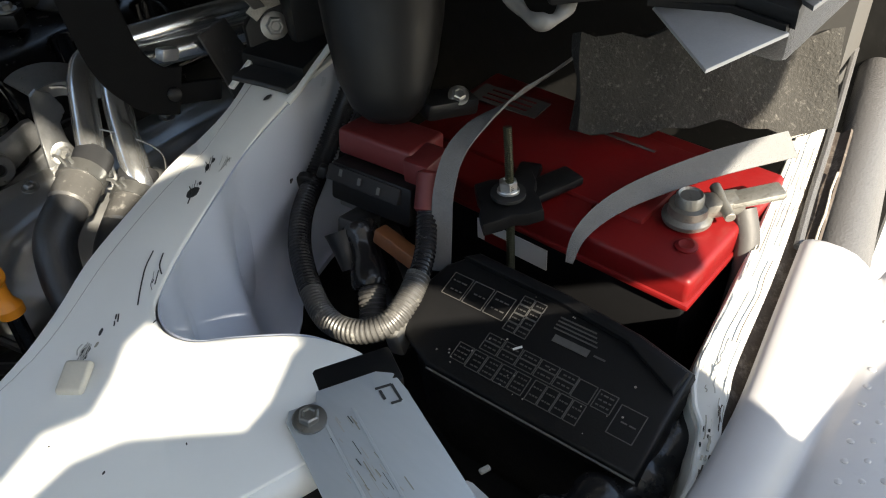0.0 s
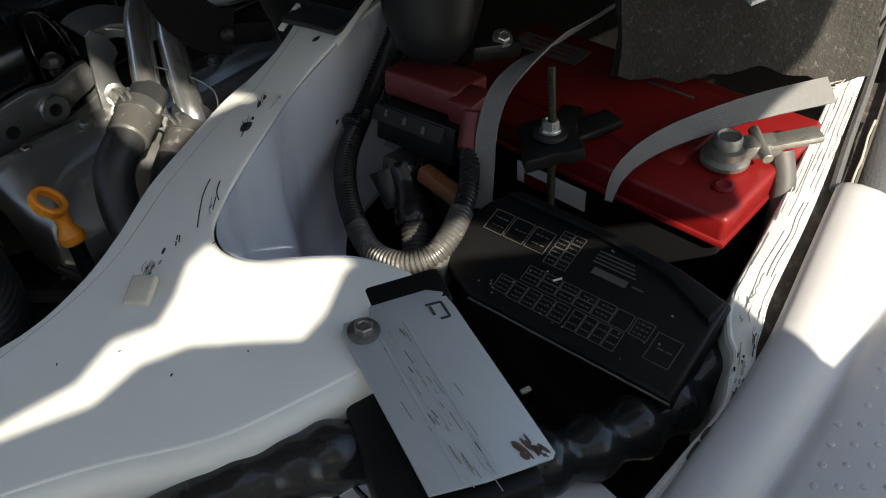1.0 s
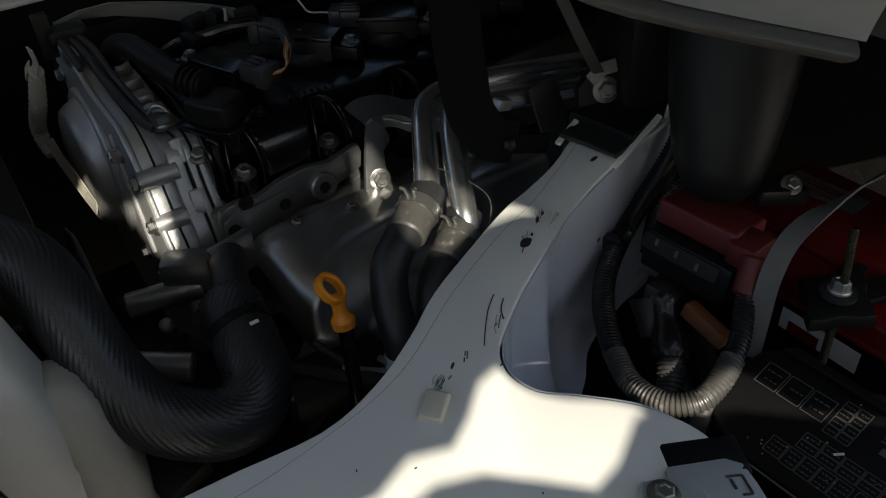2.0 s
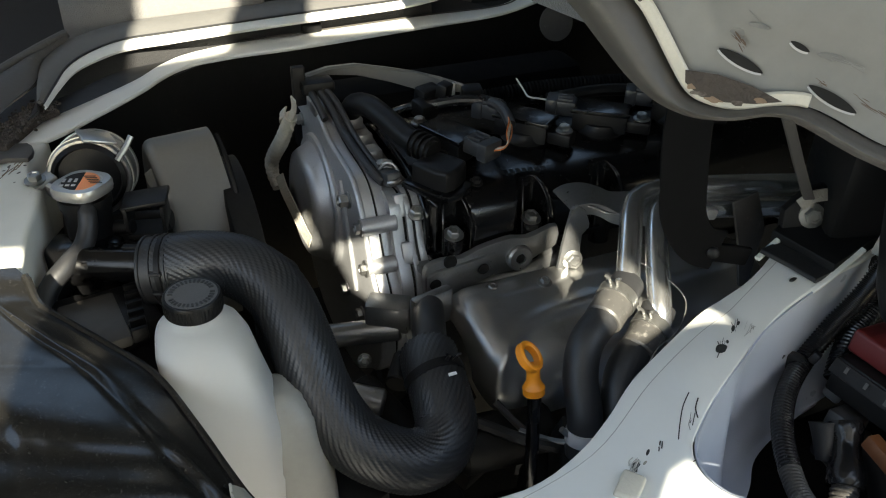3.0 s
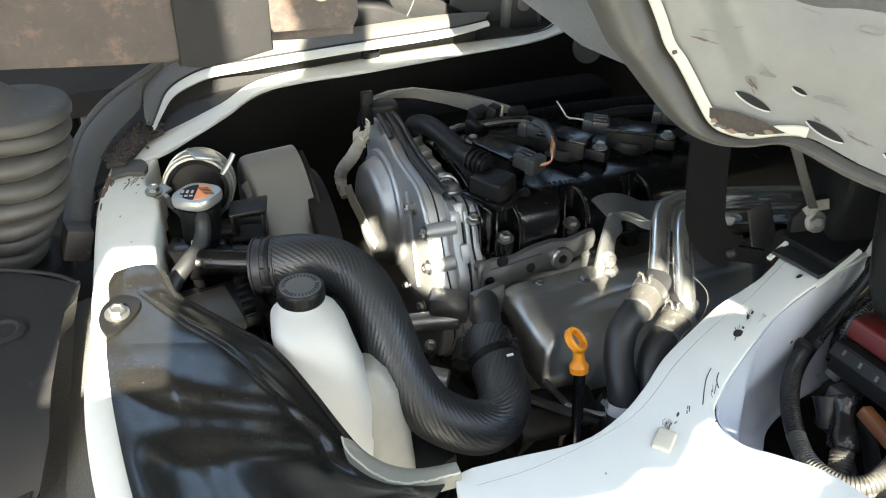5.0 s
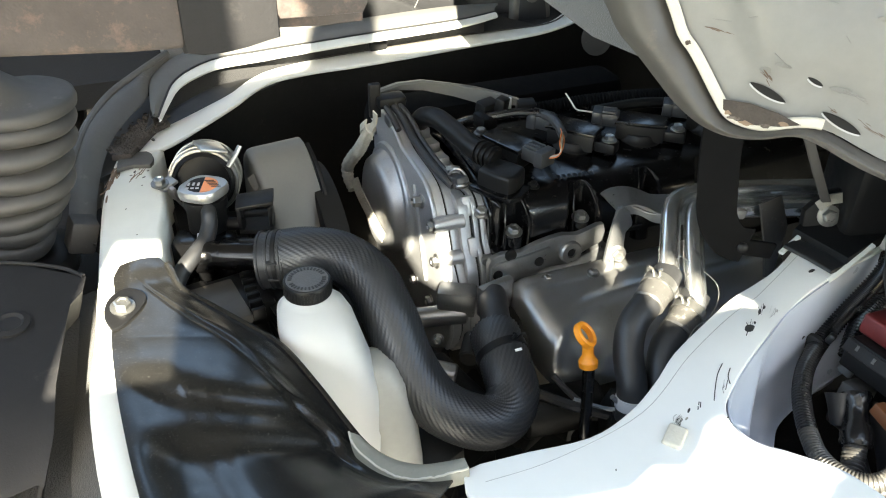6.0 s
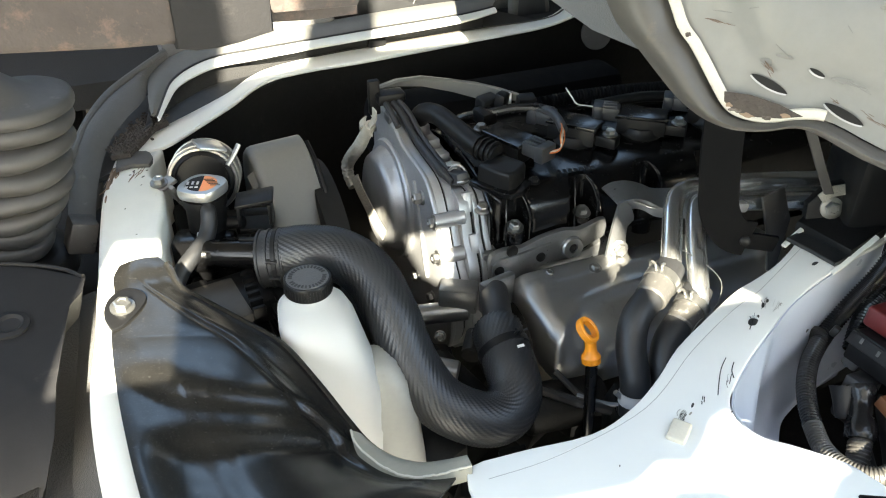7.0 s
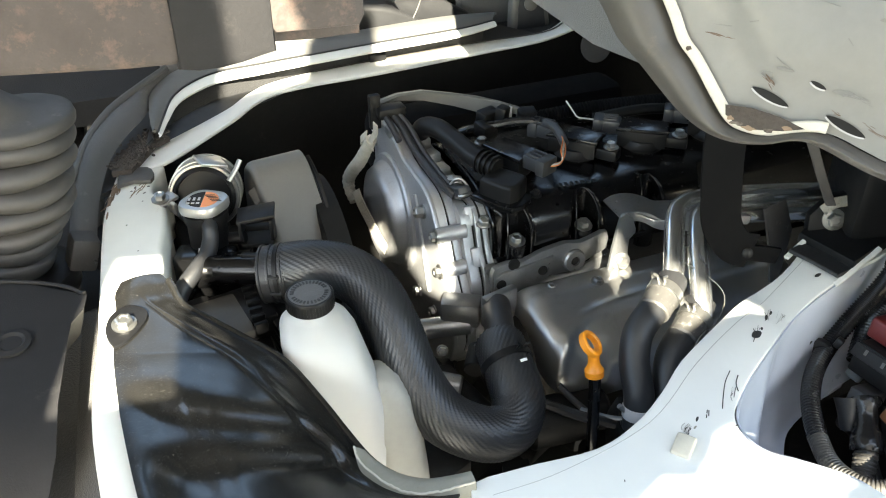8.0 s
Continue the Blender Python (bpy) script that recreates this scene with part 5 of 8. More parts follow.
for k in range(26):
    b = box((rng.uniform(-0.02, 0.3), rng.uniform(0.1, 0.34), rng.uniform(0.74, 0.845)), (rng.uniform(0.02, 0.08), rng.uniform(0.02, 0.06), rng.uniform(0.02, 0.06)), (rng.uniform(-20, 20), rng.uniform(-20, 20), rng.uniform(0, 90)), 0.004)
    part("accessory_casting", b, GRIME, engine)
part("alternator_body", rod((0.02, 0.3, 0.86), (0.1, 0.25, 0.85), 0.014, 18, 0.15), BRACKET, engine, "dull grey alternator casting")
part("pump_neck", rod((0.11, 0.24, 0.88), (0.13, 0.27, 0.885), 0.012, 18, 0.15), GRIME, engine)
part("pump_body", rod((0.09, 0.3, 0.83), (0.12, 0.2, 0.82), 0.02, 18, 0.15), GRIME, engine)
part("starter_body", rod((0.16, 0.2, 0.81), (0.26, 0.19, 0.81), 0.03, 24, 0.15), GRIME, engine, "oily black starter casing")
for pts, r in (([(0.2, 0.2, 0.86), (0.22, 0.17, 0.84), (0.24, 0.15, 0.83), (0.28, 0.14, 0.82)], 0.004), ([(0.15, 0.22, 0.85), (0.19, 0.18, 0.845), (0.21, 0.15, 0.85), (0.25, 0.13, 0.84)], 0.006), ([(0.02, 0.24, 0.86), (0.06, 0.22, 0.85), (0.1, 0.2, 0.84), (0.16, 0.17, 0.84)], 0.005), ([(0.24, 0.13, 0.85), (0.27, 0.12, 0.845), (0.31, 0.12, 0.84)], 0.0035)):
    part("dark_lead", tube(pts, r, 8, 5), RUBBER, engine)
part("bottom_stay", ribbon([(0.21, 0.165, 0.85), (0.235, 0.14, 0.85), (0.26, 0.12, 0.856)], 0.006, 0.003), BRACKET, engine)
for p in ((0.128, 0.262, 0.892), (0.096, 0.3, 0.868)):
    bolt(engine, p, (-0.3, -1, 0.4), 0.006, flange=1.25)

# heater pipes
part("heater_pipe", tube([(0.322, 0.176, 0.966), (0.33, 0.19, 0.985), (0.352, 0.225, 1.008), (0.366, 0.246, 1.018), (0.384, 0.262, 1.024), (0.42, 0.268, 1.024), (0.5, 0.255, 1.02), (0.6, 0.24, 1.01)], 0.0118, 18, 8), PIPE, engine, "bent bare aluminium heater pipe")
part("heater_pipe", tube([(0.342, 0.148, 0.955), (0.348, 0.16, 0.97), (0.368, 0.2, 0.998), (0.384, 0.226, 1.012), (0.402, 0.244, 1.018), (0.44, 0.25, 1.008), (0.52, 0.235, 1.0), (0.62, 0.215, 0.99)], 0.0118, 18, 8), PIPE, engine, "bent bare aluminium heater pipe")
part("rear_pipe", tube([(0.44, 0.27, 1.0), (0.49, 0.262, 1.004), (0.55, 0.25, 0.996), (0.6, 0.24, 0.965), (0.63, 0.235, 0.92)], 0.017, 18, 8), SHIELD, engine, "dull steel return pipe")
part("rear_bracket", prism([(0.0, 0.03), (0.035, 0.034), (0.05, -0.01), (0.03, -0.075), (0.018, -0.07), (0.012, -0.02)], ((0.475, 0.22, 0.99), (0.98, 0.1, 0), (0, 0.2, 0.98)), 0.003, 0.001), BOOT, engine, "dusty tan bracket tongue")
part("rear_nub", box((0.435, 0.215, 1.022), (0.02, 0.012, 0.012), (0, 20, 10), 0.003), ALU, engine)
for pts, ax, at in (([(0.33, 0.19, 0.98), (0.312, 0.176, 0.975), (0.285, 0.162, 0.968), (0.262, 0.15, 0.955), (0.25, 0.134, 0.932), (0.244, 0.11, 0.905), (0.24, 0.1, 0.87)], (0.02, 0.013, 0.006), (0.303, 0.172, 0.974)),
                    ([(0.35, 0.162, 0.964), (0.335, 0.15, 0.952), (0.31, 0.138, 0.942), (0.29, 0.126, 0.928), (0.278, 0.108, 0.905), (0.272, 0.095, 0.87)], (0.02, 0.012, 0.008), (0.328, 0.146, 0.949))):
    hose = part("heater_hose", tube(pts, 0.0165, 20, 8), RUBBER, engine, "black rubber heater hose")
    part("hose_sleeve", lathe(Vector(at) - Vector(ax).normalized() * 0.022, ax, [(0.0166, 0), (0.0182, 0.002), (0.0182, 0.03), (0.0166, 0.032)], 20), DUSTY, hose, "dusty pale hose end")
    clamp(hose, Vector(at) + Vector(ax).normalized() * 0.008, ax, 0.0182, ear=(0, 0.2, 1))
part("hose_sticker", lathe((0.2405, 0.103, 0.884), (0.1, 0.2, 1), [(0.0166, 0), (0.0171, 0.001), (0.0171, 0.012), (0.0166, 0.013)], 20), GREY, engine, "white hose marking")
part("stray_wire", tube([(0.3, 0.11, 0.93), (0.32, 0.12, 0.955), (0.35, 0.13, 0.96), (0.37, 0.15, 0.975), (0.36, 0.17, 0.99), (0.34, 0.2, 1.0)], 0.0007, 6, 8), STEEL, engine)
part("stray_wire", tube([(0.28, 0.1, 0.91), (0.29, 0.11, 0.935), (0.31, 0.11, 0.95), (0.33, 0.12, 0.955)], 0.0007, 6, 8), STEEL, engine)

# dipstick
dip = thing("oil_dipstick", (0.2, 0.12, 0.77), "orange ring-pull oil dipstick in a black tube", "dipstick")
part("ring_handle", ring((0.2045, 0.152, 0.957), (0.5, -0.38, 0.68), 0.0098, 0.0148, 0.0085, 48), ORANGE, dip)
part("handle_neck", lathe((0.208, 0.143, 0.918), (0.0, 0.25, 1), [(0.0085, 0), (0.0102, 0.001), (0.0106, 0.008), (0.009, 0.0105), (0.0066, 0.015), (0.0062, 0.022), (0.0072, 0.03)], 20), ORANGE, dip)
part("guide_tube", tube([(0.208, 0.143, 0.926), (0.205, 0.134, 0.89), (0.2, 0.122, 0.84), (0.198, 0.115, 0.77)], 0.0066, 14), GLOSS, dip)
part("tube_stay", tube([(0.22, 0.11, 0.9), (0.232, 0.105, 0.888), (0.25, 0.1, 0.88)], 0.003, 8), SHIELD, dip)


# ---- cooling side ----
# splash guard
guard = thing("splash_guard", (-0.12, 0.1, 0.9), "dusty glossy black steel guard bolted to the front rail", "splash guard")
GUARD_EDGE = smooth([(-0.198, 0.34, 1.035), (-0.19, 0.325, 1.03), (-0.183, 0.298, 1.02), (-0.16, 0.268, 1.014), (-0.135, 0.238, 1.007), (-0.106, 0.197, 1.001), (-0.086, 0.147, 0.988), (-0.071, 0.105, 0.974), (-0.06, 0.077, 0.966), (-0.046, 0.054, 0.965), (-0.028, 0.035, 0.969), (-0.011, 0.023, 0.977), (0.006, 0.014, 0.985)], 8)
GUARD_LEFT = smooth([(-0.236, 0.335, 1.037), (-0.243, 0.315, 1.037), (-0.244, 0.292, 1.036), (-0.248, 0.262, 1.035), (-0.251, 0.23, 1.034), (-0.252, 0.19, 1.035), (-0.251, 0.13, 1.035), (-0.246, 0.05, 1.035), (-0.238, -0.02, 1.035), (-0.225, -0.09, 1.034), (-0.2, -0.17, 1.01)], 8)


def swell_at(t, at, w):
    return 1 / (1 + math.exp(max(-40.0, min(40.0, -(t - at) / w))))



rows = []
GUARD_ROWS = 160
for i in range(GUARD_ROWS + 1):
    u = i / GUARD_ROWS
    a, b = along(GUARD_LEFT, u), along(GUARD_EDGE, u)
    row = []
    for j in range(65):
        s = j / 64
        p = a.lerp(b, s)
        bulge = math.sin(math.pi * s) * (0.004 + 0.02 * u)
        # two steps down across the sheet, a sunk strip on the rail's side, grooves along the free edge
        first, second = 0.535 + 0.16 * s - 0.155 * s * s, 0.655
        inner = 1 - swell_at(s, 0.86 if u > 0.6 else 0.6 + 0.9 * (u - 0.31), 0.012)
        step = -0.0145 * (swell_at(u, first, 0.0095) + swell_at(u, second, 0.0095)) + 0.03 * max(0.0, u - 0.42) / 0.58
        low = -0.009 * swell_at(s, 0.84, 0.014) * swell_at(u, 0.63, 0.015)
        sunk = -0.0022 * (1 - swell_at(s, 0.27 + 0.02 * u, 0.008)) * swell_at(u, 0.52, 0.01) - 0.0016 * (1 - swell_at(s, 0.37, 0.008)) * swell_at(u, 0.55, 0.01)
        g = s - (0.56 + 0.9 * (u - 0.31))
        groove = (-0.0014 * math.exp(-(g / 0.022) ** 2) + 0.0012 * math.exp(-((g - 0.07) / 0.03) ** 2)) * swell_at(u, 0.22, 0.03)
        row.append(p + Vector((0, -0.4, 1)).normalized() * (bulge + (step + sunk) * inner * (1 - math.exp(-(s / 0.13) ** 2)) + groove + low))
    rows.append(row)
part("guard_sheet", sheet(rows, 0.002), GUARD, guard, "", 60)
part("guard_edge", tube([along(GUARD_EDGE, k / 60) + Vector((0, 0, 0.0005)) for k in range(4, 46)], 0.0034, 8, 1, smoothed=False), GUARD, guard)
LOW = [along(GUARD_EDGE, 0.64 + 0.36 * k / 28) for k in range(29)]
LOW_IN = smooth([(-0.0725, 0.088, 0.972), (-0.072, 0.071, 0.97), (-0.06, 0.042, 0.97), (-0.044, 0.021, 0.972), (-0.023, 0.008, 0.979), (0.004, 0.0, 0.987)], 8)
rows = []
for k, p in enumerate(LOW):
    q = along(LOW_IN, k / 28)
    lift = Vector((0, 0, 0.0012 * math.sin(0.9 * k) + 0.001 * math.sin(2.3 * k + 1)))
    rows.append([q + Vector((0, -0.004, -0.006)), q + Vector((0, 0, 0.006)) + lift, q.lerp(p, 0.5) + Vector((0, 0, 0.007)), p + Vector((0, 0, 0.006)), p + Vector((0.002, 0.004, -0.006))])
part("dusty_edge", sheet(rows, 0.002), GUARD_DUST, guard, "dust covered flange along the guard's lower edge", 60)
part("edge_bead", tube([along(LOW_IN, k / 40) + Vector((0, 0, 0.0068 + 0.0005 * math.sin(1.1 * k) + 0.0004 * math.sin(2.9 * k))) for k in range(41)], 0.001, 8, 1, smoothed=False), SEALANT, guard, "pale chipped bead along the dusty flange")
b = prism(soft([(-0.012, -0.03), (-0.017, -0.012), (-0.016, 0.006), (-0.009, 0.02), (0.004, 0.028), (0.018, 0.02), (0.022, 0.006), (0.012, -0.012), (-0.002, -0.026), (-0.012, -0.03)], 3)[:-1], ((-0.238, 0.262, 1.035), (1, 0, 0), (0, 1, 0.05)), 0.0035, 0.0015)
part("bolt_tab", b, BLACK, guard)
bolt(guard, (-0.238, 0.26, 1.0385), (0.05, -0.15, 1), 0.0082, "zinc guard bolt", flange=1.4, h=0.7)

# radiator top with filler neck and cap
rad = thing("radiator", (-0.14, 0.42, 0.7), "black plastic radiator top tank with metal filler cap", "radiator")
b = box((-0.135, 0.42, 0.86), (0.07, 0.34, 0.19), bevel=0.01)
box((-0.125, 0.33, 0.965), (0.06, 0.07, 0.03), (0, 0, 10), 0.006, b)
box((-0.165, 0.34, 0.968), (0.03, 0.05, 0.024), (0, 0, 10), 0.006, b)
part("top_tank", b, BLACK, rad)
b = bmesh.new()
for k in range(7):
    box((-0.093, 0.31 + 0.0 * k, 0.905 + 0.011 * k), (0.012, 0.05, 0.004), (0, 0, 8), 0.001, b)
part("tank_ribs", b, BLACK, rad)
part("filler_neck", lathe((-0.138, 0.437, 0.94), (0.02, 0.04, 1), [(0.028, 0), (0.028, 0.03), (0.0225, 0.045), (0.0225, 0.085), (0.025, 0.09), (0.025, 0.1)], 28), BLACK, rad)
cap = bmesh.new()
n = 64
prof = []
for r, h in ((0.8, 0.0), (0.97, 0.001), (1.0, 0.004), (1.0, 0.009), (0.95, 0.012), (0.7, 0.0125), (0.66, 0.0115), (0.001, 0.0115)):
    prof.append([Vector((-0.136, 0.441, 1.042)) + Vector((math.cos(a), math.sin(a), 0)) * 0.0258 * r * (0.985 + 0.055 * math.cos(2 * (a - 0.05)) + 0.06 * math.cos(4 * (a - 0.05))) + Vector((0, 0, h)) for a in (2 * math.pi * k / n for k in range(n))])
skin(cap, prof)
rad_cap = part("radiator_cap", cap, CAPMETAL, rad, "polished two-eared radiator cap")
half = [(0.0172 * math.cos(a), 0.0172 * math.sin(a)) for a in (math.pi * k / 20 - math.pi / 2 for k in range(21))]
part("warning_label", prism(half, ((-0.136, 0.441, 1.0542), (0.94, -0.34, 0), (0.34, 0.94, 0)), 0.0006), LABEL_ORANGE, rad_cap, "orange warning half of the cap label")
part("warning_label", prism([(-x, y) for x, y in half][::-1], ((-0.1365, 0.4412, 1.0542), (0.94, -0.34, 0), (0.34, 0.94, 0)), 0.0006), DARKGREY, rad_cap, "dark grey half of the cap label")
b = bmesh.new()
for k in range(5):
    box((-0.1275 + 0.0012 * k, 0.447 - 0.004 * k, 1.0553), (0.011, 0.0009, 0.0006), (0, 0, -20), 0, b)
part("label_text", b, INK, rad_cap)
b = bmesh.new()
for k in range(3):
    box((-0.1505 + 0.0052 * k, 0.4465 - 0.0018 * k, 1.0553), (0.0026, 0.0062, 0.0006), (0, 0, -20), 0, b)
    box((-0.1535 + 0.0052 * k, 0.4375 - 0.0018 * k, 1.0553), (0.0036, 0.0028, 0.0006), (0, 0, -20), 0, b)
part("label_symbol", b, GREY, rad_cap)
BAX = Vector((-0.22, -0.95, 0.2)).normalized()
DRUM = Vector((-0.13, 0.5, 1.026))
part("sensor_housing", lathe(DRUM - BAX * 0.06, BAX, [(0.037, 0), (0.037, 0.062), (0.033, 0.065), (0.031, 0.058), (0.001, 0.058)], 40), BLACK, rad)
band = part("metal_band", ring(DRUM - BAX * 0.022, BAX, 0.0365, 0.0415, 0.046, 48), BRACKET, rad, "bright metal band clamp")
part("band_tongue", box(tuple(DRUM - BAX * 0.012 + Vector((0.012, 0, 0.0415))), (0.034, 0.03, 0.004), (0, 20, 12), 0.0015), CAPMETAL, band)
part("band_groove", ring(DRUM - BAX * 0.008, BAX, 0.0415, 0.0432, 0.006, 48), CAPMETAL, band)
part("band_groove", ring(DRUM - BAX * 0.036, BAX, 0.0415, 0.0432, 0.005, 48), CAPMETAL, band)
b = box((-0.176, 0.5, 1.03), (0.03, 0.02, 0.005), (0, -15, 25), 0.002)
box((-0.168, 0.495, 1.022), (0.006, 0.02, 0.02), (0, -15, 25), 0.002, b)
part("band_lug", b, CAPMETAL, rad)
bolt(rad, (-0.18, 0.5, 1.033), (0, -0.1, 1), 0.007)
part("overflow_nipple", tube([(-0.1, 0.49, 1.046), (-0.09, 0.495, 1.056), (-0.082, 0.5, 1.066)], 0.0032, 8), STEEL, rad)
part("overflow_hose", tube([(-0.136, 0.424, 1.036), (-0.1365, 0.414, 1.031), (-0.139, 0.406, 1.02), (-0.147, 0.394, 1.009), (-0.164, 0.377, 1.002), (-0.179, 0.366, 0.992), (-0.194, 0.355, 0.97)], lambda t: 0.0082 + 0.0012 * min(1.0, 2.4 * t), 18, 8), RUBBER, rad, "greyed rubber overflow hose")
b = rod((-0.148, 0.388, 0.995), (-0.07, 0.352, 0.998), 0.0165, 28)
lathe((-0.15, 0.389, 0.994), (0.9, -0.42, 0.03), [(0.001, -0.016), (0.014, -0.014), (0.02, -0.006), (0.0195, 0.006), (0.0165, 0.014)], 28, b)
part("hose_neck", b, GLOSS, rad, "black moulded hose neck")
part("neck_ridge", box((-0.098, 0.369, 1.0135), (0.03, 0.006, 0.004), (0, 0, -24), 0.001), BLACK, rad)
b = box((-0.133, 0.396, 0.972), (0.05, 0.045, 0.062), (0, 0, -24), 0.014, segs=4)
box((-0.146, 0.42, 0.965), (0.07, 0.035, 0.07), (0, 0, -24), 0.006, b)
part("neck_elbow", b, GLOSS, rad, "rounded black plastic corner of the tank")
part("small_pipe", rod((-0.128, 0.44, 1.0), (-0.098, 0.425, 1.004), 0.0075, 14), BLACK, rad)
part("small_pipe", rod((-0.12, 0.425, 0.985), (-0.095, 0.413, 0.987), 0.006, 14), BLACK, rad)
sock = part("shroud_socket", box((-0.082, 0.43, 1.03), (0.044, 0.034, 0.005), (0, -8, -14), 0.0015), BLACK, rad, "open black plastic socket")
for c, z in (((-0.1, 0.433, 1.016), 0.026), ((-0.066, 0.424, 1.016), 0.026)):
    part("socket_wall", box(c, (0.004, 0.034, z), (0, 0, -14), 0.001), BLACK, sock)
part("socket_floor", box((-0.084, 0.43, 0.995), (0.036, 0.03, 0.006), (0, 0, -14), 0.001), GRIME, sock)
part("core_support", box((-0.06, 0.3, 0.93), (0.09, 0.012, 0.012), (0, 0, -10), 0.002), BLACK, rad)
part("core_support", box((-0.055, 0.285, 0.9), (0.02, 0.03, 0.14), (0, 12, -10), 0.003), GRIME, rad)
part("tank_cover", box((-0.148, 0.315, 0.975), (0.05, 0.075, 0.012), (0, 0, 8), 0.003), SEAL, rad, "dusty brown cover strip")
for k in range(6):
    part("edge_clip", box((-0.112, 0.285 + 0.014 * k, 0.978), (0.014, 0.005, 0.014), (0, 0, 8), 0.001), BLACK, rad)
part("upper_mount", box((-0.085, 0.33, 0.962), (0.03, 0.04, 0.01), (0, 0, -15), 0.002), RUBBER, rad)
part("pale_sticker", box((-0.152, 0.41, 1.0), (0.003, 0.012, 0.016), (0, 0, -10), 0.0005), PAPER, rad)

# fan shroud scoop
shroud = thing("fan_shroud", (-0.03, 0.48, 0.8), "greyish black plastic fan shroud scoop behind the radiator", "fan shroud")
b = prism(soft([(0.575, 0.95), (0.572, 1.0), (0.562, 1.028), (0.545, 1.041), (0.525, 1.04), (0.505, 1.026), (0.475, 0.99), (0.45, 0.95), (0.435, 0.9), (0.45, 0.85), (0.57, 0.85), (0.575, 0.95)], 4)[:-1], ((0.006, 0, 0), (0, 1, 0), (0, 0, 1)), -0.072, 0.01, segs=3)
bmesh.ops.rotate(b, verts=b.verts, cent=(-0.03, 0.5, 0.9), matrix=Matrix.Rotation(radians(8), 3, "Z"))
part("scoop", b, DUCT, shroud)
part("scoop_lip", ribbon([(0.008, 0.54, 1.032), (0.012, 0.5, 1.01), (0.014, 0.455, 0.955), (0.014, 0.44, 0.9)], 0.012, 0.006, up=(1, 0, 0.2)), BLACK, shroud)
part("scoop_step", ribbon([(-0.073, 0.508, 1.006), (-0.06, 0.505, 1.015), (-0.035, 0.51, 1.022), (-0.01, 0.518, 1.027), (0.002, 0.52, 1.028)], 0.022, 0.004, up=(0, -0.6, 0.8)), DUCT, shroud, "raised step across the scoop")
part("scoop_stub", rod((-0.115, 0.47, 0.985), (-0.06, 0.45, 0.99), 0.011, 18), BLACK, shroud)
part("shroud_ring", lathe((0.03, 0.52, 0.86), (-1, 0, 0), [(0.13, 0), (0.14, 0.002), (0.14, 0.03), (0.13, 0.032)], 48), GRIME, shroud)

# upper radiator hose
hose = thing("radiator_hose", (0.05, 0.2, 0.85), "thick black textured rubber radiator hose with clamps", "hose")
HOSE = [(-0.09, 0.342, 1.004), (-0.07, 0.334, 1.009), (-0.045, 0.323, 1.013), (-0.015, 0.308, 1.009), (0.008, 0.28, 0.995), (0.018, 0.242, 0.967), (0.026, 0.205, 0.926), (0.045, 0.172, 0.894), (0.082, 0.15, 0.875), (0.112, 0.15, 0.872), (0.132, 0.168, 0.882), (0.138, 0.198, 0.896), (0.142, 0.228, 0.902), (0.146, 0.246, 0.902)]
line = even(smooth(HOSE, 8), 0.0013)
rings = []
for i, (p, t, s, u) in enumerate(frames(line)):
    ring = []
    for k in range(96):
        a = 2 * math.pi * k / 96
        knit = 0.0009 * math.sin(k * 2 * math.pi / 3 + (i % 6) / 6 * 2 * math.pi)
        ring.append(p + (s * math.cos(a) + u * math.sin(a)) * (0.0288 + knit))
    rings.append(ring)
part("hose_body", skin(bmesh.new(), rings), BRAID, hose, "", 70)
ax0 = Vector((0.9, -0.38, 0.12)).normalized()
part("end_sleeve", lathe((-0.095, 0.345, 1.002), ax0, [(0.0285, 0), (0.0312, 0.001), (0.0312, 0.03), (0.0285, 0.032)], 36), RUBBER, hose)
b = bmesh.new()
for k in range(3):
    a = 0.4 + 0.9 * k
    x = ax0.orthogonal().normalized()
    y = ax0.cross(x)
    c = Vector((-0.082, 0.339, 1.004))
    for w in (-0.007, 0.007):
        pts = [c + ax0 * w + (x * math.cos(q) + y * math.sin(q)) * 0.0325 for q in (2 * math.pi * j / 24 for j in range(25))]
    ribbon(pts, 0.005, 0.0012, up=ax0, smoothed=False, bm=b, roll=90) if k == 0 else None
part("sleeve_band", b, BLACK, hose)
for d in (0.003, 0.013, 0.027):
    part("sleeve_ridge", lathe(Vector((-0.095, 0.345, 1.002)) + ax0 * d, ax0, [(0.031, -0.0016), (0.0326, -0.001), (0.0326, 0.001), (0.031, 0.0016)], 36), RUBBER, hose)
for a in (1.9, 2.5):
    x = ax0.orthogonal().normalized()
    q = Vector((-0.095, 0.345, 1.002)) + ax0 * 0.02 + (x * math.cos(a) + ax0.cross(x) * math.sin(a)) * 0.032
    part("sleeve_lug", box(q, (0.012, 0.006, 0.003), (0, 0, -23), 0.001), RUBBER, hose)
clamp(hose, (0.14, 0.214, 0.9), (0.01, 1, 0.3), 0.0292, w=0.009, ear=(0.4, -0.3, 1), material=BLACK)
part("size_mark", box((0.147, 0.19, 0.924), (0.008, 0.003, 0.0012), (20, 0, 0), 0), PAPER, hose, "small white printed mark")

# coolant reservoir
tank = thing("coolant_reservoir", (-0.06, 0.21, 0.8), "milky white coolant reservoir with black screw cap", "coolant tank")


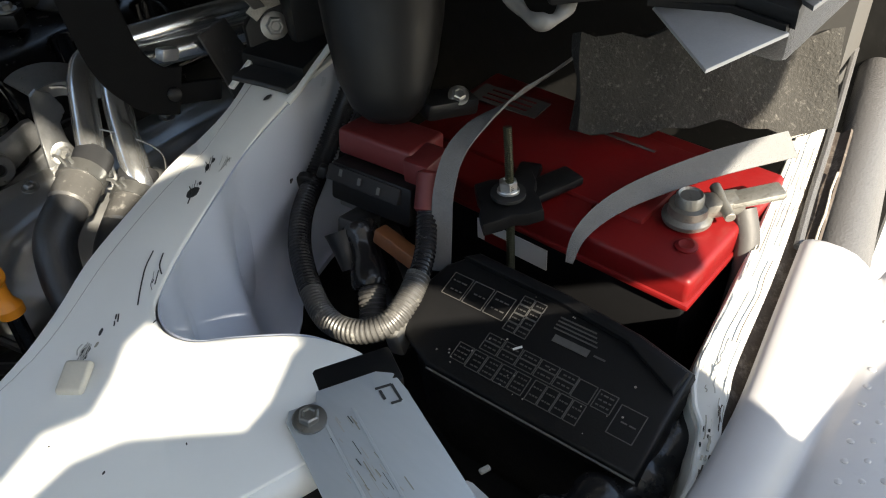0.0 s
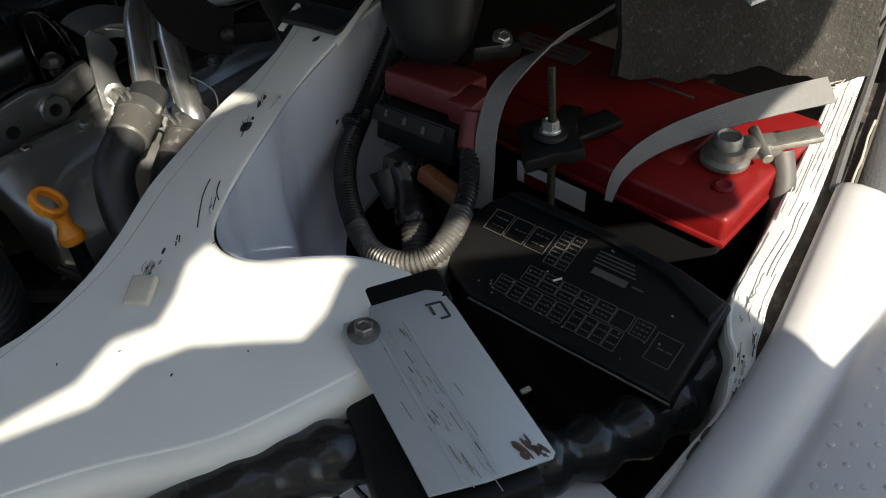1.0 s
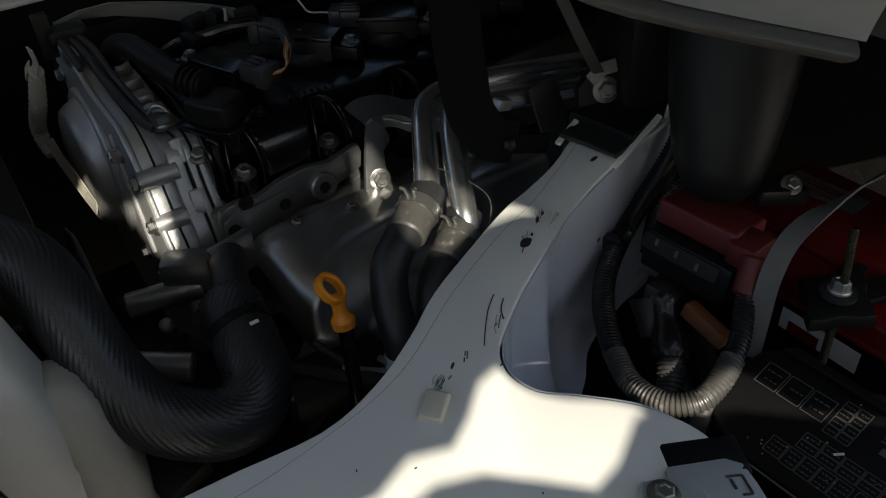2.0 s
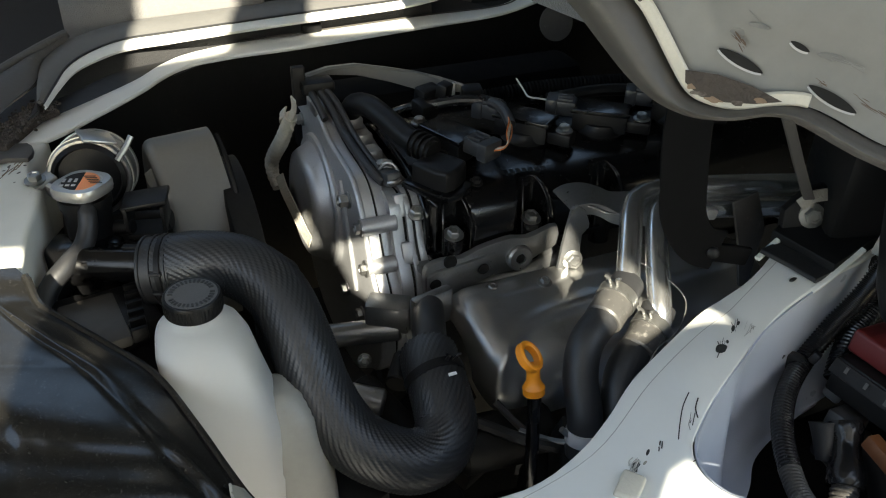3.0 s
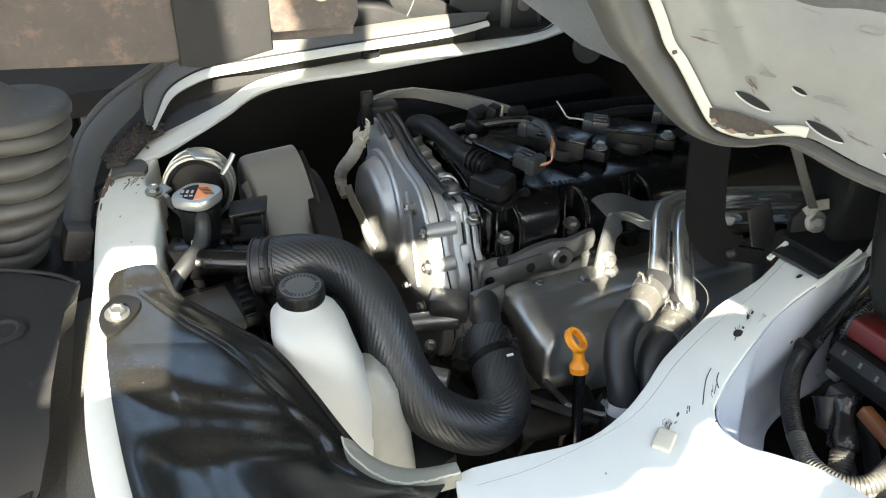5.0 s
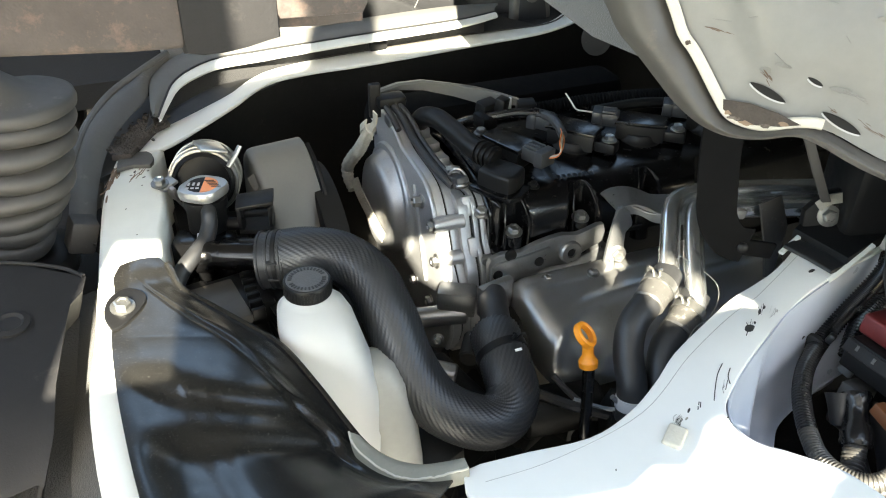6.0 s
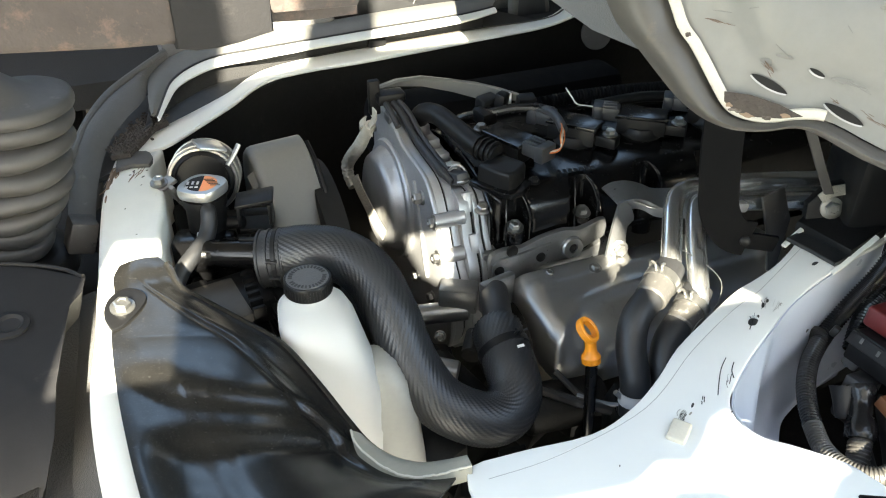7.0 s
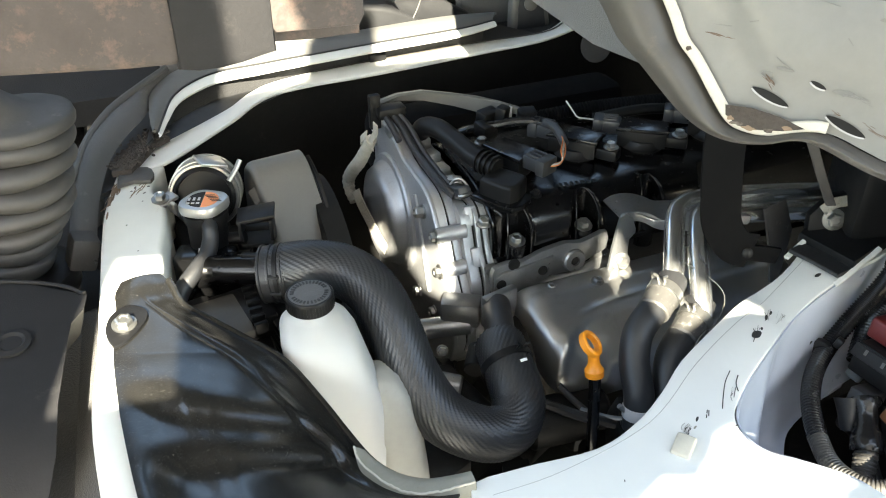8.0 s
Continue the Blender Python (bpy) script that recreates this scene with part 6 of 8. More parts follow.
def oval(cx, cy, z, wx, wy, p=3.0, n=36, turn=0.0):
    out = []
    for k in range(n):
        a = 2 * math.pi * k / n
        c, s = math.cos(a), math.sin(a)
        x = wx * math.copysign(abs(c) ** (2 / p), c)
        y = wy * math.copysign(abs(s) ** (2 / p), s)
        q = radians(turn)
        out.append(Vector((cx + x * math.cos(q) - y * math.sin(q), cy + x * math.sin(q) + y * math.cos(q), z)))
    return out


BOTTLE = ((-0.05, 0.19, 0.79, 0.038, 0.03, 3), (-0.049, 0.192, 0.8, 0.045, 0.036, 3), (-0.049, 0.196, 0.85, 0.0465, 0.037, 3.4), (-0.05, 0.199, 0.884, 0.0465, 0.037, 3.4), (-0.0505, 0.2, 0.89, 0.0453, 0.0362, 3.4), (-0.053, 0.206, 0.93, 0.044, 0.037, 3.4), (-0.06, 0.216, 0.97, 0.0405, 0.037, 3.2),
          (-0.0645, 0.227, 0.998, 0.038, 0.036, 3), (-0.0665, 0.234, 1.01, 0.034, 0.032, 2.6), (-0.0665, 0.239, 1.017, 0.026, 0.026, 2), (-0.0665, 0.243, 1.02, 0.0205, 0.0205, 2), (-0.0665, 0.245, 1.03, 0.0195, 0.0195, 2))
part("bottle", skin(bmesh.new(), [oval(*r, turn=-12) for r in BOTTLE]), TANK, tank, "", 60)
LOBE = ((-0.002, 0.175, 0.79, 0.026, 0.03), (0.0, 0.178, 0.83, 0.028, 0.034), (-0.002, 0.188, 0.89, 0.026, 0.032), (-0.007, 0.199, 0.93, 0.024, 0.028), (-0.011, 0.204, 0.947, 0.018, 0.022), (-0.014, 0.206, 0.953, 0.009, 0.012))
part("side_lobe", skin(bmesh.new(), [oval(*r, turn=-12) for r in LOBE]), TANK_DULL, tank, "yellowed rear lobe of the bottle", 60)
screw = lathe((-0.066, 0.2455, 1.021), (0, 0, 1), [(0.0232, 0), (0.024, 0.001), (0.024, 0.014), (0.0228, 0.0158), (0.0215, 0.0158), (0.001, 0.0156)], 60)
screw_cap = part("screw_cap", screw, BLACK, tank, "black ribbed screw cap with raised lettering")
b = bmesh.new()
for k in range(48):
    a = 2 * math.pi * k / 48
    box((-0.066 + 0.024 * math.cos(a), 0.2455 + 0.024 * math.sin(a), 1.0285), (0.0008, 0.0008, 0.011), (0, 0, math.degrees(a)), 0, b)
part("cap_ribs", b, BLACK, screw_cap)
b = bmesh.new()
for k in range(30):
    if k % 15 in (0,):
        continue
    a = 2 * math.pi * k / 30
    box((-0.066 + 0.017 * math.cos(a), 0.2455 + 0.017 * math.sin(a), 1.0375), (0.004, 0.0018, 0.0008), (0, 0, math.degrees(a)), 0, b)
part("cap_top", lathe((-0.066, 0.2455, 1.0366), (0, 0, 1), [(0.0212, -0.001), (0.021, 0.0006), (0.001, 0.0008)], 48), MOTTLED, screw_cap, "dusty grey cap top")
part("cap_print", b, INK, screw_cap, "worn raised print round the cap")

# ---- cabin side of the front rail ----
boot = thing("lever_boot", (-0.33, 0.48, 0.96), "faded grey ribbed rubber boot in a black base ring", "rubber boot")
rings = []
RIBS = 7
for k in range(RIBS * 20 + 1):
    s = k / (RIBS * 20)
    n_rib = min(RIBS - 1, int(s * RIBS))
    w = s * RIBS - n_rib
    depth = 0.005 + 0.0145 * min(1.0, s / 0.5)
    fold = math.sin(math.pi * w) ** 0.38 if 0 < w < 1 else 0.0
    sag = 0.0012 * math.sin(2.6 * n_rib + 1)
    rad_ = 0.036 + 0.013 * min(1.0, s / 0.45) ** 0.7 + depth * fold + sag - 0.0105
    tilt = 0.0022 * math.sin(1.9 * n_rib)
    ring_ = oval(-0.343 + 0.042 * s, 0.478 - 0.02 * s, 0.988 + 0.178 * s, rad_, rad_, 2.0, 56)
    rings.append([p + Vector((0, 0, tilt * math.cos(6.2832 * q / 56 + n_rib) + 0.0012 * math.sin(6.2832 * q / 56 * 3 + 2 * n_rib))) for q, p in enumerate(ring_)])
top = [oval(-0.301 - lean, 0.458, 1.166 + h, r, r, 2.0, 56) for r, h, lean in ((0.054, -0.0005, 0), (0.0575, 0.0015, 0), (0.0585, 0.007, 0), (0.057, 0.0125, 0), (0.054, 0.0142, 0), (0.047, 0.0155, 0.002), (0.038, 0.0175, 0.008), (0.03, 0.025, 0.017), (0.022, 0.042, 0.031), (0.016, 0.06, 0.042), (0.014, 0.1, 0.055))]
part("boot_bellows", skin(bmesh.new(), rings + top), BOOT, boot, "", 60)
part("boot_base", lathe((-0.345, 0.482, 0.96), (0, 0, 1), [(0.06, 0), (0.062, 0.004), (0.062, 0.02), (0.059, 0.026), (0.052, 0.029), (0.04, 0.03)], 56), BLACK, boot, "black base ring of the boot")
part("boot_clip", box((-0.275, 0.475, 1.0), (0.03, 0.03, 0.04), (0, 20, 10), 0.004), BOOT, boot)

console = thing("kick_panel", (-0.4, 0.25, 0.9), "dark grey plastic panel with a round fastener dimple", "trim panel")
rows = []
for (x0, y0, z0), (x1, y1, z1), (x2, y2, z2) in (((-0.266, 0.306, 1.052), (-0.33, 0.352, 1.052), (-0.6, 0.45, 1.06)), ((-0.27, 0.286, 1.05), (-0.335, 0.325, 1.052), (-0.6, 0.41, 1.06)), ((-0.282, 0.27, 1.048), (-0.345, 0.29, 1.05), (-0.6, 0.35, 1.055)), ((-0.286, 0.25, 1.046), (-0.35, 0.265, 1.048), (-0.6, 0.31, 1.05)),
                                                 ((-0.297, 0.168, 1.042), (-0.36, 0.18, 1.042), (-0.6, 0.2, 1.04)), ((-0.302, 0.122, 1.03), (-0.365, 0.13, 1.03), (-0.6, 0.15, 1.03)), ((-0.316, 0.1, 1.0), (-0.37, 0.1, 0.99), (-0.6, 0.11, 0.99))):
    rows.append([(x0 - 0.01, y0, z0 - 0.03), (x0 - 0.003, y0, z0 - 0.006), (x0, y0, z0 - 0.001), (x0 - 0.006, y0 + 0.002, z0), (x1, y1, z1), (x2, y2, z2)])
part("panel_skin", sheet([smooth(r, 1) for r in rows], 0.003), DARKGREY, console, "", 50)
part("panel_step", tube([(-0.6, 0.448, 1.062), (-0.33, 0.35, 1.054), (-0.268, 0.305, 1.053)], 0.002, 8), DARKGREY, console)
part("fastener", lathe((-0.332, 0.257, 1.047), (0.02, -0.1, 1), [(0.017, 0), (0.017, 0.003), (0.012, 0.0042), (0.009, 0.002), (0.001, 0.002)], 28), DARKGREY, console)
whole("floor_mat", sheet([[(-0.265, 0.34, 1.01), (-0.28, 0.35, 1.0), (-0.6, 0.36, 0.97)], [(-0.268, 0.24, 1.012), (-0.29, 0.24, 0.99), (-0.6, 0.24, 0.97)], [(-0.274, 0.12, 1.01), (-0.3, 0.12, 0.98), (-0.6, 0.12, 0.96)], [(-0.268, 0.0, 1.005), (-0.3, 0.0, 0.97), (-0.6, 0.0, 0.95)], [(-0.25, -0.2, 1.0), (-0.3, -0.2, 0.96), (-0.6, -0.2, 0.94)]], 0.005), CARPET, "dark grey carpet along the front rail", "carpet", "structure")
whole("corner_trim", strip([(-0.262, 0.46, 0.99), (-0.25, 0.535, 1.02), (-0.228, 0.6, 1.045), (-0.2, 0.652, 1.055), (-0.172, 0.7, 1.058), (-0.16, 0.76, 1.06), (-0.128, 0.815, 1.062)], [(-0.29, 0.47, 1.0), (-0.275, 0.55, 1.04), (-0.254, 0.62, 1.062), (-0.222, 0.69, 1.07), (-0.186, 0.745, 1.072), (-0.16, 0.79, 1.072), (-0.126, 0.828, 1.07)], 6, 0.004, 0.008), MOTTLED, "grey moulded floor trim round the far bay corner", "floor trim", "structure", crease=60)
whole("trim_piping", tube([(-0.292, 0.52, 1.03), (-0.27, 0.575, 1.05), (-0.248, 0.635, 1.064), (-0.215, 0.7, 1.073), (-0.17, 0.765, 1.075), (-0.13, 0.825, 1.073)], 0.005, 10), MOTTLED, "grey trim edge piping along the cabin carpet", "trim piping", "structure")
knob = thing("plastic_elbow", (-0.262, 0.56, 1.0), "pale grey plastic elbow beside the rubber boot", "pipe elbow")
part("elbow_body", tube([(-0.262, 0.6, 1.02), (-0.256, 0.565, 1.012), (-0.262, 0.535, 1.0), (-0.272, 0.515, 0.985)], lambda t: 0.014 - 0.004 * t, 16), BOOT, knob)
part("elbow_foot", tube([(-0.258, 0.53, 0.99), (-0.253, 0.505, 0.985), (-0.256, 0.47, 0.98)], 0.011, 14), DARKGREY, knob)
prof = soft([(0.868, 0.98), (0.868, 1.05), (0.874, 1.08), (0.892, 1.1), (0.92, 1.11), (0.97, 1.113), (1.2, 1.113)], 4) + [(1.2, 0.98)]
whole("carpet_step", prism(prof, ((-0.13, 0, 0), *YZ), 0.275, 0.012, segs=3), STEPCLOTH, "light grey carpeted floor step beyond the bay", "carpet step", "structure", crease=60)

# passenger seat beyond
seat = thing("passenger_seat", (0.25, 1.15, 1.02), "grey fabric passenger seat beyond the engine bay", "car seat")
b = prism(soft([(0.15, 1.0), (0.15, 1.06), (0.16, 1.08), (0.19, 1.092), (0.25, 1.085), (0.29, 1.07), (0.34, 1.04), (0.34, 1.0), (0.15, 1.0)], 3)[:-1], ((0, 1.3, 0), *XZ), 0.36, 0.008, segs=3)
part("seat_base", b, RUBBER, seat, "black moulded seat base", 60)
part("side_cover", prism(soft([(0.27, 1.09), (0.29, 1.11), (0.33, 1.105), (0.39, 1.066), (0.42, 1.05), (0.462, 1.014), (0.4, 1.02), (0.305, 1.045), (0.27, 1.09)], 2)[:-1], ((0, 0.965, 0), *XZ), 0.02, 0.006), RUBBER, seat, "black plastic side cover")
part("cover_seam", ribbon([(0.3, 0.942, 1.053), (0.312, 0.942, 1.075), (0.322, 0.942, 1.1)], 0.002, 0.002, up=(0, -1, 0)), DUCT, seat)
part("cushion", skin(bmesh.new(), [oval(0.36, 1.27, z, wx, wy, 4) for z, wx, wy in ((1.03, 0.17, 0.18), (1.06, 0.2, 0.21), (1.12, 0.2, 0.21), (1.15, 0.18, 0.19), (1.16, 0.14, 0.15))]), FABRIC, seat, "light grey woven cushion", 60)
part("backrest", box((0.62, 1.24, 1.35), (0.14, 0.42, 0.5), (0, 18, 0), 0.05, segs=4), FABRIC_DARK, seat)
part("piping", tube([(0.292, 1.06, 1.03), (0.3, 1.058, 1.06), (0.315, 1.058, 1.1), (0.32, 1.075, 1.14)], 0.003, 8), RED, seat, "thin red piping")
part("rear_panel", box((0.47, 0.985, 1.08), (0.13, 0.03, 0.2), (0, 0, 0), 0.01), FABRIC_DARK, seat)
buckle = thing("belt_buckle", (0.523, 0.93, 1.0), "grey seat belt anchor with a round button", "belt buckle")
ARCH = soft([(0.488, 1.0), (0.487, 1.06), (0.492, 1.085), (0.506, 1.097), (0.525, 1.099), (0.544, 1.094), (0.556, 1.08), (0.56, 1.055), (0.561, 1.0), (0.488, 1.0)], 2)[:-1]
part("buckle_body", prism(ARCH, ((0, 0.94, 0), *XZ), 0.02, 0.006, segs=3), DUCT, buckle, "pale grey rim")
part("buckle_face", prism(inset(ARCH, 0.011), ((0, 0.921, 0), *XZ), 0.003, 0.001), GREYPLUG, buckle)
part("release_button", lathe((0.522, 0.919, 1.066), (0, -1, 0.15), [(0.0135, 0), (0.0135, 0.003), (0.011, 0.0045), (0.001, 0.0045)], 24), DUCT, buckle)


# ---- raised seat base over the bay ----
lid = thing("tilted_seat", (0.3, 0.0, 1.2), "tilted seat showing its steel pan with slots and scrapes", "car seat")
LO, LU, LV = Vector((0.244, 0.052, 1.229)), Vector((0.725, -0.684, -0.081)).normalized(), Vector((0.215, 0.114, 0.97)).normalized()
LN = LU.cross(LV)


def on_lid(u, v, w=0.0):
    return LO + LU * u + LV * v + LN * w


OUT = [(-0.25, 0.2), (-0.16, 0.12), (-0.123, 0.082), (-0.105, 0.06), (-0.085, 0.045), (-0.064, 0.028), (-0.044, 0.013), (-0.022, 0.002), (0.002, -0.002), (0.026, 0.002), (0.048, 0.01), (0.068, 0.008), (0.12, -0.006), (0.24, -0.02)]
INN = [(-0.2, 0.24), (-0.12, 0.148), (-0.074, 0.09), (-0.058, 0.066), (-0.046, 0.055), (-0.034, 0.042), (-0.02, 0.026), (-0.008, 0.014), (0.004, 0.01), (0.022, 0.0105), (0.048, 0.0195), (0.07, 0.02), (0.125, 0.006), (0.245, -0.007)]
rim_rows = []
for (a, b_), (c, d) in zip(smooth([(u, v, 0) for u, v in OUT], 4), smooth([(u, v, 0) for u, v in INN], 4)) if False else zip([(p.x, p.y) for p in smooth([(u, v, 0) for u, v in OUT], 4)], [(p.x, p.y) for p in smooth([(u, v, 0) for u, v in INN], 4)]):
    row = []
    for j in range(9):
        s = j / 8
        row.append(on_lid(a + (c - a) * s, b_ + (d - b_) * s, 0.016 * math.sin(math.pi * s) - 0.004))
    rim_rows.append(row)
part("seal_rim", sheet(rim_rows, 0.003), SEAL, lid, "dirty grey rubber seal round the base", 60)
inner = smooth([(u, v, 0) for u, v in INN], 4)
part("seam_sealer", ribbon([on_lid(p.x + 0.003, p.y + 0.004, 0.002) for p in inner[:44]], 0.0085, 0.005, n=1, up=LN, smoothed=False), SEALANT, lid, "cream seam sealer with brown stains")
# the pan itself, with a swage along it
vs = []
rows = []
for p in inner[4:]:
    row = []
    for j in range(22):
        h = 0.42 * (j / 21) ** 1.6
        w = 0.0
        d = (h - 0.055 + 0.1 * (p.x + 0.05))
        w += 0.011 / (1 + math.exp(-d * 220)) - 0.011 / (1 + math.exp(-(d - 0.05) * 160))
        row.append(on_lid(p.x + 0.2 * h + 0.004, p.y + h, w - 0.002))
    rows.append(row)
part("pan_sheet", sheet(rows, 0.0016), LIDPAINT, lid, "grey primed pan with slots", 50)


def pan_lift(u, v):
    """Height of the pan's sheet over its plane."""
    p = min(inner, key=lambda q: abs(u - q.x - 0.2 * (v - q.y) - 0.004))
    d = v - p.y - 0.055 + 0.1 * (p.x + 0.05)
    return 0.011 / (1 + math.exp(-d * 220)) - 0.011 / (1 + math.exp(-(d - 0.05) * 160)) - 0.002


def slot(u, v, w, h, turn):
    c, s = math.cos(radians(turn)), math.sin(radians(turn))
    ol = [(w / 2 * math.cos(a), h / 2 * math.copysign(abs(math.sin(a)) ** 1.5, math.sin(a))) for a in (2 * math.pi * k / 24 for k in range(24))]
    ol = [(u + x * c - y * s, v + x * s + y * c) for x, y in ol]
    up = pan_lift(u, v) + 0.0012
    part("slot_lip", prism([(x - 0.0005, y - 0.0013) for x, y in ol], (on_lid(0, 0, up), LU, LV), 0.0007), GREY, lid, "pale lower lip of the slot")
    return part("slot", prism(ol, (on_lid(0, 0, up + 0.0004), LU, LV), 0.0008), BLACK, lid, "dark pressed slot")


slot(0.0195, 0.0395, 0.031, 0.0062, -17)
slot(0.0775, 0.029, 0.033, 0.0066, -18)
slot(0.05, 0.055, 0.013, 0.0034, -18)
slot(0.138, 0.018, 0.033, 0.0066, -18)
scuffs(lid, on_lid(0, 0, 0.0035), (LU, LV), [(0.0145, 0.051, 0.018, 0.005, -38), (-0.03, 0.077, 0.03, 0.004, -4), (0.068, 0.037, 0.012, 0.003, -20), (0.1, 0.03, 0.03, 0.003, -20)], RUST, name="scrape", label="brown scrape in the primer")
scuffs(lid, on_lid(0, 0, 0.0045), (LU, LV), [(0.078, 0.051, 0.03, 0.003, -8)], LIDWEAR, name="worn_scrape", label="worn scrape in the primer")
rng = random.Random(61)
for k in range(6):
    u, v = rng.uniform(-0.05, 0.17), rng.uniform(0.045, 0.13)
    turn, long_ = radians(rng.choice((-14, -10, -40, 30)) + rng.gauss(0, 8)), rng.uniform(0.006, 0.03)
    d = Vector((math.cos(turn), math.sin(turn)))
    pts = [(u + d.x * long_ * q, v + d.y * long_ * q) for q in (0, 0.35, 0.7, 1.0)]
    part("scrape", ribbon([on_lid(a, c, pan_lift(a, c) + 0.0013) for a, c in pts], rng.uniform(0.0003, 0.0009), 0.0005, n=3, up=LN), LIDWEAR, lid, "scrape in the primer")
for k in range(9):
    u, v = rng.uniform(-0.06, 0.15), rng.uniform(0.05, 0.14)
    part("stain", prism(blob_outline(0, 0, rng.uniform(0.008, 0.03), rng.uniform(0.003, 0.008), k + 5, 18, 0.5), (on_lid(u, v, pan_lift(u, v) + 0.0011), LU, LV), 0.0004), LIDWEAR, lid, "darker stain in the primer")
for k, (i, w) in enumerate(((28, 0.005), (30, 0.008), (33, 0.011), (36, 0.008), (38, 0.006), (14, 0.004))):
    p = inner[i]
    part("rust_stain", prism(blob_outline(0, 0, w * 1.6, 0.005, k + 3, 22, 0.7), (on_lid(p.x + 0.003, p.y + 0.004, 0.0048), LU, LV), 0.0004), DIRT if k % 2 else STAIN, lid, "brown stain on the sealer")
b = prism([(-0.011, 0.0275), (0.009, 0.029), (0.031, 0.0265), (0.05, 0.0215), (0.035, 0.0165), (0.018, 0.0135), (0.002, 0.0135), (-0.009, 0.02)], (on_lid(0, 0, 0.004), LU, LV), 0.001)
part("drain_gap", b, FOAM_DARK, lid, "dark gap at the pan's corner")
part("seat_body", prism([(0.275, 0.06), (0.57, -0.225), (1.28, -0.26), (1.28, 0.6), (0.26, 0.6), (0.235, 0.25)], ((0, 0, 1.245), *XY), 0.5, 0.03), FABRIC_DARK, lid, "dark underside of the raised seat")
part("seat_skirt", box((0.95, -0.25, 1.2), (0.7, 0.03, 0.23), bevel=0.008), FABRIC_DARK, lid)
part("seat_body_rear", box((0.98, 0.17, 1.17), (0.62, 0.82, 0.17), bevel=0.02), FABRIC_DARK, lid)
# strut and arm that hold it
strut = thing("lid_strut", (0.4, 0.17, 1.0), "flat black stay hanging behind the tilted seat", "stay")
part("stay_foot", box((0.42, 0.169, 1.006), (0.06, 0.006, 0.02), (0, 14, -12), 0.002), STRIP_BLACK, strut)
part("stay_rivet", lathe((0.405, 0.166, 1.012), (-0.4, -0.8, 0.3), [(0.006, -0.002), (0.006, 0.003), (0.003, 0.005)], 14), BLACK, strut)
part("stay_blade", ribbon([(0.37, 0.195, 1.2), (0.366, 0.19, 1.14), (0.366, 0.182, 1.09), (0.372, 0.178, 1.05), (0.39, 0.172, 1.022), (0.412, 0.168, 1.012)], 0.042, 0.004, up=(-0.5, -0.8, 0.2)), STRIP_BLACK, strut)
arm = thing("hinge_arm", (0.5, 0.16, 1.0), "thin grey hinge arm bolted to a black bracket", "hinge")
part("arm_rod", ribbon([(0.44, 0.16, 1.16), (0.455, 0.16, 1.135), (0.48, 0.158, 1.09), (0.505, 0.158, 1.05)], 0.01, 0.004, up=(-0.5, -0.8, 0.2)), BOOT, arm, "dull grey arm")
part("arm_bracket", prism([(-0.03, -0.035), (0.09, -0.06), (0.1, 0.03), (0.03, 0.045), (-0.01, 0.035), (-0.03, 0.012)], ((0.525, 0.17, 1.02), (0.9, -0.43, 0), (0.1, 0.2, 0.97)), 0.012, 0.003), BLACK, arm)
part("arm_washer", ribbon([(0.492, 0.158, 1.05), (0.505, 0.157, 1.057), (0.522, 0.156, 1.057)], 0.012, 0.002, up=(-0.5, -0.8, 0.4)), CLOTH, arm, "pale bent washer plate")
bolt(arm, (0.517, 0.162, 1.031), (-0.4, -0.8, 0.3), 0.0085)
part("rear_block", box((0.6, 0.15, 1.06), (0.14, 0.1, 0.16), (0, 0, -25), 0.01), BLACK, arm)

# rusty seat slide seen above the front rail
slide = thing("seat_slide", (-0.2, 0.05, 1.36), "brown rusted seat slide hanging over the front rail", "seat slide")
BEAM = [(-0.34, 1.427), (-0.23, 1.4165), (-0.19, 1.413), (-0.168, 1.412), (-0.16, 1.415), (-0.157, 1.43), (-0.157, 1.56), (-0.34, 1.56)]
part("slide_beam", prism(BEAM, ((0, -0.1, 0), *XZ), 0.02, 0.004, segs=3), SLIDE, slide)
part("slide_face", prism([(-0.172, 1.411), (-0.165, 1.4095), (-0.157, 1.4095), (-0.149, 1.4105), (-0.142, 1.412), (-0.1365, 1.413), (-0.1355, 1.54), (-0.172, 1.54)], ((0, -0.105, 0), *XZ), 0.017, 0.003), DARKGREY, slide, "smooth dark grey end piece")
part("slide_plate", prism([(-0.138, 1.423), (-0.136, 1.4195), (-0.104, 1.4185), (-0.102, 1.422), (-0.102, 1.5), (-0.138, 1.5)], ((0, -0.112, 0), *XZ), 0.008, 0.0015), SLIDE, slide)
part("slide_runner", prism([(-0.1345, 1.4115), (-0.12, 1.4105), (-0.1, 1.4105), (-0.1, 1.5), (-0.1345, 1.5)], ((0, -0.098, 0), *XZ), 0.008, 0.0015), SLIDE, slide)
bolt(slide, (-0.1165, -0.1205, 1.435), (0.05, -1, 0), 0.0032, "pale slide bolt", material=SEALANT)


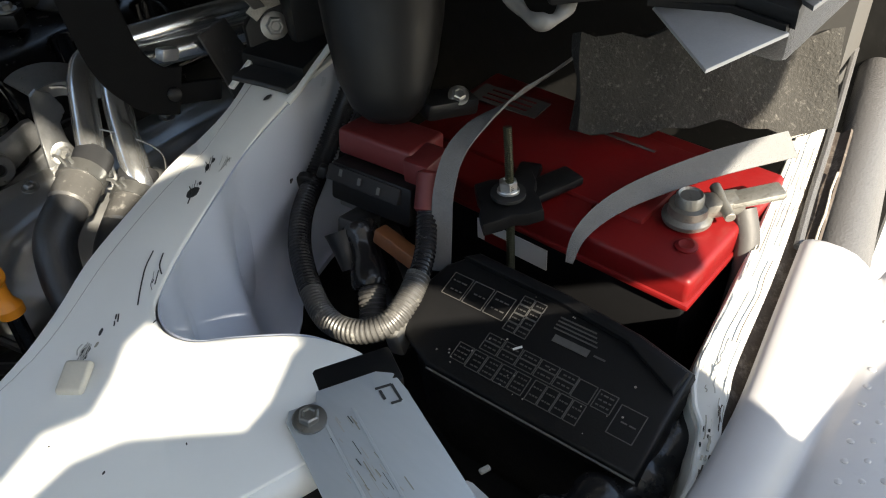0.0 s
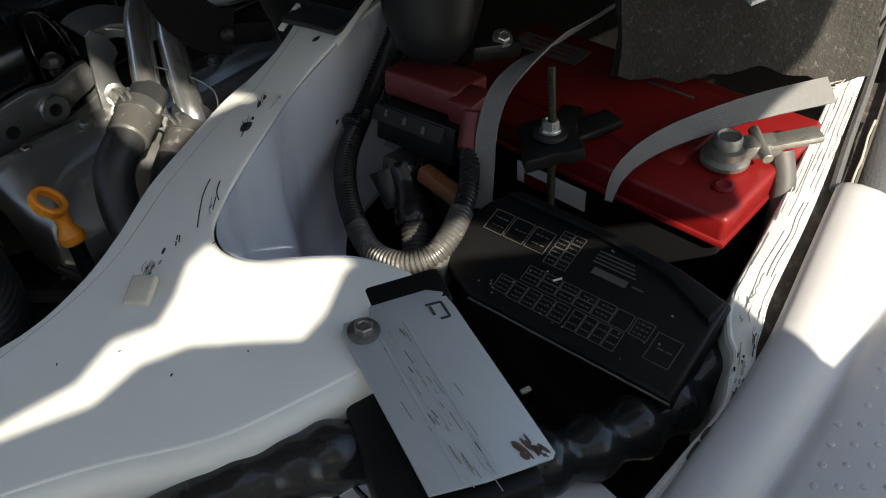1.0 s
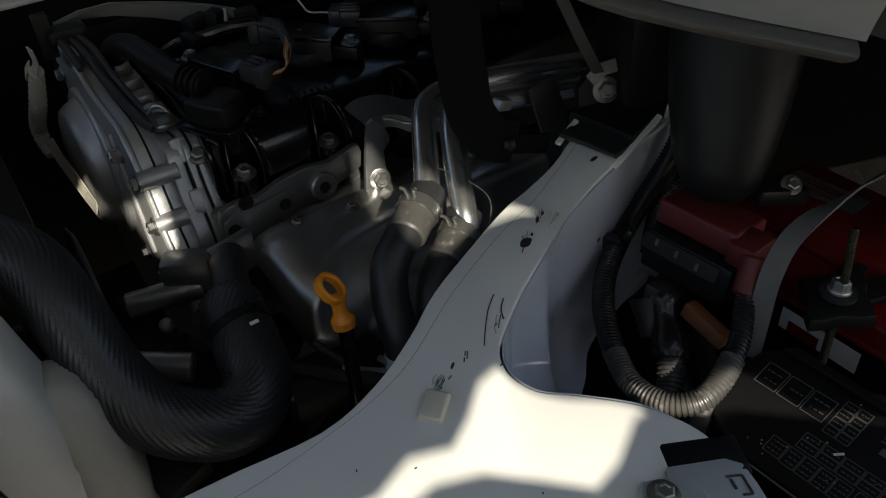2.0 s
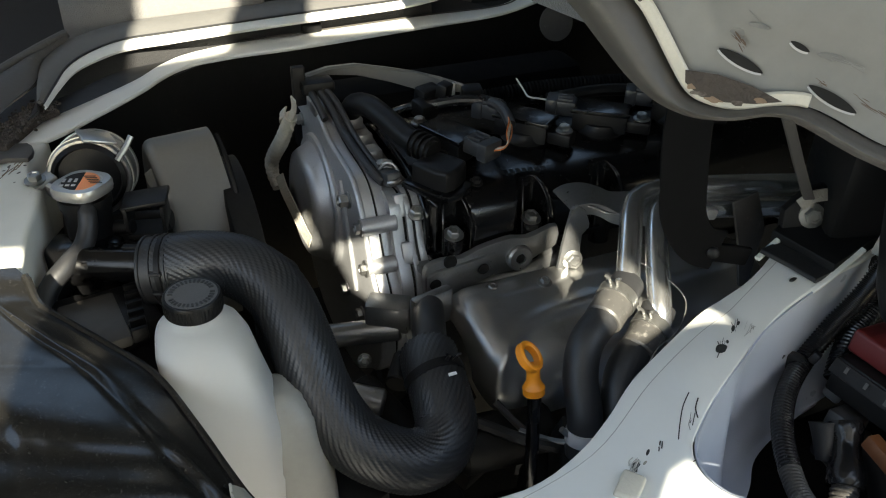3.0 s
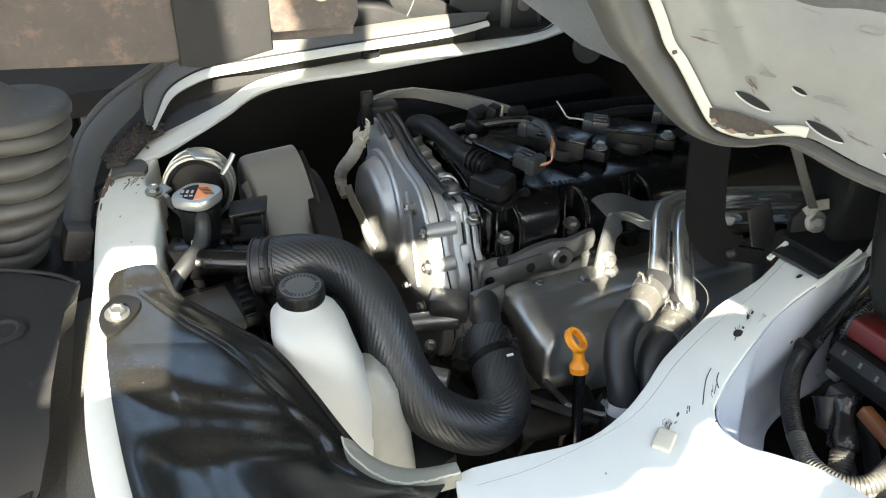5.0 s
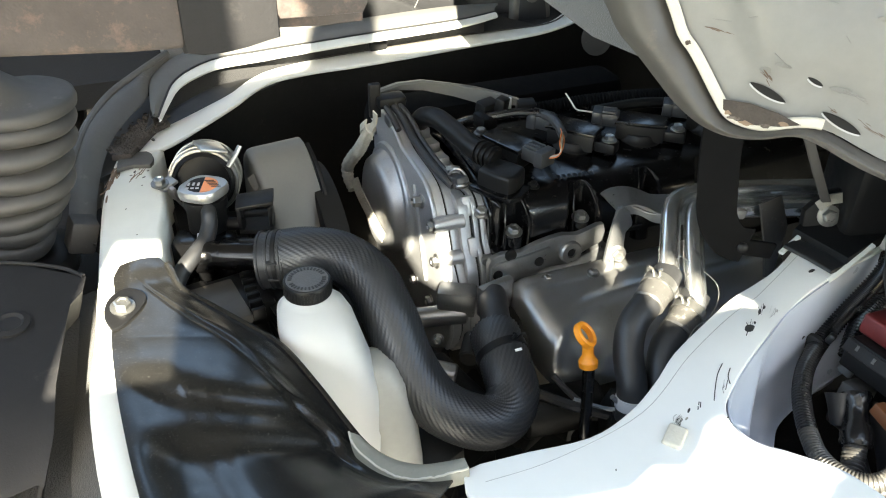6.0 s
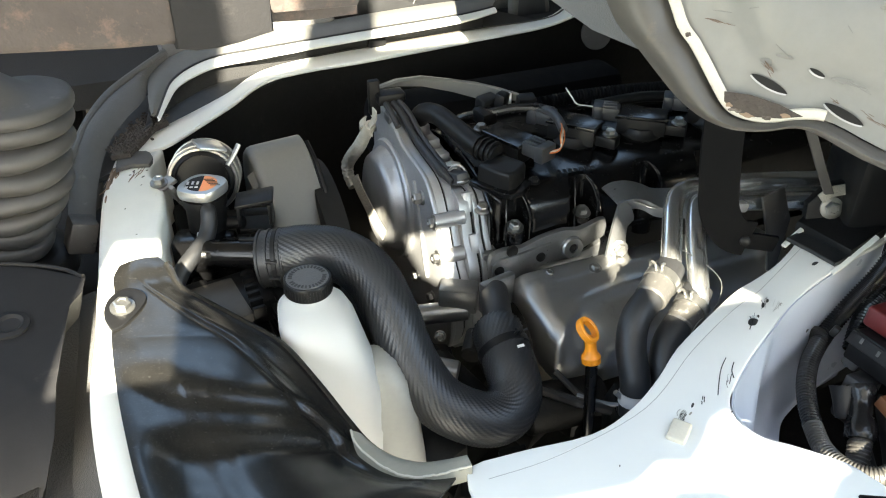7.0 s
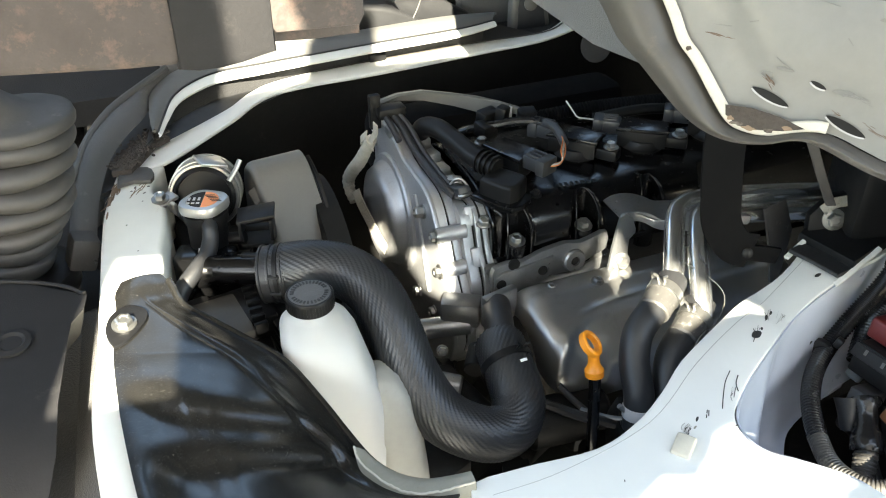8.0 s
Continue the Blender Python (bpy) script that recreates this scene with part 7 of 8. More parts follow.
# ---- battery bay ----
battery = thing("car_battery", (0.595, -0.1, 0.785), "red topped car battery with lead clamp, dusty", "battery")
# deepest black on the case stands in for a shadow over its side
part("case", box((0.617, -0.103, 0.85), (0.16, 0.3, 0.13), bevel=0.004), STRIP_BLACK, battery)
b = box((0.617, -0.103, 0.925), (0.168, 0.308, 0.026), bevel=0.005, segs=3)
box((0.625, -0.09, 0.938), (0.11, 0.21, 0.008), bevel=0.003, bm=b)
part("lid", b, RED, battery)
part("lid_lip", box((0.617, -0.103, 0.913), (0.172, 0.312, 0.006), bevel=0.002), RED, battery)
for k in range(3):
    part("lid_boss", lathe((0.568, -0.235 + 0.075 * k, 0.9375), (0, 0, 1), [(0.009, 0), (0.009, 0.002), (0.006, 0.003), (0.003, 0.002)], 20), RED, battery)
sticker = part("case_sticker", box((0.5362, -0.092, 0.889), (0.001, 0.075, 0.022), bevel=0), PAPER, battery, "white and red case sticker")
part("sticker_band", box((0.5355, -0.078, 0.884), (0.001, 0.03, 0.012), bevel=0), RED, sticker)
part("lid_label", box((0.655, 0.0, 0.9425), (0.03, 0.075, 0.0008), (0, 0, 4), 0), PRINT, battery, "small printed lid label")
for k in range(3):
    part("label_line", box((0.647 + 0.008 * k, 0.0, 0.9432), (0.002, 0.05, 0.0006), (0, 0, 4), 0), RED, battery)
part("lid_print", box((0.66, -0.13, 0.9424), (0.003, 0.05, 0.0004), (0, 0, 0), 0), PRINT, battery)
# terminal with clamp
term = part("battery_post", lathe((0.596, -0.22, 0.937), (0, 0, 1), [(0.0115, 0), (0.0115, 0.012), (0.011, 0.026), (0.0095, 0.028), (0.008, 0.0262), (0.001, 0.0262)], 28), LEAD, battery, "oxidised lead post")
part("clamp_ring", lathe((0.596, -0.22, 0.941), (0, 0, 1), [(0.012, 0), (0.0195, 0.0), (0.02, 0.004), (0.016, 0.007), (0.0155, 0.014), (0.012, 0.015)], 30), LEAD, term)
b = box((0.616, -0.238, 0.951), (0.034, 0.02, 0.014), (0, 0, -40), 0.004)
box((0.634, -0.256, 0.956), (0.046, 0.018, 0.007), (0, -6, -42), 0.003, b)
part("clamp_arm", b, LEAD, term)
part("clamp_bolt", rod((0.602, -0.252, 0.952), (0.626, -0.226, 0.957), 0.0045, 12), LEAD, term)
part("earth_cable", tube([(0.628, -0.252, 0.945), (0.62, -0.262, 0.928), (0.61, -0.268, 0.905), (0.6, -0.27, 0.87), (0.595, -0.268, 0.82)], 0.0095, 14), BOOT, battery, "dusty wrapped earth cable")
# hold-down
hold = thing("hold_down", (0.512, -0.107, 0.8), "black battery hold-down with olive threaded rod", "battery clamp")
part("threaded_rod", corrugated([(0.499, -0.12, 0.79), (0.508, -0.112, 0.95), (0.52, -0.1, 1.02)], 0.0036, 0.0016, 0.0005, 10), OLIVE, hold)
star = [(0.03 * math.cos(a) * q, 0.026 * math.sin(a) * q) for a, q in ((2 * math.pi * k / 16, (1.25, 0.95, 0.8, 1.0)[k % 4]) for k in range(16))]
part("clamp_bar", prism(star, ((0.514, -0.106, 0.95), (1, 0.1, 0.1), (-0.1, 1, 0)), 0.012, 0.003), BLACK, hold)
part("clamp_arm", box((0.555, -0.115, 0.95), (0.06, 0.024, 0.009), (0, 4, -14), 0.003), BLACK, hold)
part("clamp_arm", box((0.55, -0.095, 0.95), (0.05, 0.02, 0.009), (0, 4, 22), 0.003), BLACK, hold)
part("washer", lathe((0.512, -0.107, 0.964), (0, 0, 1), [(0.014, 0), (0.014, 0.003), (0.006, 0.003)], 24), RUBBER, hold)
bolt(hold, (0.512, -0.107, 0.967), (0.1, 0.08, 1), 0.0075, name="nut", flange=1.2, h=1.1, material=SHIELD)
# webbing straps
strap = thing("webbing_strap", (0.6, -0.04, 0.94), "pale grey woven webbing strap over the battery", "strap", group="battery straps")
TURNS = [((0.7, -0.045, 0.985), 0.0085, 60), ((0.641, -0.052, 0.992), 0.008, 58), ((0.6, -0.0545, 0.996), 0.0085, 66), ((0.57, -0.056, 0.998), 0.0085, 50), ((0.535, -0.058, 0.998), 0.0085, 18), ((0.503, -0.061, 0.99), 0.0085, 0), ((0.482, -0.066, 0.968), 0.0085, 0), ((0.47, -0.072, 0.938), 0.0085, 0), ((0.459, -0.078, 0.905), 0.0085, 0)]
line = smooth([p for p, w, r in TURNS], 6)
rings = []
for i, p in enumerate(line):
    k = min(len(TURNS) - 1.001, i / 6)
    a, c, f = TURNS[int(k)], TURNS[int(k) + 1], k - int(k)
    t = (line[min(i + 1, len(line) - 1)] - line[max(i - 1, 0)]).normalized()
    side = Matrix.Rotation(radians(a[2] + (c[2] - a[2]) * f), 3, t) @ t.cross(Vector((-0.5, -0.2, 0.85))).normalized()
    n, w = side.cross(t).normalized() * 0.0009, a[1]
    rings.append([p - side * w - n, p + side * w - n, p + side * w + n, p - side * w + n])
part("strap_band", skin(bmesh.new(), rings), STRAP, strap)
SECOND = [(0.698, -0.256, 0.97), (0.652, -0.224, 0.967), (0.613, -0.2, 0.963), (0.574, -0.182, 0.96), (0.543, -0.172, 0.955), (0.52, -0.168, 0.945), (0.511, -0.167, 0.925)]
line = smooth(SECOND, 6)
b, rings = bmesh.new(), []
for i, (p, t, s_, u_) in enumerate(frames(line, (-0.5, -0.35, 0.8))):
    w = 0.0115 - 0.0085 * (i / (len(line) - 1)) ** 1.6
    h = Vector((-0.5, -0.35, 0.8)).normalized() * 0.001
    side = t.cross(h).normalized()
    rings.append([p - side * w - h, p + side * w - h, p + side * w + h, p - side * w + h])
skin(b, rings)
strap = thing("webbing_strap", (0.61, -0.2, 0.94), "frayed tapering grey webbing strap crossing the battery", "strap", group="battery straps")
part("strap_band", b, STRAP, strap)
b = bmesh.new()
rng = random.Random(14)
for k in range(9):
    o = Vector((0.698, -0.256, 0.97)) + Vector((0.6, 0.8, 0)) * (k - 4) * 0.0022
    tube([o, o + Vector((0.006, -0.004, rng.uniform(-0.002, 0.002))), o + Vector((0.01 + rng.random() * 0.006, -0.007 + rng.gauss(0, 0.002), rng.gauss(0, 0.003)))], 0.0004, 4, 2, b)
part("frayed_end", b, CLOTH, strap)

# fuse box
FO, FE1, FE2 = Vector((0.384, -0.303, 0.906)), Vector((-0.021, 0.999, -0.05)).normalized(), Vector((0.949, 0.036, 0.315))
FUP = Vector((-0.316, 0.041, 0.948)).normalized()
FE2 = FE1.cross(FUP).normalized()
fuse = thing("fuse_box", (0.43, -0.2, 0.785), "black plastic fuse box with pale printed fuse chart", "fuse box")
LID = [(0.0, 0.0), (0.002, 0.084), (0.046, 0.094), (0.114, 0.1), (0.194, 0.102), (0.213, 0.08), (0.224, 0.036), (0.205, 0.013), (0.173, 0.0)]
fuse_lid = part("box_lid", prism(LID, (FO - FUP * 0.02, FE1, FE2), -0.02 if FE1.cross(FE2).dot(FUP) < 0 else 0.02, 0.004, segs=3), BLACK, fuse)
b = bmesh.new()
low = [FO + FE1 * (u * 0.97 + 0.003) + FE2 * (v * 0.97 + 0.002) - FUP * 0.018 for u, v in LID]
skin(b, [[Vector((p.x + 0.008, p.y, 0.786)) for p in low], low])
part("box_body", b, BLACK, fuse)


def on_chart(u, v, h=0.0):
    return FO + FE1 * u + FE2 * v + FUP * h


def frame_line(b, u0, v0, u1, v1, w=0.0007):
    """A thin printed rectangle."""
    for a, c in (((u0, v0), (u1, v0)), ((u1, v0), (u1, v1)), ((u1, v1), (u0, v1)), ((u0, v1), (u0, v0))):
        ribbon([on_chart(*a, 0.0004), on_chart(*c, 0.0004)], w, 0.0004, up=FUP, smoothed=False, bm=b)


def print_bars(b, u0, v0, u1, v1, rows, seed):
    rng_ = random.Random(seed)
    for k in range(rows):
        v = v0 + (v1 - v0) * (k + 0.8) / (rows + 0.6)
        at = u0 + (u1 - u0) * 0.15
        while at < u0 + (u1 - u0) * 0.8:
            w = (u1 - u0) * rng_.uniform(0.1, 0.28)
            ribbon([on_chart(at, v, 0.0004), on_chart(min(at + w, u0 + (u1 - u0) * 0.86), v, 0.0004)], 0.0011, 0.0004, up=FUP, smoothed=False, bm=b)
            at += w + (u1 - u0) * 0.09


cells = [(0.013, 0.019, 0.032, 0.041, 1), (0.036, 0.03, 0.05, 0.044, 3), (0.052, 0.03, 0.066, 0.044, 0)]
for k in range(5):
    cells.append((0.067 + 0.0157 * k, 0.0305, 0.067 + 0.0157 * (k + 1) - 0.0012, 0.0375, 1))
    cells.append((0.067 + 0.0157 * k, 0.038, 0.067 + 0.0157 * (k + 1) - 0.0012, 0.0445, 1))
for k in range(4):
    cells.append((0.052 + 0.0105 * k, 0.0125, 0.052 + 0.0105 * k + 0.0095, 0.0285, 2))
for k in range(4):
    cells.append((0.0965 + 0.0126 * k, 0.013, 0.0965 + 0.0126 * k + 0.0115, 0.028, 3))
cells.append((0.147, 0.014, 0.16, 0.028, 3))
for k in range(4):
    for j in range(2):
        cells.append((0.118 + 0.0105 * j, 0.052 + 0.008 * k, 0.118 + 0.0105 * j + 0.0095, 0.0592 + 0.008 * k, 1))
for k in range(3):
    cells.append((0.142 + 0.02 * k, 0.057, 0.142 + 0.02 * k + 0.018, 0.077, 1 if k == 1 else 2))
for k, (u0, v0, u1, v1, rows_) in enumerate(cells):
    b = bmesh.new()
    frame_line(b, u0, v0, u1, v1)
    if rows_:
        print_bars(b, u0, v0, u1, v1, rows_, k)
    part("chart_cell", b, PRINT, fuse_lid)
b = bmesh.new()
ribbon([on_chart(0.1, 0.063, 0.0004), on_chart(0.071, 0.063, 0.0004)], 0.0058, 0.0005, up=FUP, smoothed=False, bm=b)
part("maker_mark", b, PRINT, fuse_lid, "pale maker's mark bar")
b = bmesh.new()
for k in range(4):
    ribbon([on_chart(0.104, 0.07 + 0.0032 * k, 0.0004), on_chart(0.068 + 0.002 * k, 0.07 + 0.0032 * k, 0.0004)], 0.0012, 0.0004, up=FUP, smoothed=False, bm=b)
ribbon([on_chart(0.067, 0.0635, 0.0004), on_chart(0.058, 0.0635, 0.0004)], 0.0014, 0.0004, up=FUP, smoothed=False, bm=b)
part("fine_print", b, PRINT, fuse_lid)
part("scratch", ribbon([on_chart(0.121, 0.041, 0.0006), on_chart(0.116, 0.046, 0.0006)], 0.0018, 0.0004, up=FUP, smoothed=False), PAPER, fuse_lid)
part("lid_edge", ribbon([on_chart(0.0, -0.001, -0.003), on_chart(0.173, -0.001, -0.003)], 0.0016, 0.0016, up=FUP, smoothed=False), DUCT, fuse_lid)
part("lid_step", prism([(0.006, 0.062), (0.004, 0.08), (0.046, 0.09), (0.112, 0.096), (0.19, 0.098), (0.2, 0.09), (0.112, 0.088), (0.05, 0.082)], (FO, FE1, FE2), -0.006 if FE1.cross(FE2).dot(FUP) < 0 else 0.006, 0.002), BLACK, fuse_lid)
b = bmesh.new()
rng = random.Random(9)
for k in range(26):
    u, v = rng.uniform(0.01, 0.18), rng.uniform(0.01, 0.09)
    lathe(on_chart(u, v, 0.0001), FUP, [(rng.uniform(0.0004, 0.0011), 0), (0.0003, 0.0005)], 6, b)
tagged(part("grit", b, CLOTH, fuse_lid), kind="stuff")
part("lid_latch", box((0.398, -0.088, 0.893), (0.03, 0.014, 0.035), (0, -15, 20), 0.004), DUCT, fuse, "dusty latch of the box")

# relay holder with red terminal cover
relay = thing("fusible_link", (0.485, 0.01, 0.9), "black fusible link block with clear window and red cover", "fuse block")
part("link_body", box((0.487, 0.006, 0.938), (0.045, 0.085, 0.036), (0, 12, 6), 0.003), BLACK, relay)
part("link_window", box((0.466, 0.009, 0.951), (0.008, 0.076, 0.014), (0, 30, 6), 0.001), DARKGREY, relay, "smoky clear window")
b = bmesh.new()
for k in range(3):
    box((0.461, -0.012 + 0.022 * k, 0.955), (0.001, 0.003, 0.006), (0, 30, 10), 0, b)
part("window_marks", b, PRINT, relay)
b = box((0.508, 0.016, 0.967), (0.05, 0.078, 0.024), (0, 8, 6), 0.004, segs=3)
box((0.5, -0.032, 0.962), (0.034, 0.026, 0.034), (0, 0, 6), 0.004, b)
rod((0.492, -0.044, 0.972), (0.474, -0.053, 0.945), 0.011, 18, 0.2, b)
part("terminal_cover", b, RED_CAP, relay, "dull red terminal cover")
part("amber_plug", box((0.452, -0.038, 0.915), (0.014, 0.045, 0.014), (10, 10, 0), 0.002), ORANGE_DULL, relay, "amber plastic plug")
b = box((0.455, 0.012, 0.906), (0.03, 0.026, 0.03), (0, 15, 10), 0.003)
part("side_plug", b, GREYPLUG, relay)
# conduits
loom = thing("wiring_conduit", (0.42, -0.02, 0.86), "black corrugated wiring conduit looping down, dusty at the bend", "wiring conduit")
part("conduit_upper", corrugated([(0.585, 0.098, 1.06), (0.562, 0.096, 1.02), (0.54, 0.094, 0.982), (0.508, 0.094, 0.943), (0.476, 0.087, 0.919), (0.44, 0.067, 0.911), (0.414, 0.044, 0.905), (0.396, 0.02, 0.9), (0.382, -0.004, 0.897)], 0.0102, 0.0036), CONDUIT, loom)
part("conduit_bend", corrugated([(0.384, 0.0, 0.897), (0.372, -0.026, 0.896), (0.367, -0.046, 0.898), (0.368, -0.064, 0.901), (0.376, -0.08, 0.905), (0.39, -0.089, 0.91), (0.41, -0.088, 0.917), (0.43, -0.082, 0.924)], 0.01, 0.0036), DUSTY, loom, "dust covered conduit bend")
part("conduit_riser", corrugated([(0.428, -0.083, 0.923), (0.445, -0.075, 0.93), (0.458, -0.066, 0.937), (0.468, -0.058, 0.943), (0.476, -0.052, 0.95)], 0.0088, 0.0036), CONDUIT, loom)
b = lathe((0.462, 0.086, 0.916), (0.75, 0.35, 0.08), [(0.0104, 0), (0.0122, 0.001), (0.0122, 0.007), (0.0104, 0.008)], 20)
box((0.452, 0.098, 0.923), (0.014, 0.01, 0.014), (20, 10, 30), 0.002, b)
box((0.478, 0.078, 0.928), (0.01, 0.008, 0.012), (20, 10, 30), 0.002, b)
part("conduit_clip", b, RUBBER, loom, "black plastic clip")
second = thing("branch_conduit", (0.43, -0.01, 0.86), "shorter corrugated branch conduit into a taped sleeve", "wiring conduit")
part("branch_tube", corrugated([(0.395, -0.055, 0.862), (0.41, -0.044, 0.872), (0.42, -0.034, 0.88), (0.428, -0.026, 0.886)], 0.012), DUSTY, second)
part("taped_sleeve", tube([(0.424, -0.03, 0.883), (0.436, -0.016, 0.893), (0.448, 0.0, 0.903), (0.454, 0.012, 0.912)], lambda t: 0.0145 + 0.002 * math.sin(9 * t), 16), TAPE, second)
part("open_sleeve", tube([(0.43, 0.0, 0.885), (0.436, 0.012, 0.9), (0.44, 0.02, 0.91)], lambda t: 0.008 + 0.006 * t, 16), RUBBER, second)
whole("rear_conduit", corrugated([(0.62, 0.12, 0.94), (0.57, 0.1, 0.94), (0.53, 0.085, 0.935), (0.505, 0.07, 0.925), (0.49, 0.058, 0.912)], 0.012), CONDUIT, "second black corrugated conduit beside the rail", "wiring conduit")
whole("foil_joint", box((0.487, 0.052, 0.905), (0.014, 0.018, 0.02), (20, 20, 30), 0.003), STEEL, "bright foil wrapped cable joint", "cable joint")
for k, pts in enumerate(([(0.46, 0.03, 0.86), (0.45, 0.0, 0.87), (0.43, -0.04, 0.86), (0.42, -0.07, 0.84)], [(0.5, 0.02, 0.87), (0.48, -0.02, 0.86), (0.46, -0.05, 0.85), (0.44, -0.08, 0.84)])):
    whole("battery_cable", tube(pts, 0.009, 12), RUBBER, "black rubber battery cable under the fuse block", "cable")

# round-bottomed black housing over the bay
hous = thing("resonator_box", (0.57, 0.06, 0.99), "black plastic air box with rounded bottom", "air box")
b = skin(bmesh.new(), [oval(x, y, z, r, r * 1.08, 2.6, turn=30) for x, y, z, r in ((0.512, 0.016, 0.99, 0.008), (0.514, 0.018, 0.994, 0.02), (0.518, 0.022, 1.004, 0.03), (0.526, 0.03, 1.025, 0.038), (0.54, 0.042, 1.06, 0.045), (0.555, 0.055, 1.1, 0.05), (0.575, 0.07, 1.17, 0.052))])
part("box_body", b, BLACK, hous, "", 60)
part("bright_clip", box((0.519, 0.08, 1.053), (0.004, 0.012, 0.036), (5, 10, 20), 0.001), STEEL, hous, "bright spring clip")
part("glint_clip", box((0.503, 0.012, 0.992), (0.004, 0.014, 0.004), (0, 0, 20), 0.001), STEEL, hous)
part("hanging_plug", box((0.55, -0.012, 0.995), (0.05, 0.03, 0.016), (0, 10, -20), 0.004), BLACK, hous)
bolt(hous, (0.555, -0.022, 1.003), (-0.3, -0.5, 0.8), 0.006)

# felt insulation above the battery
rows = []
for i in range(21):
    u = i / 20
    rows.append([(0.62 + 0.13 * u + 0.003 * math.sin(u * 13 + j) + 0.03 * (j / 6), -0.1 - 0.17 * u + 0.02 * (j / 6), 0.964 - 0.006 * math.sin(u * 9) - 0.003 * math.sin(u * 31) + 0.075 * (j / 6)) for j in range(7)])
felt = thing("felt_insulation", (0.685, -0.18, 0.955), "grey speckled felt insulation hanging behind the battery", "insulation")
part("felt_sheet", sheet(rows, 0.02), FOAM, felt)
latch = thing("seat_latch", (0.56, -0.25, 1.1), "folded zinc seat latch bracket hanging overhead", "latch")
part("latch_plate", prism([(0.566, -0.184), (0.509, -0.251), (0.579, -0.27), (0.6, -0.24), (0.6, -0.2)], ((0, 0, 1.118), *XY), 0.0025, 0.0008), LATCH, latch, "grey zinc latch plate")
part("plate_fold", ribbon([(0.566, -0.184, 1.122), (0.585, -0.229, 1.122), (0.58, -0.268, 1.122)], 0.003, 0.006, smoothed=False), BLACK, latch)
part("plate_flange", prism([(0.562, -0.182), (0.588, -0.23), (0.582, -0.272), (0.64, -0.26), (0.64, -0.19)], ((0, 0, 1.1215), *XY), 0.012, 0.001), BLACK, latch)
part("latch_tongue", prism([(0.625, -0.25), (0.586, -0.272), (0.581, -0.28), (0.64, -0.284)], ((0, 0, 1.136), *XY), 0.003, 0.0008), BRACKET, latch, "grey zinc latch tongue")
part("latch_hook", tube([(0.51, -0.105, 1.135), (0.496, -0.128, 1.131), (0.489, -0.146, 1.13), (0.495, -0.154, 1.13), (0.512, -0.152, 1.131), (0.53, -0.145, 1.134)], lambda t: 0.0048 + 0.0012 * math.sin(t * 17), 12), DUCT, latch, "dull grey plastic hook")
part("latch_bar", box((0.55, -0.165, 1.143), (0.1, 0.05, 0.012), (0, 0, -42), 0.003), BLACK, latch)

# metal plate on its black control unit
unit = thing("control_unit", (0.255, -0.22, 0.93), "black control unit under a scratched metal cover plate", "control unit")
PA, PB, PC, PD = Vector((0.246, -0.148, 0.99)), Vector((0.309, -0.181, 0.986)), Vector((0.264, -0.297, 0.979)), Vector((0.201, -0.264, 0.983))
PU, PV = (PB - PA).normalized(), (PD - PA).normalized()
b = prism(soft([(0.0, 0.008), (0.004, 0.001), (0.02, 0.0), (0.023, -0.007), (0.06, -0.009), (0.069, -0.004), (0.0705, 0.01), (0.071, 0.124), (0.068, 0.127), (0.03, 0.128), (0.0, 0.126), (0.0, 0.008)], 1)[:-1], (PA - Vector((0, 0, 0.001)), PU, PV), -0.0016, 0.0005)
plate = part("cover_plate", b, GALV, unit, "scratched grey metal cover plate")
PNZ = PV.cross(PU).normalized() * (1 if PV.cross(PU).z > 0 else -1)
for u in (0.019, 0.037):
    part("plate_fold", ribbon([PA + PU * u + PV * 0.012 + PNZ * 0.0006, PA + PU * u + PV * 0.126 + PNZ * 0.0006], 0.002, 0.0014, up=PNZ, smoothed=False), GALV, plate)
bolt(plate, PA + PU * 0.012 + PV * 0.012 + PNZ * 0.0012, PNZ, 0.0062, "flanged plate bolt", flange=1.6, h=0.7)
b = bmesh.new()
for a, c in (((0.054, 0.004), (0.064, 0.004)), ((0.064, 0.004), (0.064, 0.017)), ((0.064, 0.017), (0.058, 0.017)), ((0.056, 0.006), (0.056, 0.013))):
    ribbon([PA + PU * a[0] + PV * a[1] + PNZ * 0.001, PA + PU * c[0] + PV * c[1] + PNZ * 0.001], 0.0016, 0.0006, up=PNZ, smoothed=False, bm=b)
part("pen_mark", b, INK, plate, "hand drawn black pen mark")
rng = random.Random(12)
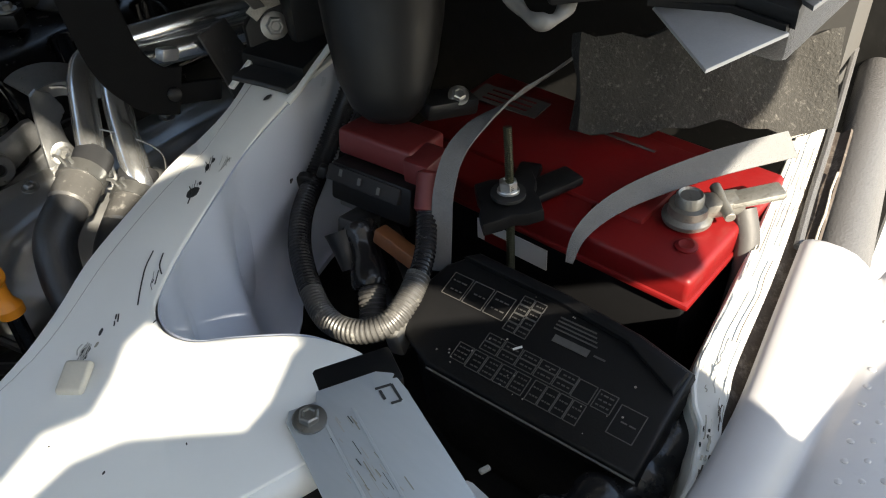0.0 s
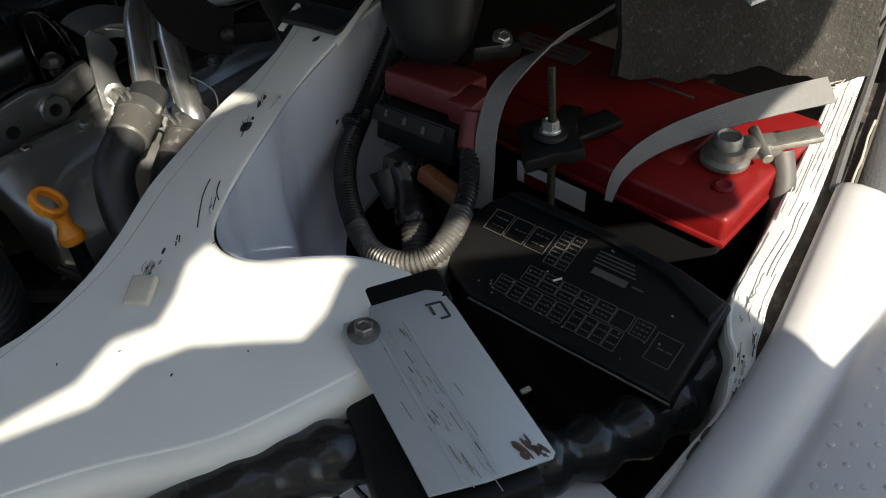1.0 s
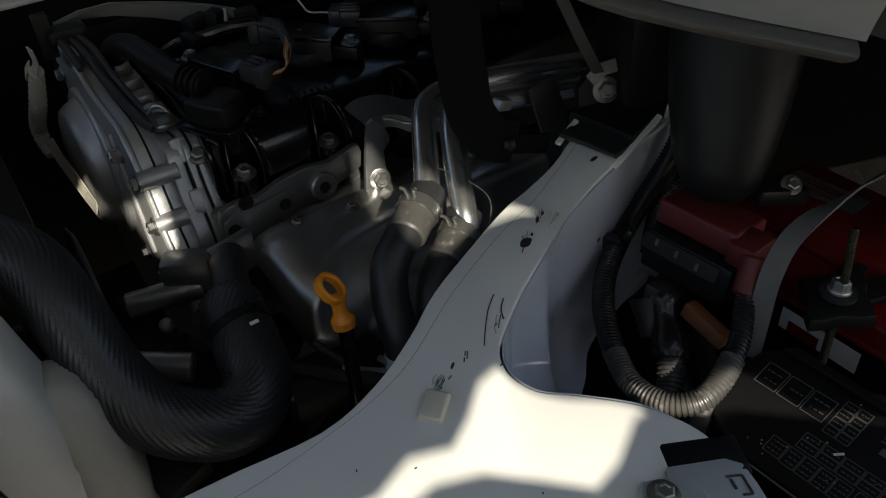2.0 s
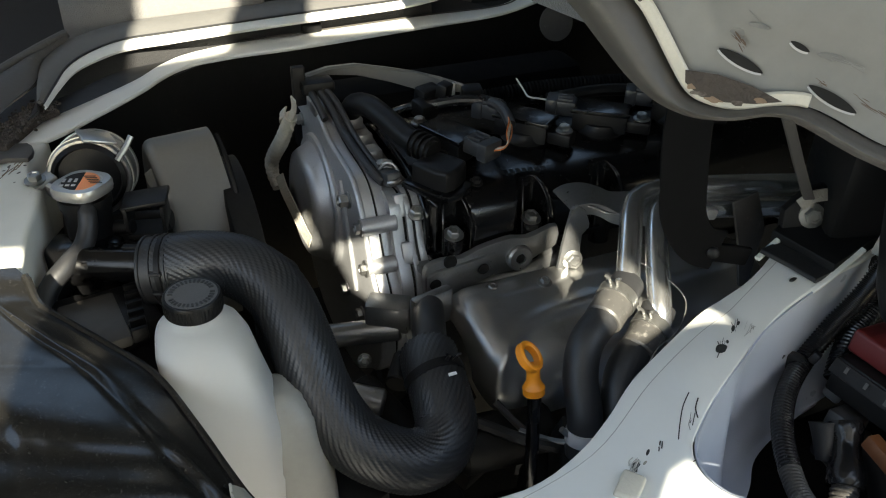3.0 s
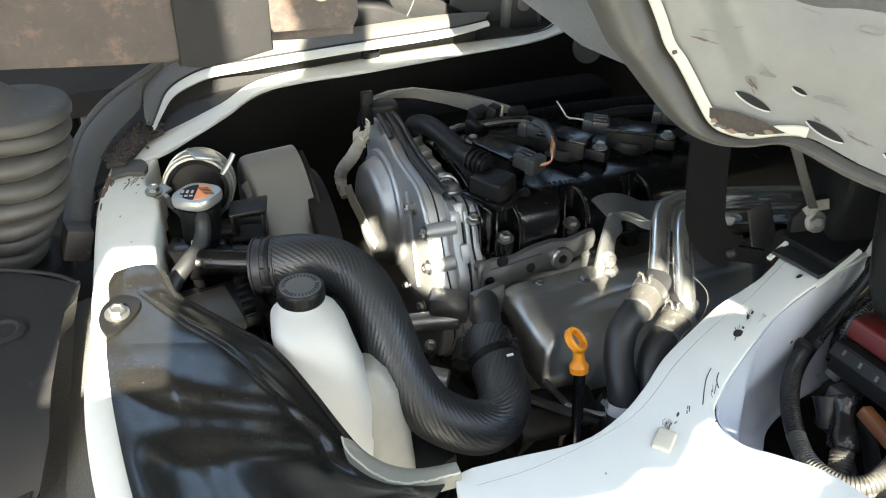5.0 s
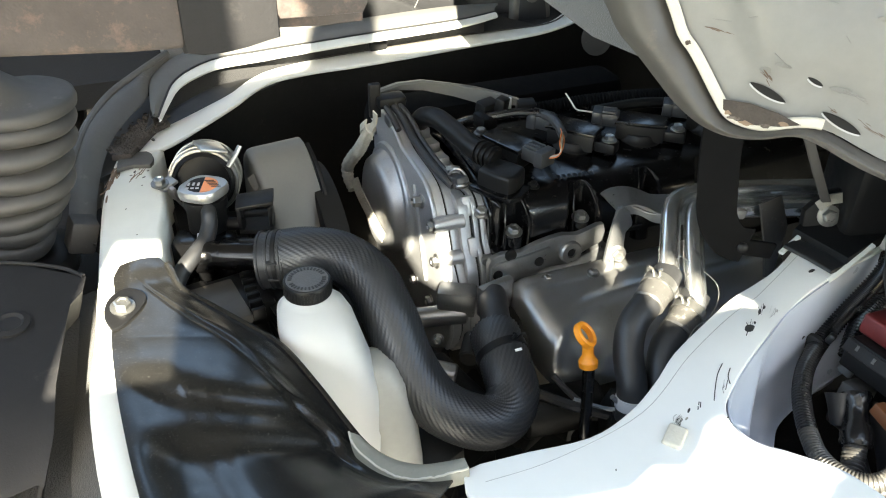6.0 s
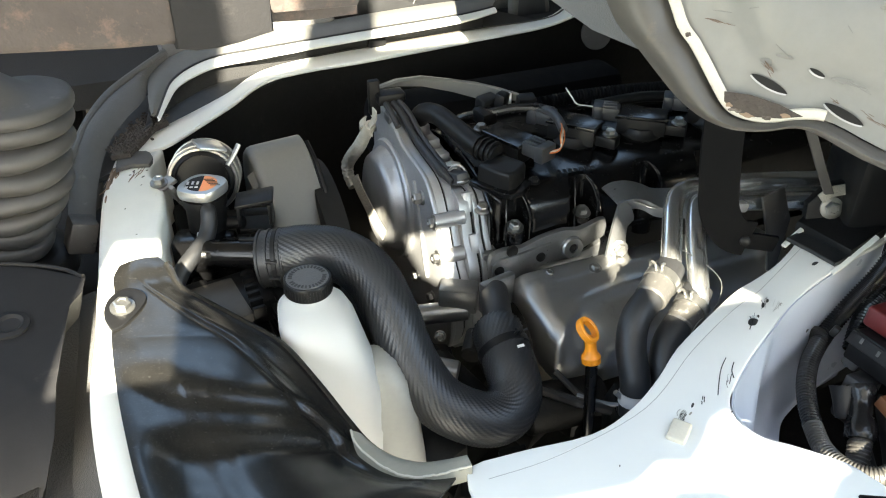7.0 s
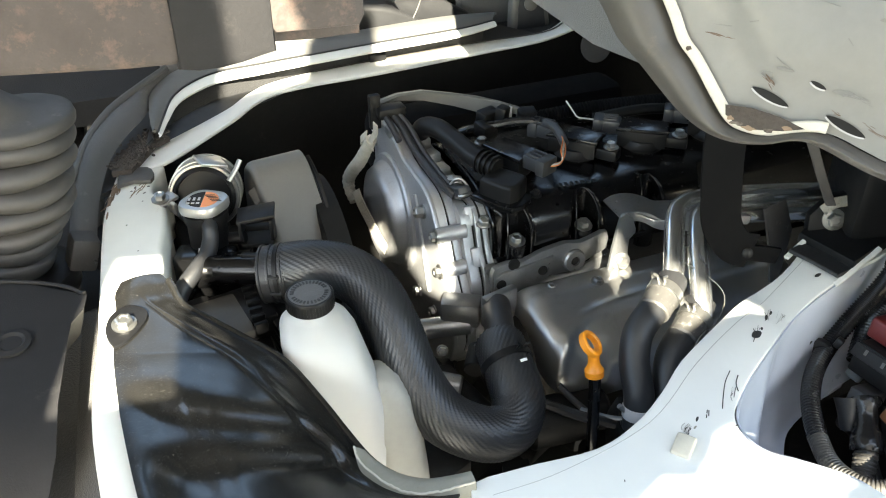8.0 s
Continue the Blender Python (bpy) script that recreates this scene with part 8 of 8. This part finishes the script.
for k in range(60):
    u, v = 0.026 + rng.gauss(0, 0.006) + 0.004 * (k % 2), rng.uniform(0.014, 0.124)
    b = ribbon([PA + PU * u + PV * v + PNZ * 0.001, PA + PU * (u + 0.0008) + PV * (v + rng.uniform(0.002, 0.014)) + PNZ * 0.001], rng.uniform(0.00025, 0.0007), 0.0002, up=PNZ, smoothed=False)
    part("scratch", b, INK if k % 5 == 0 else (RUB, GUARD_DUST)[k % 2], plate)
scuffs(plate, PA + PNZ * 0.0012, (PU, PV), [(0.061, 0.116, 0.022, 0.016, 75), (0.064, 0.12, 0.014, 0.012, 60)], RUST, name="rust_patch", label="brown rust patch at the corner")
b = box((PA + PU * 0.027 + PV * 0.066 - PNZ * 0.03), (0.086, 0.14, 0.036), (0, 0, math.degrees(math.atan2(PU.y, PU.x))), 0.004)
part("unit_body", b, BLACK, unit)
part("unit_bracket", box((PA + PU * 0.05 - PV * 0.012 - PNZ * 0.006), (0.05, 0.03, 0.01), (0, 0, math.degrees(math.atan2(PU.y, PU.x))), 0.003), BLACK, unit, "black mounting bracket")
harness = thing("taped_harness", (0.25, -0.22, 0.9), "black taped wiring harness running under the rail", "wiring harness")
part("harness_left", tube([(-0.02, -0.11, 0.92), (0.06, -0.134, 0.943), (0.124, -0.16, 0.95), (0.155, -0.172, 0.953), (0.18, -0.185, 0.955), (0.203, -0.198, 0.953), (0.24, -0.212, 0.93)], lambda t: 0.02 + 0.0014 * math.sin(t * 19) + 0.0008 * math.sin(t * 43), 20, 10), TAPE, harness)
part("harness_right", tube([(0.27, -0.245, 0.9), (0.31, -0.265, 0.888), (0.36, -0.285, 0.88), (0.41, -0.298, 0.88), (0.46, -0.3, 0.885)], lambda t: 0.02 + 0.003 * math.sin(t * 37), 20, 12), TAPE, harness)
b = bmesh.new()
for k in range(9):
    tube([(0.11 + 0.012 * k, -0.2 - 0.006 * (k % 3), 0.945), (0.12 + 0.011 * k, -0.215, 0.93), (0.125 + 0.012 * k, -0.222, 0.9)], 0.0016, 5, 3, b)
part("tape_tail", b, TAPE, harness)
part("wire_clip", box((0.335, -0.222, 0.9), (0.008, 0.004, 0.003), (0, 0, -20), 0.001), CLOTH, harness)
